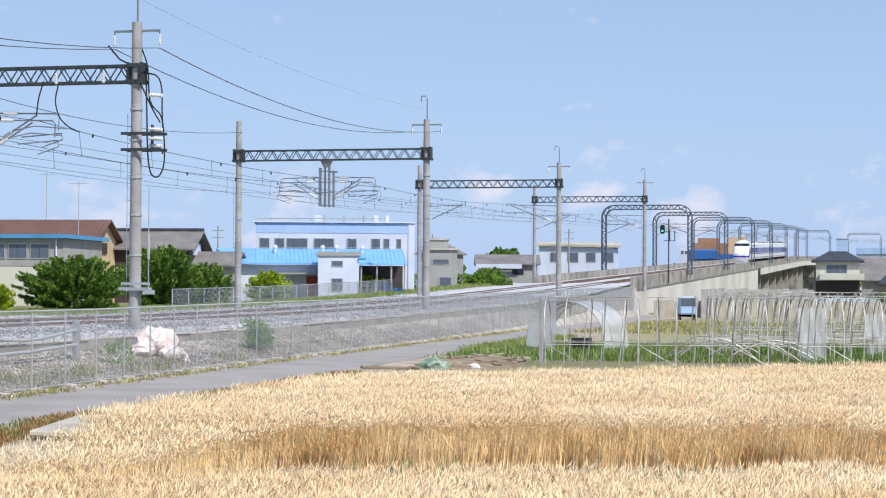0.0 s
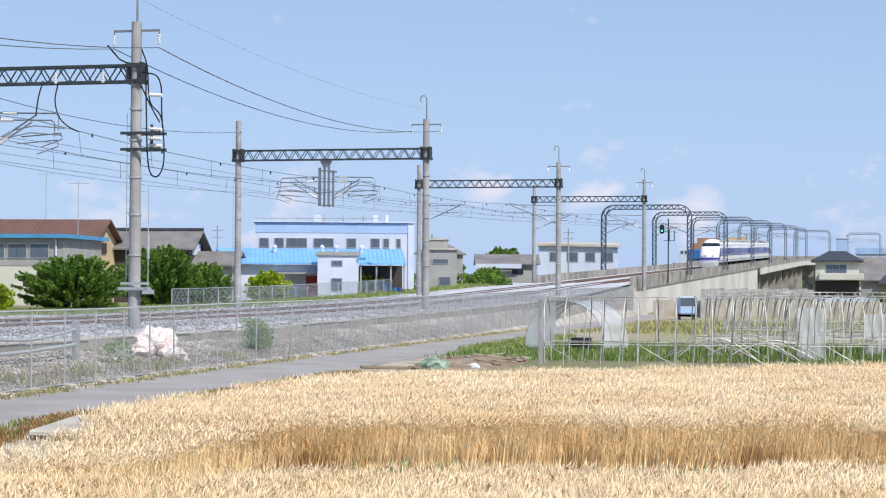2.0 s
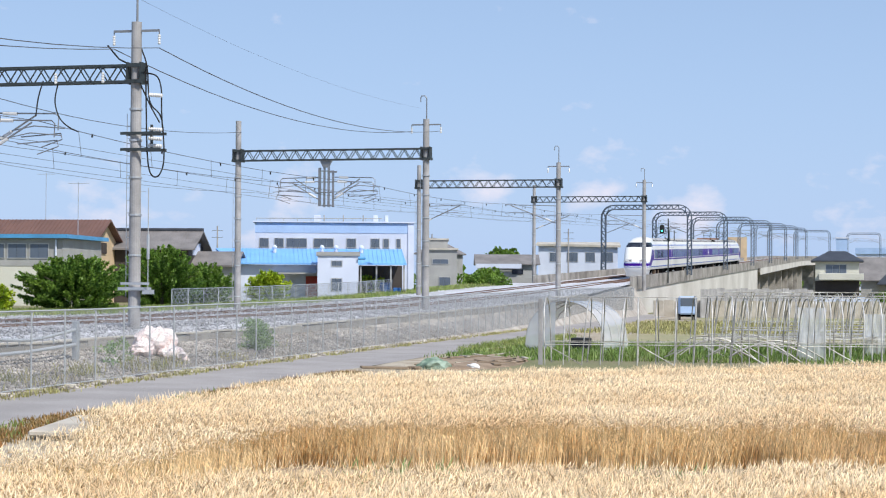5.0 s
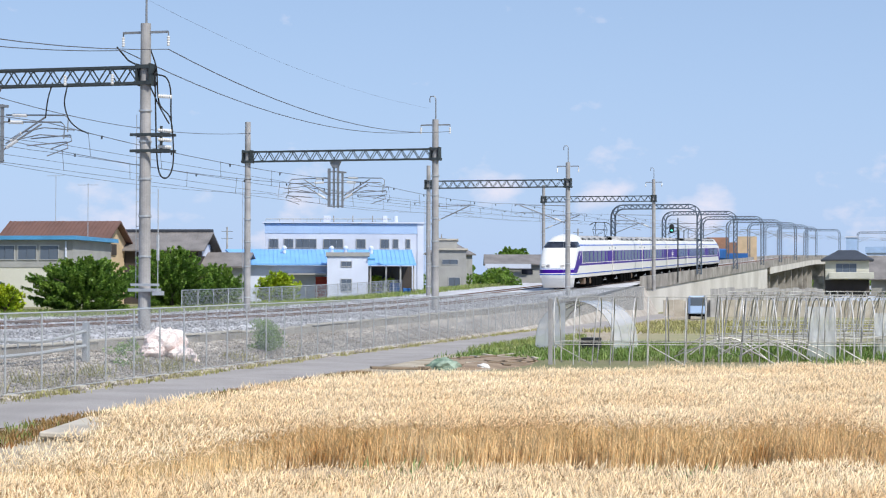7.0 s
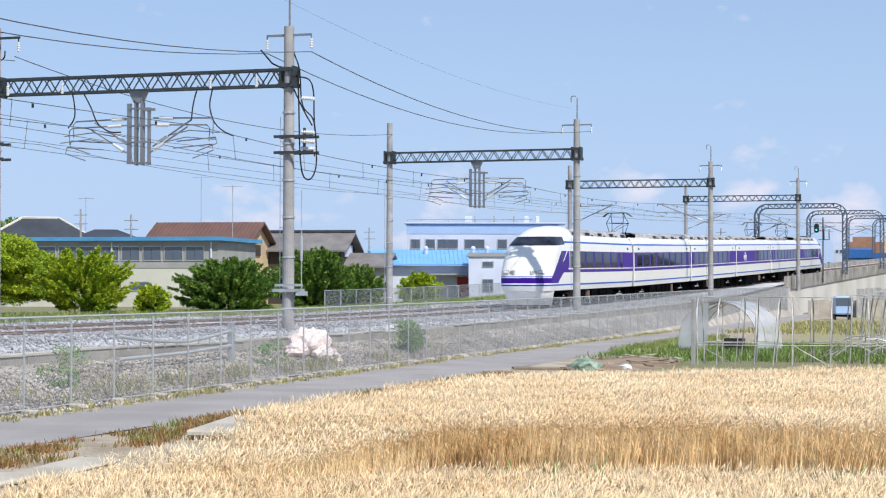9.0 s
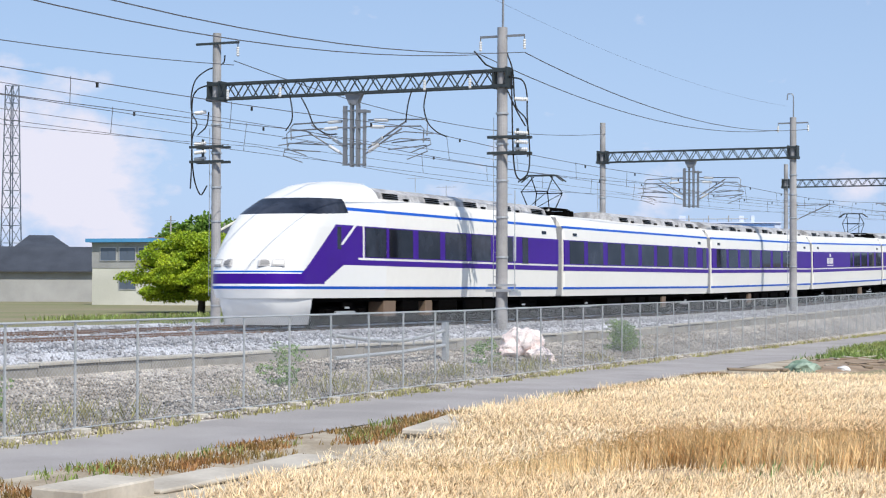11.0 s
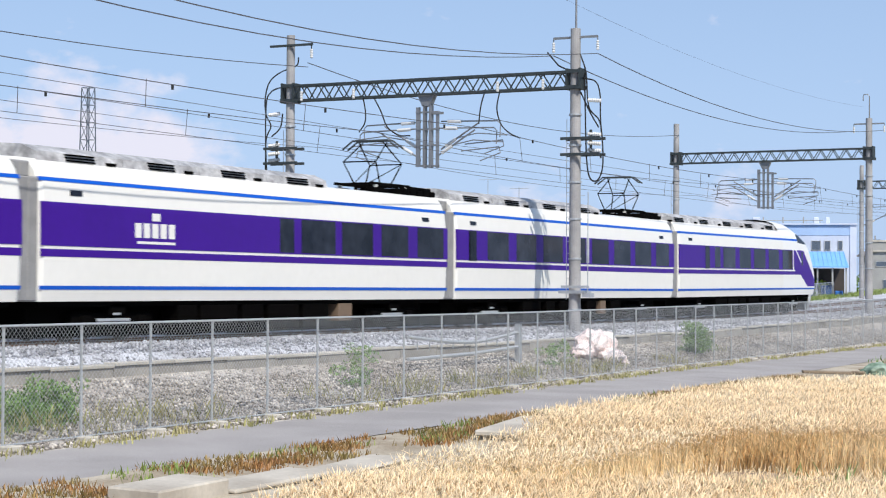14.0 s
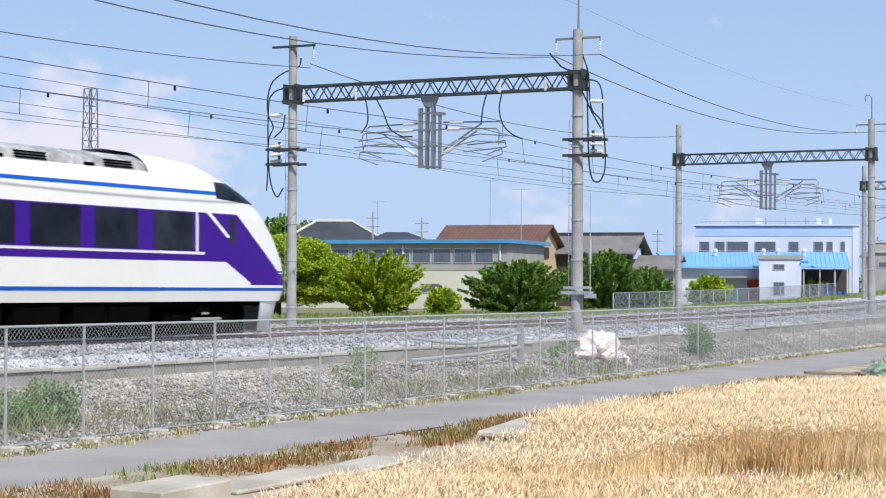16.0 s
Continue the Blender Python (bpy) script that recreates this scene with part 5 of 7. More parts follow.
M_FRAME = mat("aluminium_frame", (0.55, 0.55, 0.54), 0.4, 0.5, bump=0.0)
M_RED = mat("red_shutter", (0.45, 0.05, 0.03), 0.6, scale=2, bump=0.0)
M_SIGN_BLUE = mat("machine_blue", (0.03, 0.14, 0.42), 0.5, scale=2, bump=0.0)
M_BRICKY = mat("reddish_brick", (0.36, 0.20, 0.13), 0.85, scale=1, fine=6, bump=0.1)


def win(parent, x0, x1, z0, z1, y=0.0, panes=2):
    """A framed window set 6 cm into the wall face at y."""
    f = 0.05
    fr = part("window", B((x0, x1, y - 0.03, y + 0.05, z0, z0 + f), (x0, x1, y - 0.03, y + 0.05, z1 - f, z1), (x0, x0 + f, y - 0.03, y + 0.05, z0 + f, z1 - f), (x1 - f, x1, y - 0.03, y + 0.05, z0 + f, z1 - f)), M_FRAME, parent)
    w = (x1 - x0 - 2 * f) / panes
    for k in range(panes):
        a = x0 + f + k * w
        part("pane", B((a, a + w - 0.025, y - 0.012 - 0.012 * (k % 2), y + 0.02, z0 + f, z1 - f)), M_PANE, fr)


def gable_roof(bm, x0, x1, y0, y1, ze, zr, over=0.35, t=0.12):
    """A roof whose ridge runs along x."""
    ym = (y0 + y1) / 2
    for s, ya in ((-1, y0 - over), (1, y1 + over)):
        zo = ze - (zr - ze) * over / (ym - y0)
        pts = [(x0 - over, ya, zo), (x1 + over, ya, zo), (x1 + over, ym, zr), (x0 - over, ym, zr)]
        lo = [bm.verts.new(p) for p in pts]
        hi = [bm.verts.new((p[0], p[1], p[2] + t)) for p in pts]
        bm.faces.new(lo)
        bm.faces.new(hi)
        for i in range(4):
            bm.faces.new((lo[i], lo[(i + 1) % 4], hi[(i + 1) % 4], hi[i]))


def hip_roof(bm, x0, x1, y0, y1, ze, zr, inset, over=0.4, t=0.12):
    x0, x1, y0, y1 = x0 - over, x1 + over, y0 - over, y1 + over
    ym = (y0 + y1) / 2
    for z in (0, t):
        a = [bm.verts.new(p) for p in ((x0, y0, ze + z), (x1, y0, ze + z), (x1, y1, ze + z), (x0, y1, ze + z))]
        r = [bm.verts.new((x0 + inset, ym, zr + z)), bm.verts.new((x1 - inset, ym, zr + z))]
        bm.faces.new((a[0], a[1], r[1], r[0]))
        bm.faces.new((a[1], a[2], r[1]))
        bm.faces.new((a[2], a[3], r[0], r[1]))
        bm.faces.new((a[3], a[0], r[0]))
    box(bm, x0, x1, y0, y1, ze - 0.02, ze + t)


def tile_rows(parent, x0, x1, y0, z0, y1, z1, material, step=0.3):
    """Raised rolls that run down a roof slope."""
    bm = bmesh.new()
    n = int((x1 - x0) / step)
    for k in range(n + 1):
        x = x0 + (x1 - x0) * k / n
        bar(bm, (x, y0, z0), (x, y1, z1), 0.035, seg=5)
    o = part("roof_roll", bm, material, parent)
    o["kind"] = "stuff"


def gable_wall(bm, x0, x1, y0, y1, zb, ze, zr):
    box(bm, x0, x1, y0, y1, zb, ze)
    ym = (y0 + y1) / 2
    v = [bm.verts.new(p) for x in (x0, x1) for p in ((x, y0, ze), (x, y1, ze), (x, ym, zr))]
    bm.faces.new(v[:3])
    bm.faces.new(v[3:])
    bm.faces.new((v[0], v[2], v[5], v[3]))
    bm.faces.new((v[1], v[4], v[5], v[2]))


def build_blue_factory():
    b = thing("factory_building", "two-storey white factory with pale blue upper band and flat roof", "building", pose(-20.2, 87.8, 0, 0, 0, 17.0))
    part("wall", B((-6.25, 6.2, 0, 9, -0.9, 5.57)), M_WALL_WHITE, b)
    part("upper_band", B((-6.28, 6.0, -0.03, 9.03, 5.574, 6.38)), M_WALL_BLUE, b, "pale blue cladding band")
    part("end_pier", B((6.0, 6.5, -0.08, 9.05, -0.9, 6.4)), M_WALL_WHITE, b)
    part("roof", B((-6.45, 6.55, -0.2, 9.2, 6.41, 6.52)), M_WALL_WHITE, b, "flat roof with thin pale edge")
    for x0, x1, n in ((-5.95, -5.15, 2), (-4.75, -3.95, 2), (-3.8, -2.1, 3), (-1.6, 0.05, 3), (1.05, 1.85, 2), (3.0, 3.75, 2), (4.0, 4.5, 1), (5.05, 5.45, 1)):
        win(b, x0, x1, 4.38, 5.16, -0.02, n)
    bm = bmesh.new()
    for y in (0.3,):
        bar(bm, (-6.2, y, 6.75), (3.9, y, 6.78), 0.035, seg=5)
        for k in range(10):
            bar(bm, (-6.2 + k * 1.1, y, 6.5), (-6.2 + k * 1.1, y, 6.76), 0.02, seg=4)
    for x in (-0.75, 0.8, 2.4):
        bar(bm, (x, 0.5, 6.5), (x, 0.5, 7.05), 0.05, seg=6)
    part("roof_pipe", bm, M_WALL_GREY, b)
    for x, w in ((-1.0, 0.6), (3.7, 0.4), (4.6, 0.3)):
        part("roof_unit", B((x - w / 2 - 0.3, x + w / 2 - 0.3, 0.8, 1.6, 6.5, 7.05), bev=0.03), M_WALL_WHITE, b)
    # low wing with a blue roof
    w = thing("workshop_shed", "low workshop with bright blue ribbed metal roof", "building", pose(-18.1, 81.0, 0, 0, 0, 17.0))
    bm = bmesh.new()
    for x0, x1 in ((-9.3, 5.6),):
        v = [bm.verts.new(p) for p in ((x0 + 1.6, -0.6, 3.05), (x1, -0.6, 3.05), (x1 - 0.2, 4.9, 4.25), (x0, 4.9, 4.25), (x0 + 1.6, -0.6, 2.93), (x1, -0.6, 2.93), (x1 - 0.2, 4.9, 4.12), (x0, 4.9, 4.12))]
        for f in ((0, 1, 2, 3), (4, 7, 6, 5), (0, 4, 5, 1), (1, 5, 6, 2), (2, 6, 7, 3), (3, 7, 4, 0)):
            bm.faces.new([v[i] for i in f])
    roof = part("roof", bm, M_ROOF_BLUE, w, "bright blue ribbed metal roof")
    for k in range(40):
        x = -7.6 + k * 0.335
        bm = bmesh.new()
        bar(bm, (x, -0.58, 3.07), (x - 0.25 * (1 if x < 0 else 0.2), 4.85, 4.26), 0.03, seg=4)
        part("roof_rib", bm, M_ROOF_BLUE, roof)
    for x in (-4.6, -0.9, 0.2, 2.2):
        bm = bmesh.new()
        bar(bm, (x, 3.3, 3.9), (x, 3.3, 4.35), 0.14, seg=8)
        bmesh.ops.create_uvsphere(bm, u_segments=10, v_segments=6, radius=0.2, matrix=Matrix.Translation((x, 3.3, 4.32)))
        part("roof_ventilator", bm, M_WALL_WHITE, w, "round white roof ventilator")
    part("wall", B((-8.0, -1.0, 0, 4.6, -0.9, 2.92)), M_WALL_WHITE, w)
    # the bay's inner shade is put into this wall's near-black colour
    part("bay_wall", B((2.0, 5.4, 3.2, 4.6, -0.9, 2.92)), M_WALL_DARK, w, "back wall of the open bay, coloured dark for the shade inside")
    for k, (x, z, l, h) in enumerate(((2.3, -0.9, 0.9, 1.5), (3.3, -0.9, 0.7, 2.1), (2.6, 0.62, 1.6, 0.35))):
        part("store_crate", B((x, x + l, 1.9, 2.7, z, z + h), bev=0.03), (M_WALL_WHITE, M_WALL_GREY, M_SIGN_BLUE)[k], w, "stacked crates under the open bay")
    part("canopy", B((-5.0, -1.3, -1.6, -0.05, 2.2, 2.32)), M_WALL_GREY, w, "weathered grey lean-to canopy")
    part("roller_shutter", B((-2.1, -1.15, -0.06, -0.004, 0.0, 2.05)), M_RED, w, "red metal door")
    win(w, -4.3, -3.2, 0.9, 1.6, -0.02, 2)
    for x in (2.1, 3.3, 4.4, 5.4):
        part("post", B((x - 0.06, x + 0.06, -0.4, -0.28, -0.9, 2.95)), M_WALL_GREY, w)
    part("machine", B((3.6, 4.4, 0.6, 1.6, -0.9, 1.6), (4.6, 5.2, 0.2, 1.0, -0.9, 1.2), bev=0.05), M_SIGN_BLUE, w, "blue machinery under the open shed")
    a = thing("annex_building", "small white two-storey annex with grey parapet", "building", pose(-16.3, 76.4, 0, 0, 0, 16.85))
    part("wall", B((-1.55, 1.45, 0, 4, -0.9, 3.55)), M_WALL_WHITE, a)
    part("roof", B((-1.65, 1.6, -0.12, 4.1, 3.554, 3.85)), M_WALL_GREY, a, "grey parapet roof")
    part("eave", B((1.45, 2.0, -0.2, 3.0, 3.3, 3.42)), M_FASCIA, a, "blue edged eave")
    win(a, -0.55, 0.3, 2.75, 3.2, -0.02, 2)
    win(a, -0.55, 0.3, 0.9, 1.9, -0.02, 2)
    g = thing("grey_house", "plain grey block house beside the railway", "building", pose(-15.6, 106.0, 0, 0, 0, 13.6))
    part("wall", B((-1.3, 1.3, 0, 5, -0.9, 4.6), (-1.5, 0.5, 1, 6, 4.604, 5.5)), M_WALL_GREY, g)
    part("roof", B((-1.5, 1.45, -0.2, 5.2, 4.606, 4.75), (-1.6, 0.6, 0.9, 6.1, 5.504, 5.65)), M_CONC, g)
    win(g, -0.3, 0.8, 1.2, 2.2, -0.02, 2)
    win(g, -0.9, 0.6, 3.3, 3.8, -0.02, 2)


def build_west_houses():
    a = thing("warehouse", "long two-tone workshop with blue roof edge and window strip", "building", pose(-26.4, 50.8, 0, 0, 0, 7.0))
    part("wall", B((-24.0, 0.0, 0.0, 8.0, -0.5, 4.15)), M_WALL_CREAM, a)
    part("siding", B((-24.02, 0.02, -0.03, 8.03, 2.45, 4.16)), M_WALL_GREY, a, "grey siding on the upper storey")
    part("roof", B((-24.3, 0.4, -0.45, 8.4, 4.17, 4.42)), M_FASCIA, a, "flat roof with blue metal edge")
    x = -23.4
    while x < -1.0:
        win(a, x, x + 1.25, 2.9, 3.85, -0.05, 2)
        x += 1.42
    for x in (-22.0, -15.0, -5.8):
        win(a, x, x + 1.3, 1.0, 1.6, -0.02, 2)
    bm = bmesh.new()
    for x in (-7.0, -0.4, -16.0):
        bar(bm, (x, -0.1, -0.5), (x, -0.1, 4.1), 0.06, seg=6)
    part("downpipe", bm, M_WALL_WHITE, a)
    b = thing("house", "two-storey house with brown tiled gable roof and tan walls", "house", pose(-37.0, 71.5, 0, 0, 0, 8.0))
    bm = bmesh.new()
    gable_wall(bm, -3.5, 4.0, -3.2, 3.2, -0.5, 4.5, 6.0)
    part("wall", bm, M_WALL_TAN, b)
    bm = bmesh.new()
    gable_roof(bm, -3.5, 4.0, -3.2, 3.2, 4.5, 6.0, 0.5)
    r = part("roof", bm, M_ROOF_BROWN, b, "brown tiled roof")
    tile_rows(r, -3.9, 4.4, -3.6, 4.44, 0, 6.13, M_ROOF_BROWN)
    part("shutter_box", B((4.004, 4.1, -0.9, 0.3, 3.6, 4.4)), M_WALL_DARK, b)
    part("lower_wall", B((-3.6, 4.1, -3.6, -3.21, -0.5, 2.4)), M_WALL_WHITE, b)
    c = thing("house", "old house with grey tiled roof and dark timber walls", "house", pose(-31.4, 77.7, 0, 0, 0, 9.0))
    bm = bmesh.new()
    gable_wall(bm, -2.9, 3.2, -2.6, 2.6, -0.5, 4.2, 5.35)
    part("wall", bm, M_WALL_DARK, c)
    part("gable_panel", B((3.204, 3.26, -1.4, 1.4, 3.6, 4.5)), M_WALL_WHITE, c, "white plaster gable")
    bm = bmesh.new()
    gable_roof(bm, -2.9, 3.2, -2.6, 2.6, 4.2, 5.35, 0.6)
    r = part("roof", bm, M_ROOF_GREY, c, "grey tiled roof")
    tile_rows(r, -3.4, 3.7, -3.15, 4.05, 0, 5.48, M_ROOF_GREY)
    part("ridge", B((-3.5, 3.8, -0.14, 0.14, 5.45, 5.68), bev=0.04), M_ROOF_SLATE, r)
    part("lean_to", B((3.3, 6.4, -1.5, 2.5, -0.5, 2.9)), M_WALL_GREY, c)
    bm = bmesh.new()
    gable_roof(bm, 3.3, 6.4, -1.5, 2.5, 2.9, 3.8, 0.4)
    part("lower_roof", bm, M_ROOF_GREY, c)
    o = thing("house", "low distant house with pale grey roof and white eaves", "house", pose(-15.79, 135.10, 0, 0, 0, 13.7))
    part("wall", B((-2.89, 3.19, 0.3, 6.0, -0.5, 3.76)), M_WALL_GREY, o)
    bm = bmesh.new()
    gable_roof(bm, -2.89, 3.19, 0.3, 6.0, 3.76, 4.67, 0.4)
    part("roof", bm, M_ROOF_GREY, o, "pale grey sheet roof")
    part("eave_board", B((-3.19, 1.60, -0.35, -0.25, 3.26, 3.74)), M_WALL_WHITE, o, "white eave board")
    part("window", B((0.64, 1.79, 0.22, 0.34, 2.66, 3.16)), M_TGLASS, o)
    part("porch_wall", B((-0.64, 3.83, -3.0, -2.8, -0.5, 2.26)), M_WALL_GREY, o, "low pale block wall")
    d = thing("house", "house with dark glazed hip roof far behind", "house", pose(-57.5, 82.1, 0, 0, 0, 30.5))
    part("wall", B((-4.5, 4.2, 0, 6, -0.5, 4.9)), M_WALL_CREAM, d)
    bm = bmesh.new()
    hip_roof(bm, -4.5, 4.6, 0, 6, 4.9, 7.0, 3.4)
    r = part("roof", bm, M_ROOF_SLATE, d, "dark glazed tile roof")
    for a, b in (((-4.9, -0.4, 5.05), (-1.5, 3.0, 7.15)), ((5.0, -0.4, 5.05), (1.6, 3.0, 7.15)), ((-1.5, 3.0, 7.15), (1.6, 3.0, 7.15))):
        bm = bmesh.new()
        bar(bm, a, b, 0.11, seg=6)
        part("ridge_cap", bm, M_WALL_CREAM, r, "pale mortared ridge tiles")
    tile_rows(r, -4.4, 4.4, -0.3, 5.08, 0.1, 5.33, M_ROOF_SLATE)
    e = thing("house", "low house with dark tiled roof in the distance", "house", pose(-50.0, 80.0, 0, 0, 0, 29.0))
    part("wall", B((-2.2, 2.0, 0, 5, -0.5, 5.2)), M_WALL_CREAM, e)
    bm = bmesh.new()
    hip_roof(bm, -2.2, 2.0, 0, 5, 5.2, 5.9, 1.6)
    part("roof", bm, M_ROOF_SLATE, e, "dark tiled roof")
    f = thing("house", "low dark roofed house and shed beyond the trees", "house", pose(-66.0, 66.0, 0, 0, 0, 34.0))
    part("wall", B((-7, 5, 0, 6, -0.5, 2.6)), M_WALL_GREY, f)
    bm = bmesh.new()
    gable_roof(bm, -7, 5, 0, 6, 2.6, 4.3, 0.5)
    part("roof", bm, M_ROOF_SLATE, f, "dark tiled roof")


def build_far_buildings():
    g = thing("office_building", "long pale two-storey building beyond the ramp", "building", pose(-17.5, 191.3, 0, 0, 0, 9.5))
    part("wall", B((-5.4, 5.2, 0, 7, -1, 6.9)), M_WALL_WHITE, g)
    bm = bmesh.new()
    v = [bm.verts.new(p) for p in ((-5.7, -0.5, 6.9), (5.6, -0.5, 6.7), (5.6, 7.4, 7.3), (-5.7, 7.4, 7.3), (-5.7, -0.5, 7.2), (5.6, -0.5, 7.0), (5.6, 7.4, 7.6), (-5.7, 7.4, 7.6))]
    for f in ((0, 1, 2, 3), (4, 7, 6, 5), (0, 4, 5, 1), (1, 5, 6, 2), (2, 6, 7, 3), (3, 7, 4, 0)):
        bm.faces.new([v[i] for i in f])
    part("roof", bm, M_CONC, g, "flat grey roof")
    for x0, x1 in ((-3.9, -3.0), (-1.6, -0.1), (0.9, 2.2), (3.0, 4.6)):
        win(g, x0, x1, 4.75, 6.05, -0.03, 2)
    h = thing("apartment_block", "brown and tan block far behind the viaduct", "building", pose(-16.8, 376.8, 0, 0, 0, 5.4))
    part("wall", B((-5.2, 3.0, 0, 10, -1, 11.8)), M_BRICKY, h)
    part("tower_wall", B((3.0, 7.4, 1, 10, -1, 13.2)), M_WALL_TAN, h)
    part("side_block", B((-8.2, -5.2, -1, 8, -1, 11.0)), M_WALL_WHITE, h)
    for k in range(3):
        win(h, -7.8 + 0.9 * k, -7.1 + 0.9 * k, 9.2, 10.0, -1.02, 1)
    part("roof_unit", B((-4.0, 1.0, 2, 6, 11.8, 13.0)), M_BRICKY, h)
    w = thing("factory_shed", "shed with deep blue metal roof far behind the viaduct", "building", pose(-16.0, 360.0, 0, 0, 0, 5.4))
    part("wall", B((-5.0, 1.2, 0, 8, -1, 7.6)), M_WALL_GREY, w)
    part("roof", B((-5.2, 1.4, -0.3, 8.3, 7.604, 10.0), bev=0.3), M_SIGN_BLUE, w, "deep blue roof")
    part("side_wing", B((1.2, 6.0, 1, 8, -1, 9.0)), M_SIGN_BLUE, w)
    i = thing("house", "two-storey house with dark tiled hip roof and cream balcony", "house", pose(17.5, 153.5, 0, 0, 0, 1.7))
    part("wall", B((-2.3, 2.4, 0, 6, -1.3, 4.3)), M_WALL_CREAM, i)
    part("ground_floor", B((-2.32, 2.42, -0.02, 3, -1.3, 2.2)), M_WALL_DARK, i)
    bm = bmesh.new()
    hip_roof(bm, -2.3, 2.4, 0, 6, 4.3, 5.4, 1.9, 0.5)
    part("roof", bm, M_ROOF_SLATE, i, "dark tiled hip roof")
    win(i, -1.2, 1.1, 3.0, 4.0, -0.02, 3)
    part("balcony", B((-1.9, 2.9, -1.1, -0.02, 2.3, 3.0), bev=0.02), M_WALL_CREAM, i, "cream balcony parapet")
    j = thing("house", "long low house with grey tiled roof", "house", pose(23.5, 166.0, 0, 0, 0, 0))
    part("wall", B((-3.6, 9, 0, 6, -1.3, 2.6)), M_WALL_GREY, j)
    bm = bmesh.new()
    gable_roof(bm, -3.6, 9, 0, 6, 2.6, 4.9, 0.5)
    part("roof", bm, M_ROOF_GREY, j, "grey tiled roof")
    bm = bmesh.new()
    hip_roof(bm, -1.4, 1.4, -2.0, 0.5, 1.8, 2.9, 1.0)
    part("porch_roof", bm, M_ROOF_SLATE, j)
    k = thing("water_tower_building", "slim blue grey tower on a far roof", "building", pose(8.8, 490, 0, 0, 0, 1.6))
    part("wall", B((-1.6, 1.6, 0, 4, -1, 15.8)), M_WALL_BLUE, k)
    part("roof", B((-1.8, 1.8, -0.2, 4.2, 15.8, 16.3)), M_WALL_WHITE, k)
    m = thing("factory_building", "long low blue grey factory in the distance", "building", pose(20.0, 640, 0, 0, 0, 0))
    part("wall", B((-10, 40, 0, 20, -1, 14.2)), M_WALL_WHITE, m)
    part("roof", B((-10.5, 40.5, -0.5, 20.5, 14.2, 16.4)), M_WALL_BLUE, m)
    rng = random.Random(9)
    for q in range(16):
        az = radians(14 + q * 1.9 + rng.uniform(-0.6, 0.6))
        dist = rng.uniform(210, 330)
        x, y = 23.8 - dist * math.sin(az), -56 + dist * math.cos(az)
        w, hgt = rng.uniform(4, 8), rng.uniform(4.2, 6.0)
        o = thing("house", "distant low house with tiled roof", "house", pose(x, y, 0, 0, 0, math.degrees(az) + rng.uniform(-20, 20)), "distant houses")
        part("wall", B((-w / 2, w / 2, 0, 6, -1, hgt)), rng.choice((M_WALL_WHITE, M_WALL_CREAM, M_WALL_GREY)), o)
        bm = bmesh.new()
        hip_roof(bm, -w / 2, w / 2, 0, 6, hgt, hgt + 1.5, 1.8)
        part("roof", bm, rng.choice((M_ROOF_SLATE, M_ROOF_GREY, M_ROOF_BROWN)), o)


def utility_pole(x, y, top, arms=2, r=0.11):
    p = thing("utility_pole", "slim grey utility pole with crossarms", "pole", pose(x, y, 0), "utility poles")
    bm = bmesh.new()
    bar(bm, (0, 0, -0.8), (0, 0, top), r, r * 0.7, 8)
    part("pole", bm, M_POLE, p)
    for k in range(arms):
        part("crossarm", B((-0.6, 0.6, -0.03, 0.03, top - 0.5 - 0.7 * k, top - 0.45 - 0.7 * k)), M_ARM, p)


def aerial(x, y, base, top):
    p = thing("tv_aerial", "thin rooftop television aerial", "aerial", pose(x, y, 0), "television aerials")
    bm = bmesh.new()
    bar(bm, (0, 0, base), (0, 0, top), 0.025, seg=5)
    part("mast", bm, M_GALV, p)
    bm = bmesh.new()
    bar(bm, (-0.7, 0, top - 0.1), (0.7, 0.1, top - 0.1), 0.018, seg=4)
    for k in range(6):
        bar(bm, (-0.6 + 0.24 * k, -0.25, top - 0.1), (-0.6 + 0.24 * k, 0.3, top - 0.1), 0.01, seg=4)
    part("antenna", bm, M_GALV, p)


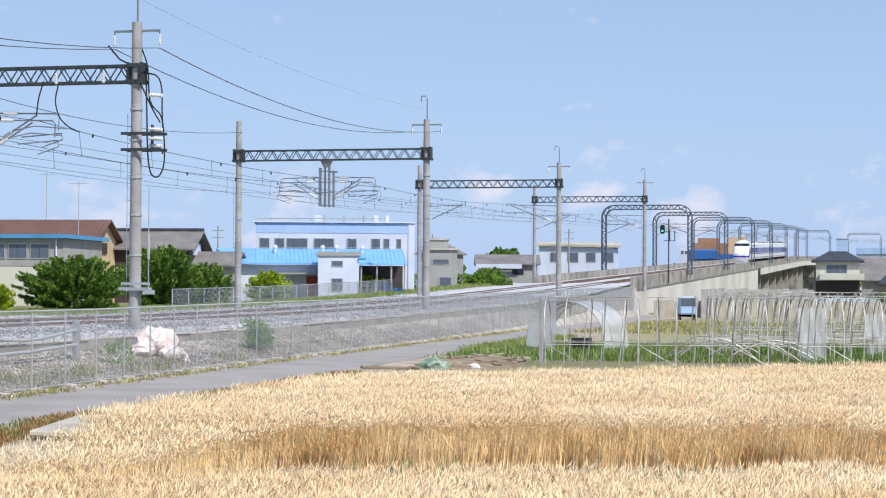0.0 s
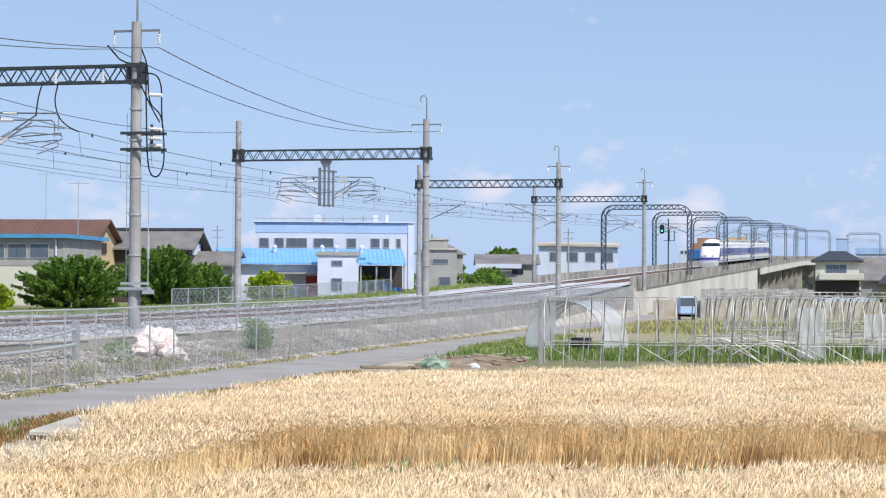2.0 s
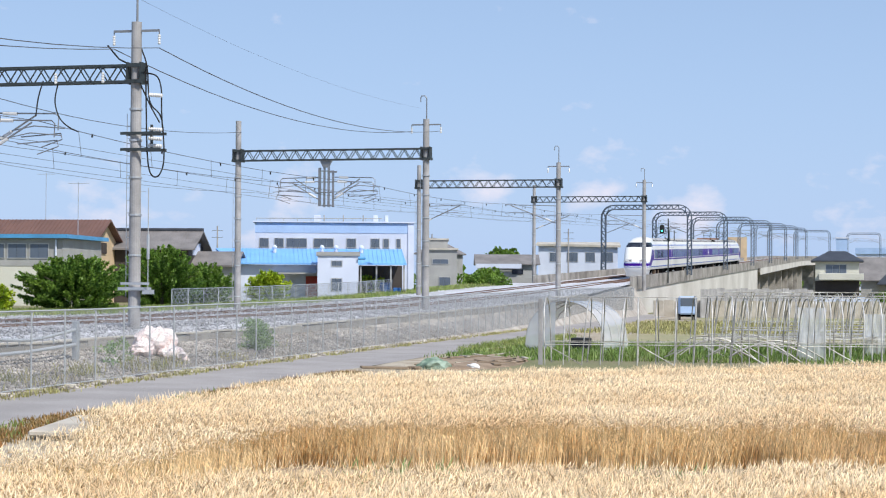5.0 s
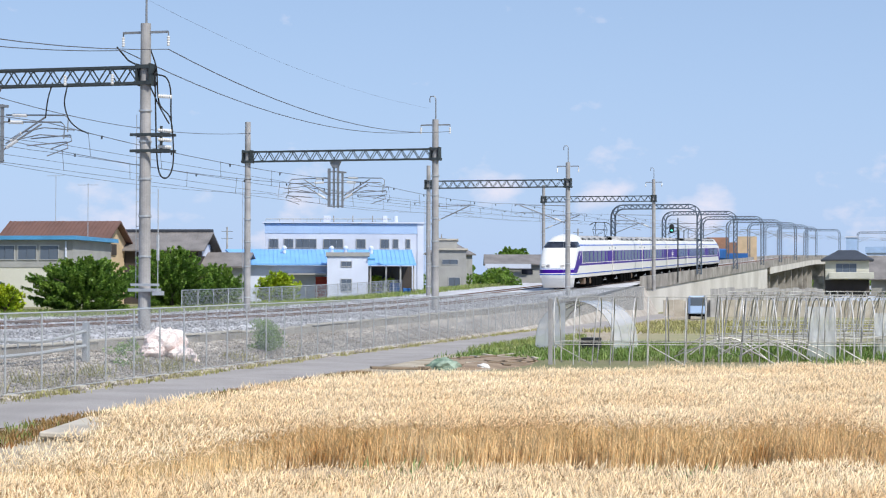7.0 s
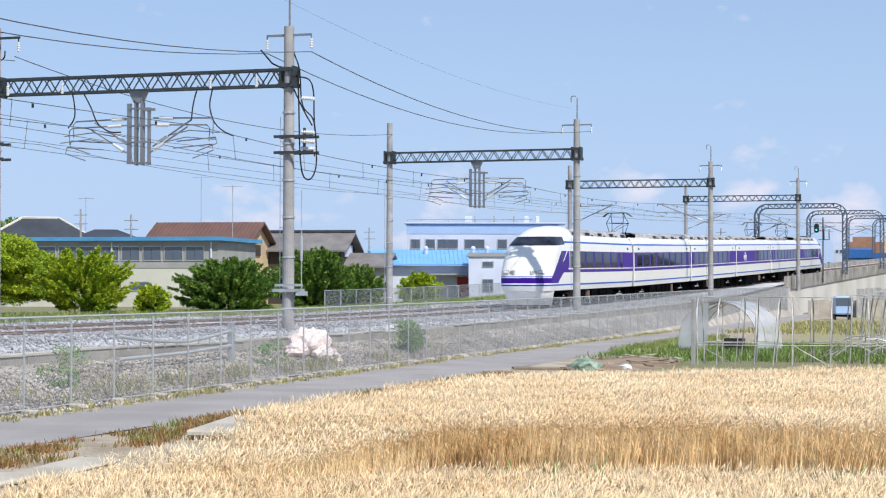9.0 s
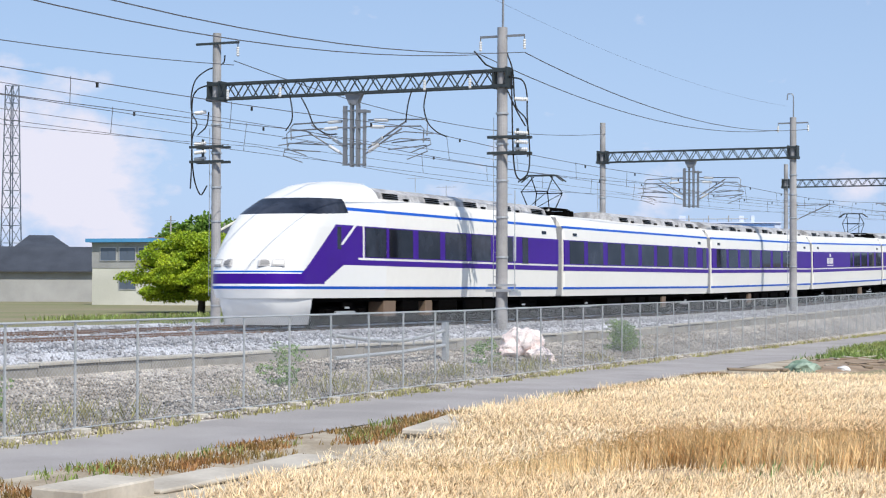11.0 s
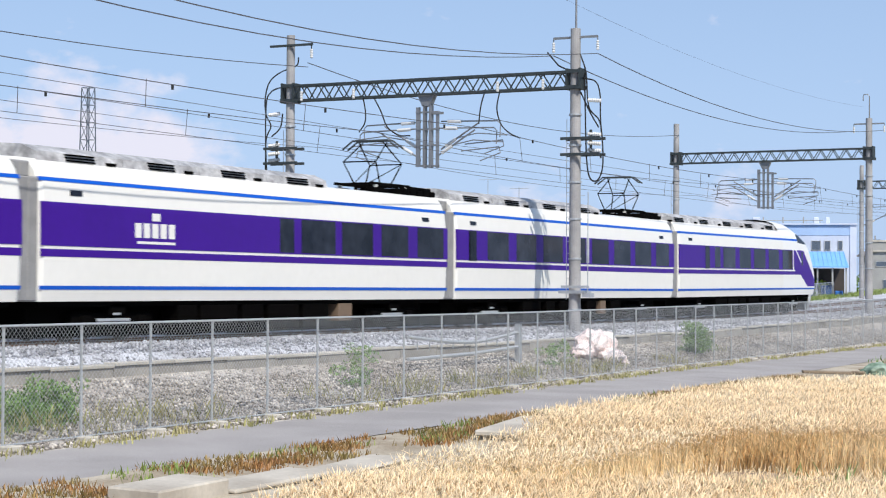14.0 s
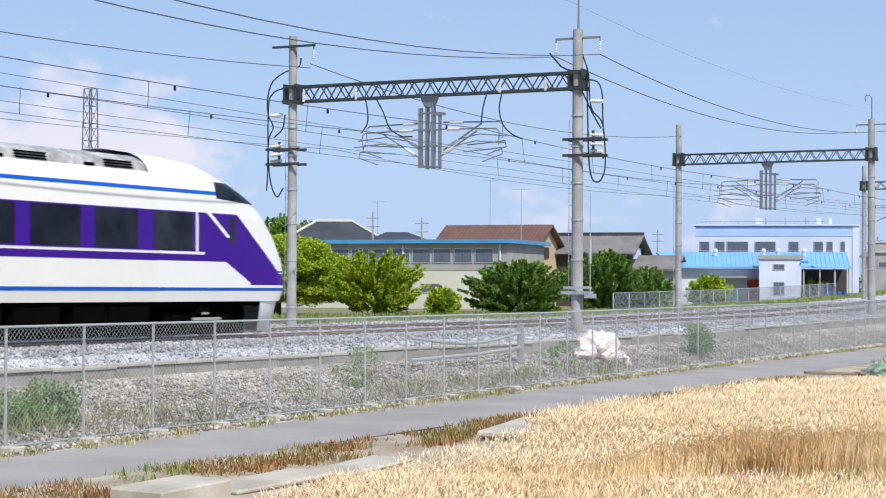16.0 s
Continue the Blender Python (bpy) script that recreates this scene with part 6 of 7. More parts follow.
def build_poles():
    for x, y, top in ((-49.6, 74.9, 7.4), (-46.1, 76.7, 7.0), (-43.4, 123.3, 7.4), (-62, 84, 6.8), (-13.5, 160, 8.2), (-30, 160, 7.6), (-78, 100, 8.2)):
        utility_pole(x, y, top)
    for x, y, b, t in ((-28.0, 56.5, 4.4, 8.0), (-33.0, 78, 5.4, 8.6), (-37.5, 71.5, 6.0, 9.6), (-52, 80, 5.8, 8.6)):
        aerial(x, y, b, t)
    t = thing("transmission_tower", "tall steel lattice pylon in the distance", "pylon", pose(-238.6, 281.6, 0))
    bm = bmesh.new()
    w = lambda z: 1.75 - 0.75 * z / 48
    lev = frange(-1, 46, 4)
    for a, b in zip(lev, lev[1:]):
        ca = [Vector((sx * w(a), sy * w(a), a)) for sx, sy in ((-1, -1), (1, -1), (1, 1), (-1, 1))]
        cb = [Vector((sx * w(b), sy * w(b), b)) for sx, sy in ((-1, -1), (1, -1), (1, 1), (-1, 1))]
        for i in range(4):
            bar(bm, ca[i], cb[i], 0.13, seg=4)
            bar(bm, ca[i], cb[(i + 1) % 4], 0.07, seg=4)
            bar(bm, cb[i], cb[(i + 1) % 4], 0.07, seg=4)
    part("lattice", bm, M_PORTAL, t)
    s = thing("railway_signal", "black railway signal head with green light on a post", "signal", pose(-0.61, 150.0, rail_z(150)))
    bm = bmesh.new()
    bar(bm, (0, 0, -0.6), (0, 0, 6.5), 0.07, seg=8)
    part("post", bm, M_STEEL, s)
    part("signal_head", B((-0.95, -0.42, -0.2, 0.1, 4.83, 5.85), bev=0.15), M_CABLE, s, "black oval signal head")
    lamp = mat("signal_green", (0.05, 0.6, 0.4), 0.3, bump=0.0)
    lamp.node_tree.nodes["Principled BSDF"].inputs["Emission Color"].default_value = (0.1, 1.0, 0.7, 1)
    lamp.node_tree.nodes["Principled BSDF"].inputs["Emission Strength"].default_value = 1.5
    bm = bmesh.new()
    bar(bm, (-0.68, -0.26, 5.15), (-0.68, -0.2, 5.15), 0.1, seg=12)
    part("green_lamp", bm, lamp, s, "lit green signal lamp")
    part("signal_cage", B((0.1, 0.14, -0.3, 0.3, 4.1, 5.2), (0.64, 0.68, -0.3, 0.3, 4.1, 5.2), (-0.5, 0.7, -0.3, 0.3, 4.05, 4.1), (-0.5, 0.0, -0.05, 0.05, 5.0, 5.06)), M_STEEL, s)


# ---- greenhouses and farm clutter ----
def vinyl():
    m = bpy.data.materials.new("clear_vinyl")
    m.use_nodes = True
    nt = m.node_tree
    b = nt.nodes["Principled BSDF"]
    b.inputs["Base Color"].default_value, b.inputs["Roughness"].default_value = (0.62, 0.66, 0.71, 1), 0.25
    tr = nt.nodes.new("ShaderNodeBsdfTransparent")
    mx = nt.nodes.new("ShaderNodeMixShader")
    nz = nt.nodes.new("ShaderNodeTexNoise")
    nz.inputs["Scale"].default_value = 1.7
    rg = nt.nodes.new("ShaderNodeMapRange")
    rg.inputs["To Min"].default_value, rg.inputs["To Max"].default_value = 0.28, 0.68
    nt.links.new(nz.outputs[0], rg.inputs["Value"])
    nt.links.new(rg.outputs[0], mx.inputs[0])
    nt.links.new(tr.outputs[0], mx.inputs[1])
    nt.links.new(b.outputs[0], mx.inputs[2])
    nt.links.new(mx.outputs[0], nt.nodes["Material Output"].inputs["Surface"])
    return m


M_VINYL = vinyl()
M_PIPE = mat("pale_steel_pipe", (0.56, 0.55, 0.53), 0.5, 0.15, col2=(0.24, 0.225, 0.20), scale=1.4, bump=0.0, spread=0.15, rand=0.35)
M_PLASTIC = mat("black_plastic", (0.03, 0.03, 0.035), 0.5, bump=0.0)
M_PINK = mat("faded_pink_sack", (0.85, 0.68, 0.64), 0.8, col2=(0.88, 0.80, 0.77), scale=2.5, fine=14, bump=0.6, spread=0.08)
M_TARP = mat("green_tarp", (0.085, 0.15, 0.10), 0.7, col2=(0.30, 0.38, 0.30), scale=3, fine=12, bump=0.5)
M_TIMBER = mat("grey_timber", (0.26, 0.20, 0.14), 0.9, scale=3, fine=20, bump=0.4)
M_PLOT = mat("tan_plot", (0.34, 0.29, 0.18), 0.95, col2=(0.22, 0.24, 0.10), scale=0.15, fine=5, bump=0.5, spread=0.2)
M_DUST = mat("pale_dust", (0.52, 0.47, 0.39), 0.95, col2=(0.40, 0.34, 0.26), scale=1.2, fine=10, bump=0.5)
M_SHEET = mat("white_sheet", (0.78, 0.77, 0.75), 0.6, scale=2, fine=8, bump=0.3)


def hoop_pts(w, h, n=14):
    """A pipe hoop over the width w along +y, with upright legs and a rounded crown."""
    pts = [Vector((0, 0, -0.1)), Vector((0, 0.02, h * 0.35)), Vector((0, 0.06, h * 0.6))]
    for k in range(1, n):
        a = math.pi * (1 - k / n)
        pts.append(Vector((0, w / 2 + (w / 2 - 0.06) * math.cos(a), h * 0.6 + h * 0.4 * math.sin(a))))
    return pts + [Vector((0, w - 0.06, h * 0.6)), Vector((0, w - 0.02, h * 0.35)), Vector((0, w, -0.1))]


def hoop_house(x, y, yaw, count, step, w, h, label, lean=0.0, skip=()):
    g = thing("greenhouse_frame", label, "greenhouse frame", pose(x, y, -1.33, 0, 0, yaw), "greenhouse frames")
    bm = bmesh.new()
    tube(bm, hoop_pts(w, h), 0.022, 5)
    me = mesh_of(bm, "hoop", M_PIPE)
    rng = random.Random(int(x * 10))
    for k in range(count):
        if k in skip:
            continue
        share("hoop", me, g, pose(k * step, 0, 0, 0, lean + rng.uniform(-4, 4), rng.uniform(-3, 3)))
    L = (count - 1) * step
    for yy, zz in ((w / 2, h + 0.02), (-0.03, 0.76), (-0.03, 0.68), (w, 0.72)):
        bm = bmesh.new()
        bar(bm, (0, yy, zz), (L, yy, zz), 0.013, seg=5)
        part("purlin", bm, M_PIPE, g)
    for k in range(0, count - 4, 5):
        bm = bmesh.new()
        bar(bm, (k * step, -0.02, 0.7), ((k + 2) * step, -0.02, 0.0), 0.016, seg=5)
        part("brace", bm, M_PIPE, g)
    return g


def build_farm():
    yaw = 8.0
    hoop_house(12.3, 6.0, yaw, 26, 0.62, 2.7, 2.25, "bare pale steel hoops of an uncovered greenhouse", 2)
    hoop_house(16.6, 12.4, yaw, 20, 0.7, 3.0, 2.3, "second row of bare steel greenhouse hoops", 6, (3, 9, 10))
    hoop_house(16.4, 18.6, yaw, 22, 0.7, 3.0, 2.3, "further row of bare steel greenhouse hoops", 8, (6, 7, 15))
    hoop_house(15.8, 32.0, yaw, 22, 0.75, 3.2, 2.4, "distant row of bare steel greenhouse hoops", 8)
    hoop_house(15.0, 50.0, yaw, 22, 0.8, 3.2, 2.4, "distant row of bare steel greenhouse hoops", 8)
    # fallen hoops
    c = thing("fallen_hoops", "collapsed bent steel pipes lying in the greenhouse", "pipes")
    rng = random.Random(3)
    for k in range(9):
        bm = bmesh.new()
        n = 10
        x0, y0 = 16.6 + rng.uniform(-0.8, 1.6), 9.6 + rng.uniform(-0.6, 1.6)
        L, h = rng.uniform(2.2, 3.6), rng.uniform(0.5, 1.0)
        a = math.radians(yaw + rng.uniform(-25, 25))
        tube(bm, [Vector((x0 + math.cos(a) * L * (i / n), y0 + math.sin(a) * L * (i / n), -1.3 + h * math.sin(math.pi * (0.08 + 0.9 * i / n)))) for i in range(n + 1)], 0.022, 5)
        part("bent_pipe", bm, M_PIPE, c)
    # vinyl covered tunnel
    t = thing("vinyl_tunnel", "small greenhouse tunnel under cloudy torn clear vinyl", "greenhouse", pose(8.95, 19.6, -1.33, 0, 0, -14.0))
    bm = bmesh.new()
    W, H, L = 3.5, 2.05, 2.6
    prof = [Vector((0, 0, -0.1)), Vector((0.02, 0, 0.3)), Vector((0.05, 0, 0.6))]
    prof += [Vector((W / 2 - (W / 2 - 0.06) * math.cos(math.pi * k / 14), 0, 0.6 + (H - 0.6) * math.sin(math.pi * k / 14))) for k in range(1, 14)]
    prof += [Vector((W - 0.05, 0, 0.6)), Vector((W - 0.02, 0, 0.3)), Vector((W, 0, -0.1))]
    rows = [[bm.verts.new(p + Vector((0, yy, 0.02 * math.sin(yy * 5)))) for p in prof] for yy in frange(0, L, 0.6)]
    for r, q in zip(rows, rows[1:]):
        for i in range(len(prof) - 1):
            bm.faces.new((r[i], r[i + 1], q[i + 1], q[i]))
    part("vinyl_skin", bm, M_VINYL, t, "cloudy clear vinyl skin", smooth=True)
    bm = bmesh.new()
    v = [bm.verts.new(p) for p in prof[:9]] + [bm.verts.new((1.35, 0, -0.1))]
    bm.faces.new(v)
    part("end_sheet", bm, M_VINYL, t, "half end curtain of vinyl")
    bmh = bmesh.new()
    tube(bmh, [p for p in prof], 0.02, 5)
    me = mesh_of(bmh, "hoop", M_PIPE)
    for yy in frange(0.02, L, 0.86):
        share("hoop", me, t, pose(0, yy, -0.02))
    part("crate", B((1.9, 2.6, 0.3, 0.9, 0, 0.55), bev=0.03), M_PLASTIC, thing("crate", "black plastic crate in the tunnel", "crate", pose(8.95, 19.6, -1.33, 0, 0, -14.0)))
    part("post", B((-0.065, 0.065, -0.065, 0.065, 0, 2.25), bev=0.01), M_POLE, thing("gate_post", "stout grey steel corner post of the frames", "post", pose(12.15, 6.0, -1.36)))
    for x, y, w, h in ((20.4, 11.6, 1.0, 1.9), (22.6, 17.9, 0.8, 1.6)):
        s = thing("hanging_vinyl", "torn sheet of cloudy vinyl hanging from the hoops", "vinyl sheet", pose(x, y, -1.3, 0, 0, 8))
        bm = bmesh.new()
        rows = [[bm.verts.new((w * i / 8, 0.06 * math.sin(i * 1.9 + j), h * j / 6)) for i in range(9)] for j in range(7)]
        for r, q in zip(rows, rows[1:]):
            for i in range(8):
                bm.faces.new((r[i], r[i + 1], q[i + 1], q[i]))
        part("sheet", bm, M_VINYL, s, smooth=True)
    for k, (x, y, L) in enumerate(((17.2, 16.2, 6.0), (19.5, 22.6, 5.0), (16.8, 28.0, 6.0), (18.5, 40.0, 7.0))):
        b = thing("seedling_bench", "low pale steel bench frame inside the greenhouse", "bench", pose(x, y, -1.33, 0, 0, 8), "greenhouse benches")
        part("bench_top", B((0, L, 0, 0.9, 0.72, 0.76)), M_PIPE, b)
        for i in range(4):
            part("leg", B((i * (L - 0.06) / 3, i * (L - 0.06) / 3 + 0.05, 0.02, 0.07, 0, 0.72)), M_PIPE, b)
    strip("bare_plot", lambda y: 6.2 - 0.02 * y, lambda y: 32.0, frange(24, 135, 3.0), -1.325, -1.325, M_PLOT, "bare tan earth plot beyond the frames", "field", lump=0.03)
    # mini truck standing in the field
    k = thing("mini_truck", "small blue farm truck with covered load parked behind the frames", "truck", pose(7.4, 96, -1.33, 0, 0, 12))
    part("cab", B((-0.72, 0.72, 0.0, 1.1, 0.45, 1.95), bev=0.12), M_WALL_BLUE, k)
    part("windscreen", B((-0.6, 0.6, -0.012, 0.05, 1.15, 1.8)), M_PANE, k)
    part("chassis", B((-0.68, 0.68, 0.1, 3.1, 0.3, 0.5)), M_DARK, k)
    part("bed", B((-0.72, 0.72, 1.2, 3.2, 0.62, 0.95), bev=0.03), M_WALL_WHITE, k)
    part("load", B((-0.5, 0.6, 1.4, 2.8, 0.952, 1.9), bev=0.15), M_TARP, k, "green covered load")
    for sx in (-0.62, 0.62):
        for yy in (0.55, 2.5):
            bm = bmesh.new()
            bar(bm, (sx - 0.07, yy, 0.27), (sx + 0.07, yy, 0.27), 0.27, seg=16)
            w = part("wheel", bm, M_PLASTIC, k)
    # pale screens that stand beyond the frames
    for x0, y0, L, a, h, lab in ((2.6, 112, 24, 4, 1.5, "pale corrugated hoarding along the ramp foot"), (9.0, 150, 14, 0, 1.7, "pale sheet fence beside the house")):
        s = thing("sheet_fence", lab, "fence", pose(x0, y0, -1.33, 0, 0, a))
        n = int(L / 0.9)
        for i in range(n):
            part("sheet_panel", B((i * 0.9, i * 0.9 + 0.88, 0, 0.03, 0.0, h + 0.05 * math.sin(i * 2.2))), M_CONC_NEW if lab.startswith("pale c") else M_WALL_WHITE, s)
        for i in range(0, n, 3):
            part("post", B((i * 0.9 - 0.03, i * 0.9 + 0.03, 0.034, 0.09, -0.1, h)), M_PIPE, s)


def lump(name, label, category, m, size, material, seed, rough=0.35, sub=3):
    """A crumpled sack or heap."""
    bm = bmesh.new()
    bmesh.ops.create_icosphere(bm, subdivisions=sub, radius=1.0)
    for v in bm.verts:
        n = noise.noise(v.co * 1.6 + Vector((seed, 0, 0))) * rough + noise.noise(v.co * 4.5 + Vector((0, seed, 0))) * rough * 0.45
        v.co = v.co * (1 + n)
        v.co = Vector((v.co.x * size[0], v.co.y * size[1], max(v.co.z, -0.6) * size[2]))
    o = part(name, bm, material, smooth=False)
    o.matrix_basis = m
    return tagged(o, label, category)


def build_clutter():
    s = thing("bulk_sack", "faded pink crumpled bulk sack behind the fence", "sack", pose(2.1, -3.75, -0.5) @ Matrix.Diagonal((1.22, 1.22, 1.3, 1)))
    for k, (dx, dy, dz, sz) in enumerate(((0, 0.1, 0.08, (0.4, 0.5, 0.33)), (0.1, 0.75, 0.02, (0.3, 0.36, 0.32)), (0.05, -0.55, -0.1, (0.26, 0.36, 0.18)), (0.45, 0.3, -0.22, (0.28, 0.5, 0.2)), (0.5, 0.75, -0.38, (0.2, 0.25, 0.2)))):
        bm = bmesh.new()
        bmesh.ops.create_icosphere(bm, subdivisions=3, radius=1.0)
        for v in bm.verts:
            n = noise.noise(v.co * 2.1 + Vector((k * 3.1, 0, 0))) * 0.3 + noise.noise(v.co * 6 + Vector((0, k, 0))) * 0.14
            v.co = v.co * (1 + n)
            v.co = Vector((v.co.x * sz[0] + dx, v.co.y * sz[1] + dy, v.co.z * sz[2] + dz))
        part("sack_fold", bm, M_PINK, s)
    lump("tarpaulin", "crumpled green and white tarpaulin heap", "tarpaulin", pose(9.75, 0.6, -1.24), (0.5, 0.55, 0.27), M_TARP, 4.0)
    lump("plastic_sheet", "small crumpled white plastic sheet", "plastic sheet", pose(10.75, 1.9, -1.27), (0.2, 0.3, 0.1), M_SHEET, 7.0)
    for k, (x, y, a, L) in enumerate(((8.9, 0.0, 30, 2.6), (9.6, 1.0, 70, 2.2), (9.4, 5.8, 20, 2.4), (9.0, 9.5, 45, 2.0), (9.9, 8.0, 60, 1.8), (8.0, 18.4, 80, 2.6), (10.9, 4.4, 110, 1.6))):
        p = part("timber_plank", B((-L / 2, L / 2, -0.13, 0.13, 0.0, 0.07), bev=0.01), M_TIMBER if k != 5 else M_CONC_NEW)
        p.matrix_basis = pose(x, y, -1.29 + 0.03 * (k % 2), random.uniform(-3, 3), random.uniform(-2, 2), a)
        tagged(p, "weathered grey plank lying on bare earth", "plank", "loose planks")
    for k in range(16):
        L, w = random.uniform(0.5, 1.5), random.uniform(0.06, 0.16)
        p = part("timber_scrap", B((-L / 2, L / 2, -w / 2, w / 2, 0.0, 0.04), bev=0.006), (M_TIMBER, M_CONC_NEW, M_TIMBER, M_DUST)[k % 4])
        p.matrix_basis = pose(random.uniform(8.6, 11.2), random.uniform(1.5, 10.5), -1.26 + random.uniform(0, 0.05), random.uniform(-5, 5), random.uniform(-6, 6), random.uniform(0, 180))
        tagged(p, "scrap of weathered board on the bare earth", "board", "scrap boards")
    lump("earth_mound", "low mound of bare brown earth", "earth", pose(9.9, 6.0, -1.35), (1.5, 6.5, 0.15), M_SOIL, 2.0, 0.25)
    # concrete slabs beside the road
    for x, y, a, w, L, h, z in ((10.08, -26.3, 8.0, 0.72, 2.7, 0.10, -1.21), (10.2, -27.35, 4.0, 0.6, 0.25, 0.13, -1.345), (10.05, -25.2, 4.0, 0.6, 0.3, 0.13, -1.345), (10.48, -37.3, -2, 0.8, 1.4, 0.24, -1.36), (10.62, -35.4, -3, 0.75, 2.2, 0.07, -1.30), (10.6, -33.0, 2, 0.7, 2.4, 0.06, -1.31)):
        o = part("concrete_slab", B((-w / 2, w / 2, -L / 2, L / 2, 0, h), bev=0.025), M_CONC_NEW)
        o.matrix_basis = pose(x, y, z, 1.5, 1.0, a)
        tagged(o, "pale weathered concrete slab over the roadside ditch", "slab", "roadside slabs")
    # pale dusty strip between slabs and wheat
    strip("dust_strip", lambda y: 10.3 + 0.02 * (y + 34), lambda y: 12.4 - 0.12 * (y + 34), frange(-46, -29.5, 0.8), -1.318, -1.313, M_DUST, "pale dry trodden earth beside the wheat", "path", lump=0.02)
    # rail barrier between fence and track
    b = thing("pipe_barrier", "low grey steel pipe barrier with one post", "barrier")
    bm = bmesh.new()
    pts = smooth([Vector((2.2, -15.6, 0.05)), Vector((2.15, -13.6, -0.1)), Vector((2.1, -11.5, -0.16)), Vector((2.1, -9.0, 0.04))])
    tube(bm, pts, 0.045, 8)
    part("upper_pipe", bm, M_FENCE, b)
    bm = bmesh.new()
    tube(bm, [Vector((2.25, -15.7, -0.5)), Vector((2.2, -12.0, -0.46)), Vector((2.1, -9.0, -0.36))], 0.048, 8)
    part("lower_pipe", bm, M_FENCE, b)
    part("post", B((2.0, 2.16, -8.98, -8.82, -0.95, 0.27), bev=0.01), M_GALV, b)
    for k in range(9):
        y = -15.0 + k * 0.66
        bm = bmesh.new()
        bar(bm, (2.13, y, -0.08), (2.13, y, -0.3), 0.02, seg=5)
        part("picket", bm, M_GALV, b)
    # low fence beyond the line
    f = thing("mesh_fence", "low grey mesh fence beyond the tracks", "fence")
    ys = frange(38, 83, 2.4)
    for y in ys:
        z = rail_z(y) - 0.1
        bm = bmesh.new()
        bar(bm, (-14, y, z), (-14, y, z + 1.05), 0.035, seg=6)
        part("post", bm, M_GALV, f)
    bm = bmesh.new()
    for y0, y1 in zip(ys, ys[1:]):
        z0, z1 = rail_z(y0), rail_z(y1)
        for h in (0.05, 0.95):
            bar(bm, (-14, y0, z0 + h), (-14, y1, z1 + h), 0.022, seg=5)
        for k in range(12):
            y = y0 + (y1 - y0) * k / 12
            z = z0 + (z1 - z0) * k / 12
            bar(bm, (-14, y, z + 0.05), (-14, y + 0.45, z + 0.95), 0.008, seg=3)
            bar(bm, (-14, y + 0.45, z + 0.05), (-14, y, z + 0.95), 0.008, seg=3)
    o = part("wire_mesh", bm, M_GALV, f)
    o["kind"] = "stuff"


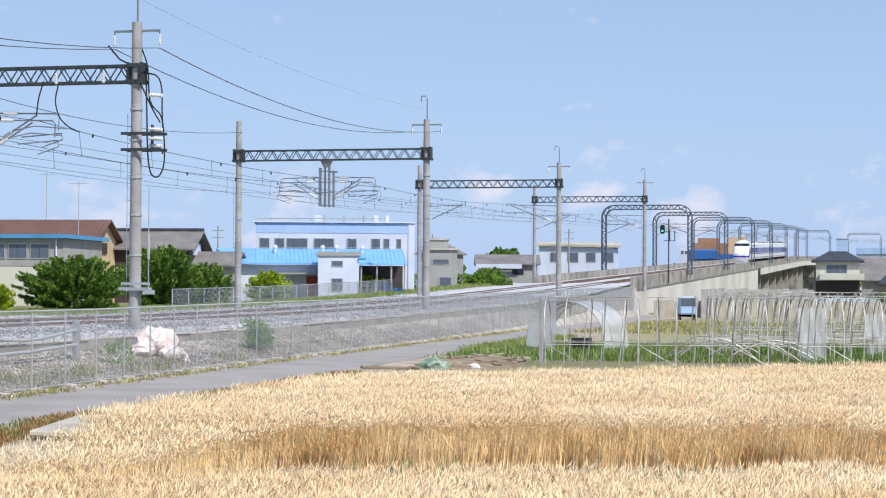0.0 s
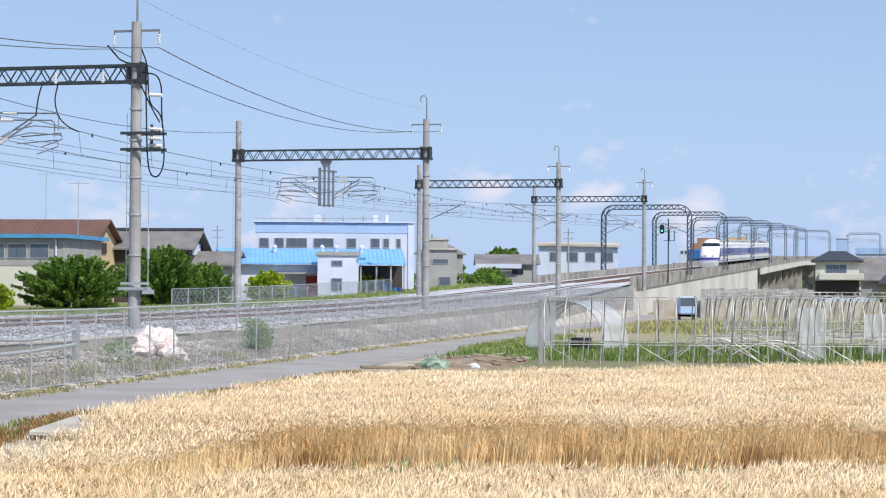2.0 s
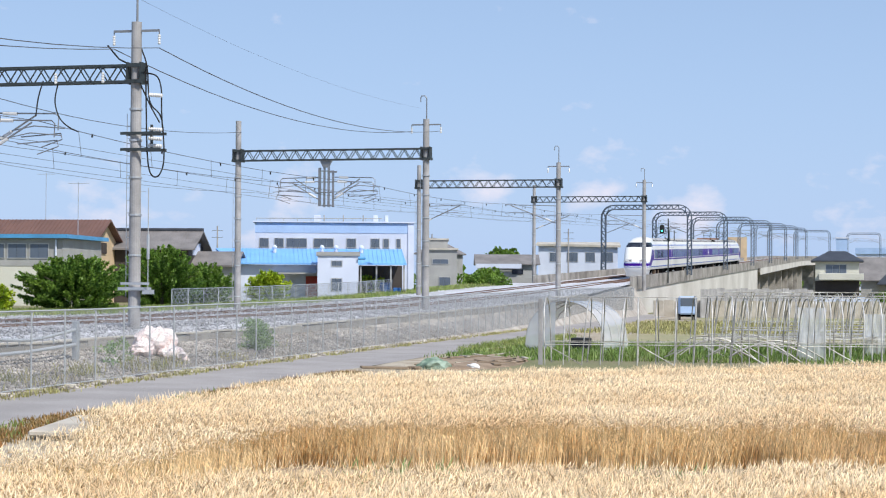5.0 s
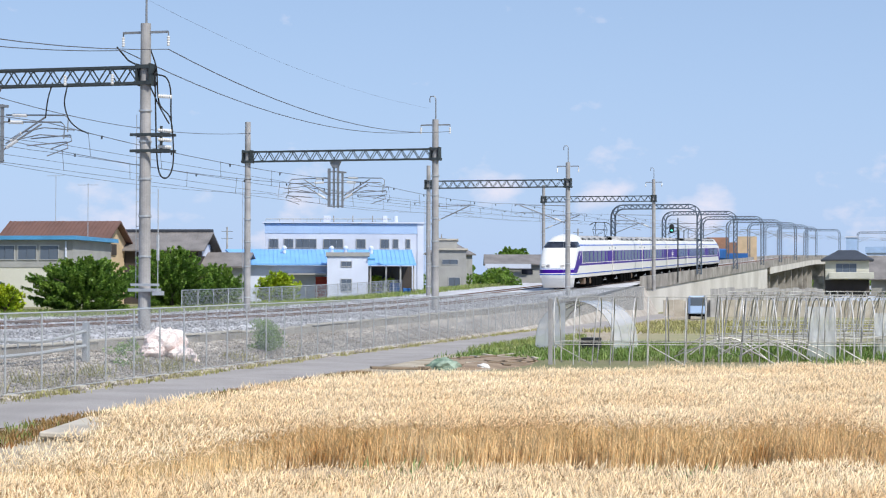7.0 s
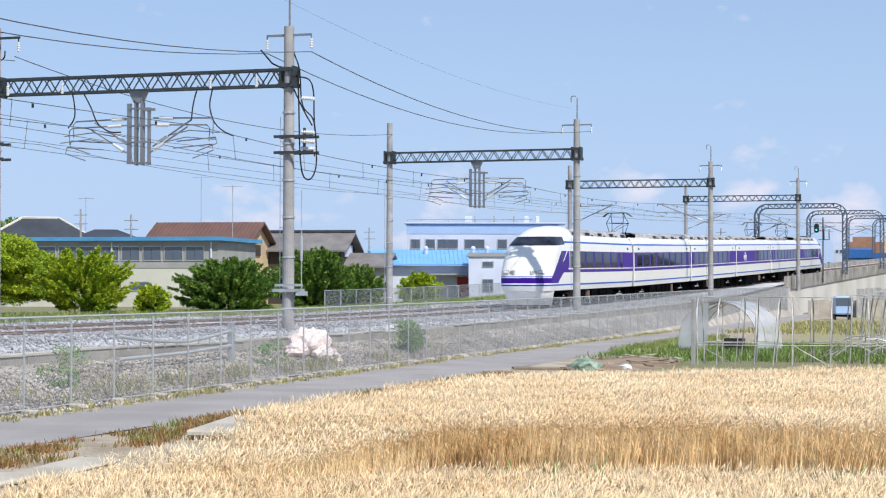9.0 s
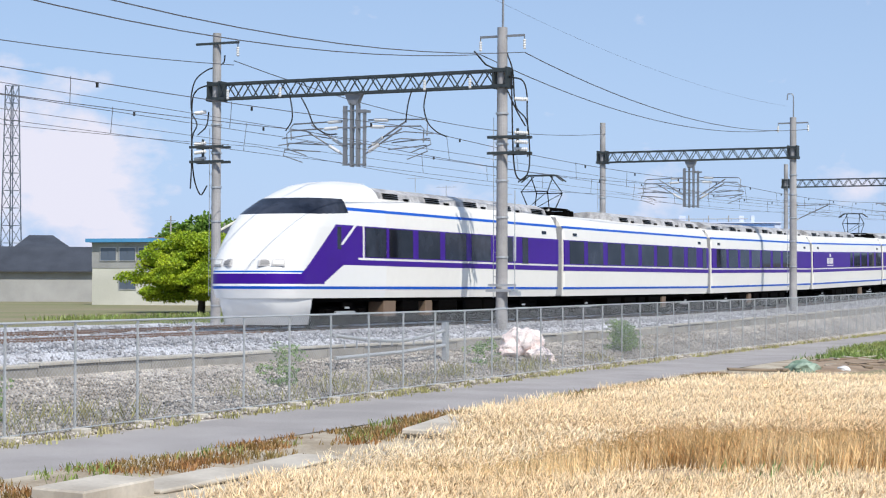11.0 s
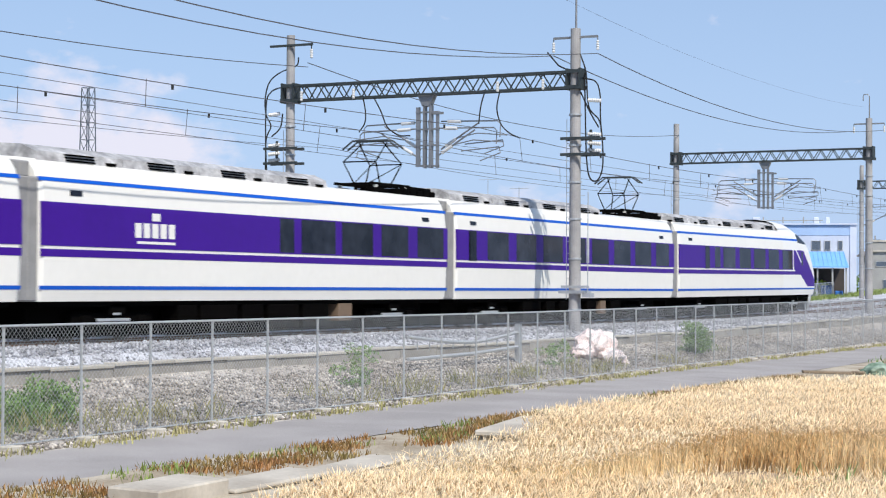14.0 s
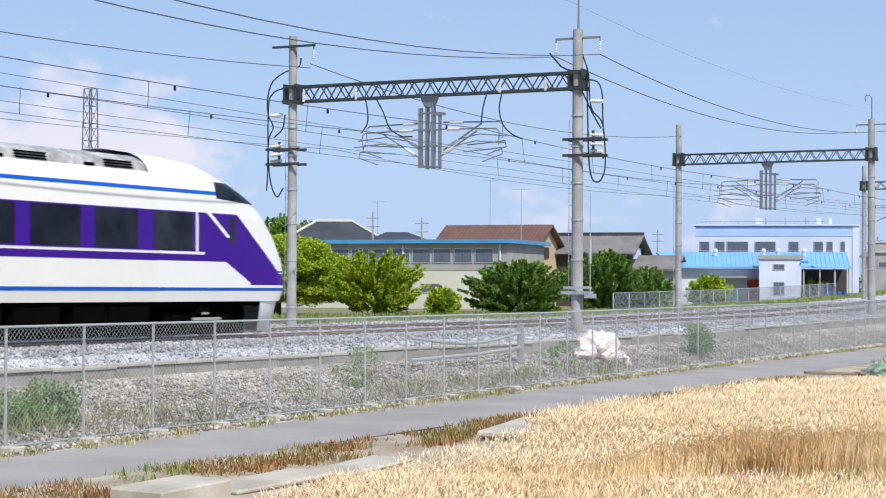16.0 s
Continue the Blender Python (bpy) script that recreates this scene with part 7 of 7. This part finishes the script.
def build_greenery():
    G = 0.05
    build_tree(-24.0, 19.9, G, 3.75, 7.7, M_LEAF_LIGHT, "broad domed light green tree with layered foliage", 1, 125000, 0.095, low=0.16, pads=190, trunk=0.2)
    build_tree(-18.1, 18.9, G, 2.75, 5.0, M_LEAF_LIGHT, "yellowish green young tree beyond the tracks", 3, 72000, 0.09, low=0.06, sprays=230)
    build_tree(-15.9, 21.4, G - 0.1, 1.3, 1.8, M_LEAF_LIGHT, "small light green shrub", 4, 5000, 0.12, name="shrub", low=0.02, sprays=60)
    build_tree(-14.3, 26.4, G, 2.4, 5.7, M_LEAF_DARK, "dense dark green spreading fruit tree", 5, 52000, 0.105, low=0.04, sprays=230)
    build_tree(-16.6, 43.0, G, 3.2, 5.2, M_LEAF_DARK, "tall dark green garden tree", 6, 40000, 0.115, low=0.03, sprays=200)
    build_tree(-17.9, 44.2, G, 2.85, 4.0, M_LEAF_DARK, "dark green garden tree", 7, 26000, 0.115, low=0.03, sprays=150)
    build_tree(-16.2, 48.9, G + 0.1, 2.3, 3.8, M_LEAF_DARK, "rounded green garden tree", 8, 26000, 0.115, low=0.03, sprays=150)
    build_tree(-16.3, 60.5, G + 0.2, 1.85, 3.2, M_LEAF_LIGHT, "rounded leafy green shrub", 9, 12000, 0.13, name="shrub", low=0.02, sprays=130)
    build_tree(-16.0, 84.6, 0.6, 1.45, 2.7, M_LEAF_LIGHT, "low leafy shrub by the fence", 10, 4500, 0.18, name="shrub", low=0.02)
    build_tree(-13.1, 112.1, 0.65, 2.33, 5.6, M_LEAF_DARK, "broad green shrub beside the ramp", 11, 7000, 0.22, name="shrub", low=0.02)
    build_tree(-21.0, 160.0, 0.0, 5.6, 4.6, M_LEAF_DARK, "distant rounded dark tree", 12, 6000, 0.3)
    build_tree(-92.0, 131.0, 0.0, 9.6, 9.5, M_LEAF_DARK, "large dark wooded tree behind the houses", 13, 9000, 0.4)
    build_tree(-98.0, 133.0, 0.0, 8.6, 8.0, M_LEAF_DARK, "large dark wooded tree behind the houses", 14, 8000, 0.4)
    build_tree(-25.2, 179.1, 0.0, 6.60, 5.4, M_LEAF_DARK, "dark rounded tree behind the far house", 17, 5000, 0.35)
    build_tree(24.5, 150.0, -1.2, 2.6, 6.5, M_LEAF_DARK, "trimmed green garden hedge", 15, 7000, 0.25, name="shrub", low=0.02)
    rng = np.random.default_rng(21)
    wood = thing("distant_trees", "dark green line of far trees on the horizon", "trees", kind="stuff")
    blobs = []
    for k in range(260):
        az = rng.uniform(-0.12, 0.95)
        d = rng.uniform(480, 900)
        blobs.append((23.8 - d * math.sin(az), -56 + d * math.cos(az), rng.uniform(1.0, 3.5), rng.uniform(3, 5.5)))
    v, t = leaf_cloud(rng, blobs, 26000, 1.5)
    o = new("foliage", tri_mesh("foliage", v, t, M_LEAF_DARK))
    o.parent = wood
    o["kind"] = "stuff"
    # pale sheet fence at the foot of the viaduct
    fnc = thing("sheet_fence", "pale grey corrugated sheet fence below the viaduct", "fence")
    fa, fb = Vector((7.02, 109.77, 0)), Vector((15.24, 147.78, 0))
    n = 16
    for k in range(n):
        p, q = fa.lerp(fb, k / n), fa.lerp(fb, (k + 0.97) / n)
        bm = bmesh.new()
        cols = [[bm.verts.new((p.x + (q.x - p.x) * i / 12, p.y + (q.y - p.y) * i / 12 + (0.04 if i % 2 else 0.0), zz)) for i in range(13)] for zz in (-1.4, 1.2 + 0.06 * (k % 3))]
        for i in range(12):
            bm.faces.new((cols[0][i], cols[0][i + 1], cols[1][i + 1], cols[1][i]))
        part("sheet", bm, M_POLE, fnc)
    # weeds
    def spots(n, fx, fy, z):
        y = rng.uniform(fy[0], fy[1], n)
        return np.column_stack([[fx(q) for q in y], y, np.full(n, z)])
    def patchy(s, off=0.0):
        return np.array([q for q in s if noise.noise(Vector((q[0] * 0.8 + off, q[1] * 0.55, 1.7 + off))) > 0.02])
    tuft("verge_grass", spots(420, lambda y: fence_x(y) + rng.uniform(0.1, 0.65), (-52, 60), -1.26), 0.14, M_OLIVE, "short yellowish green grass along the fence foot", rng)
    tuft("dry_verge_weeds", patchy(spots(1250, lambda y: road_edge(y) + rng.uniform(0.1, 1.7), (-46, -3), -1.31)), 0.13, M_DRYWEED, "reddish brown dry weeds along the road edge", rng, 18, 0.14)
    tuft("verge_weeds", patchy(spots(120, lambda y: road_edge(y) + rng.uniform(0.05, 1.6), (-46, -14), -1.31), 7.0), 0.17, M_GRASS, "green weeds along the road edge", rng)
    tuft("slope_grass", np.array([(fence_x(q[1]) - q[0], q[1], -1.3 + 0.42 * q[0]) for q in patchy(np.column_stack([rng.uniform(0.1, 0.8, 200), rng.uniform(-34, 8, 200), np.zeros(200)]), 3.0)]), 0.34, M_OLIVE, "sparse yellowish grass on the stone slope", rng, 10, 0.2, 0.008)
    tuft("meadow_grass", np.column_stack([rng.uniform(7.6, 26, 2000), rng.uniform(9.5, 29, 2000), np.full(2000, -1.34)]), 0.26, M_GREEN, "green grass under the greenhouse frames", rng, 9, 0.25, 0.018)
    far_field = np.column_stack([rng.uniform(6.0, 40, 2600), rng.uniform(48, 84, 2600), np.full(2600, -1.34)])
    tuft("far_field_grass", far_field[far_field[:, 0] > 6.5 - 0.01 * far_field[:, 1]], 0.3, M_OLIVE, "low olive grass in the field beyond the greenhouses", rng, 8, 0.4, 0.03)
    tuft("roadside_grass", spots(260, lambda y: 7.2 - 0.035 * y + rng.uniform(0.0, 2.2), (14, 40), -1.31), 0.25, M_GRASS, "fresh green grass beside the road", rng, 14)
    bank = np.column_stack([rng.uniform(-16.4, -11.9, 2600), rng.uniform(20, 118, 2600), np.zeros(2600)])
    bank[:, 2] = [(rail_z(q[1]) if q[0] > -14.2 else rail_z(q[1]) * (q[0] + 16.6) / 2.4) - 0.1 for q in bank]
    tuft("line_side_grass", bank, 0.26, M_GRASS, "rough green grass along the far side of the line", rng, 10, 0.3, 0.02)
    tuft("far_bank_grass", spots(2600, lambda y: rng.uniform(-19.0, -12.6), (0, 90), -0.1), 0.3, M_GRASS, "long green grass beyond the tracks", rng, 9, 0.3, 0.02)
    for x, y, z, h, n in ((3.6, -31.0, -1.1, 0.8, 90), (3.5, -31.7, -1.1, 0.7, 80), (3.8, -32.4, -1.15, 0.55, 60), (3.0, -19.7, -0.95, 0.95, 30), (2.6, -7.6, -1.0, 0.75, 30), (2.5, 4.6, -0.85, 1.0, 90), (2.2, 6.0, -0.8, 0.8, 60)):
        blobs = [(x + rng.normal(0, 0.2), y + rng.normal(0, 0.28), z + h * rng.uniform(0.0, 0.95) ** 1.3, 0.15) for _ in range(n // 2)]
        v, t = leaf_cloud(rng, blobs, n * 34, 0.055, 0.5)
        tagged(new("tall_weed", tri_mesh("tall_weed", v, t, M_WEED)), "leafy green weed growing on the stone slope", "weed", "", "stuff")


# ---- put the place together ----
build_ground()
build_viaduct()
build_tracks()
for gy, x0, lh, rh, rod in ((0.0, -10.9, 10.15, 9.75, 1.6), (38.2, -10.35, 9.95, 9.88, 1.1), (77.5, -10.45, 9.5, 9.6, 1.08), (125.0, -10.9, 9.5, 9.95, 1.0)):
    build_gantry(gy, detail=2 if gy < 60 else 1, switchgear=gy < 1, x0=x0, left_h=lh, right_h=rh, rod=rod)
for py in PORTAL_Y:
    build_portal(py, shift=track_x(py))
build_wires()
build_fence()
TRAIN = build_train()
build_wheat()
build_blue_factory()
build_west_houses()
build_far_buildings()
build_poles()
build_farm()
build_clutter()
build_greenery()
build_stones()
motions()
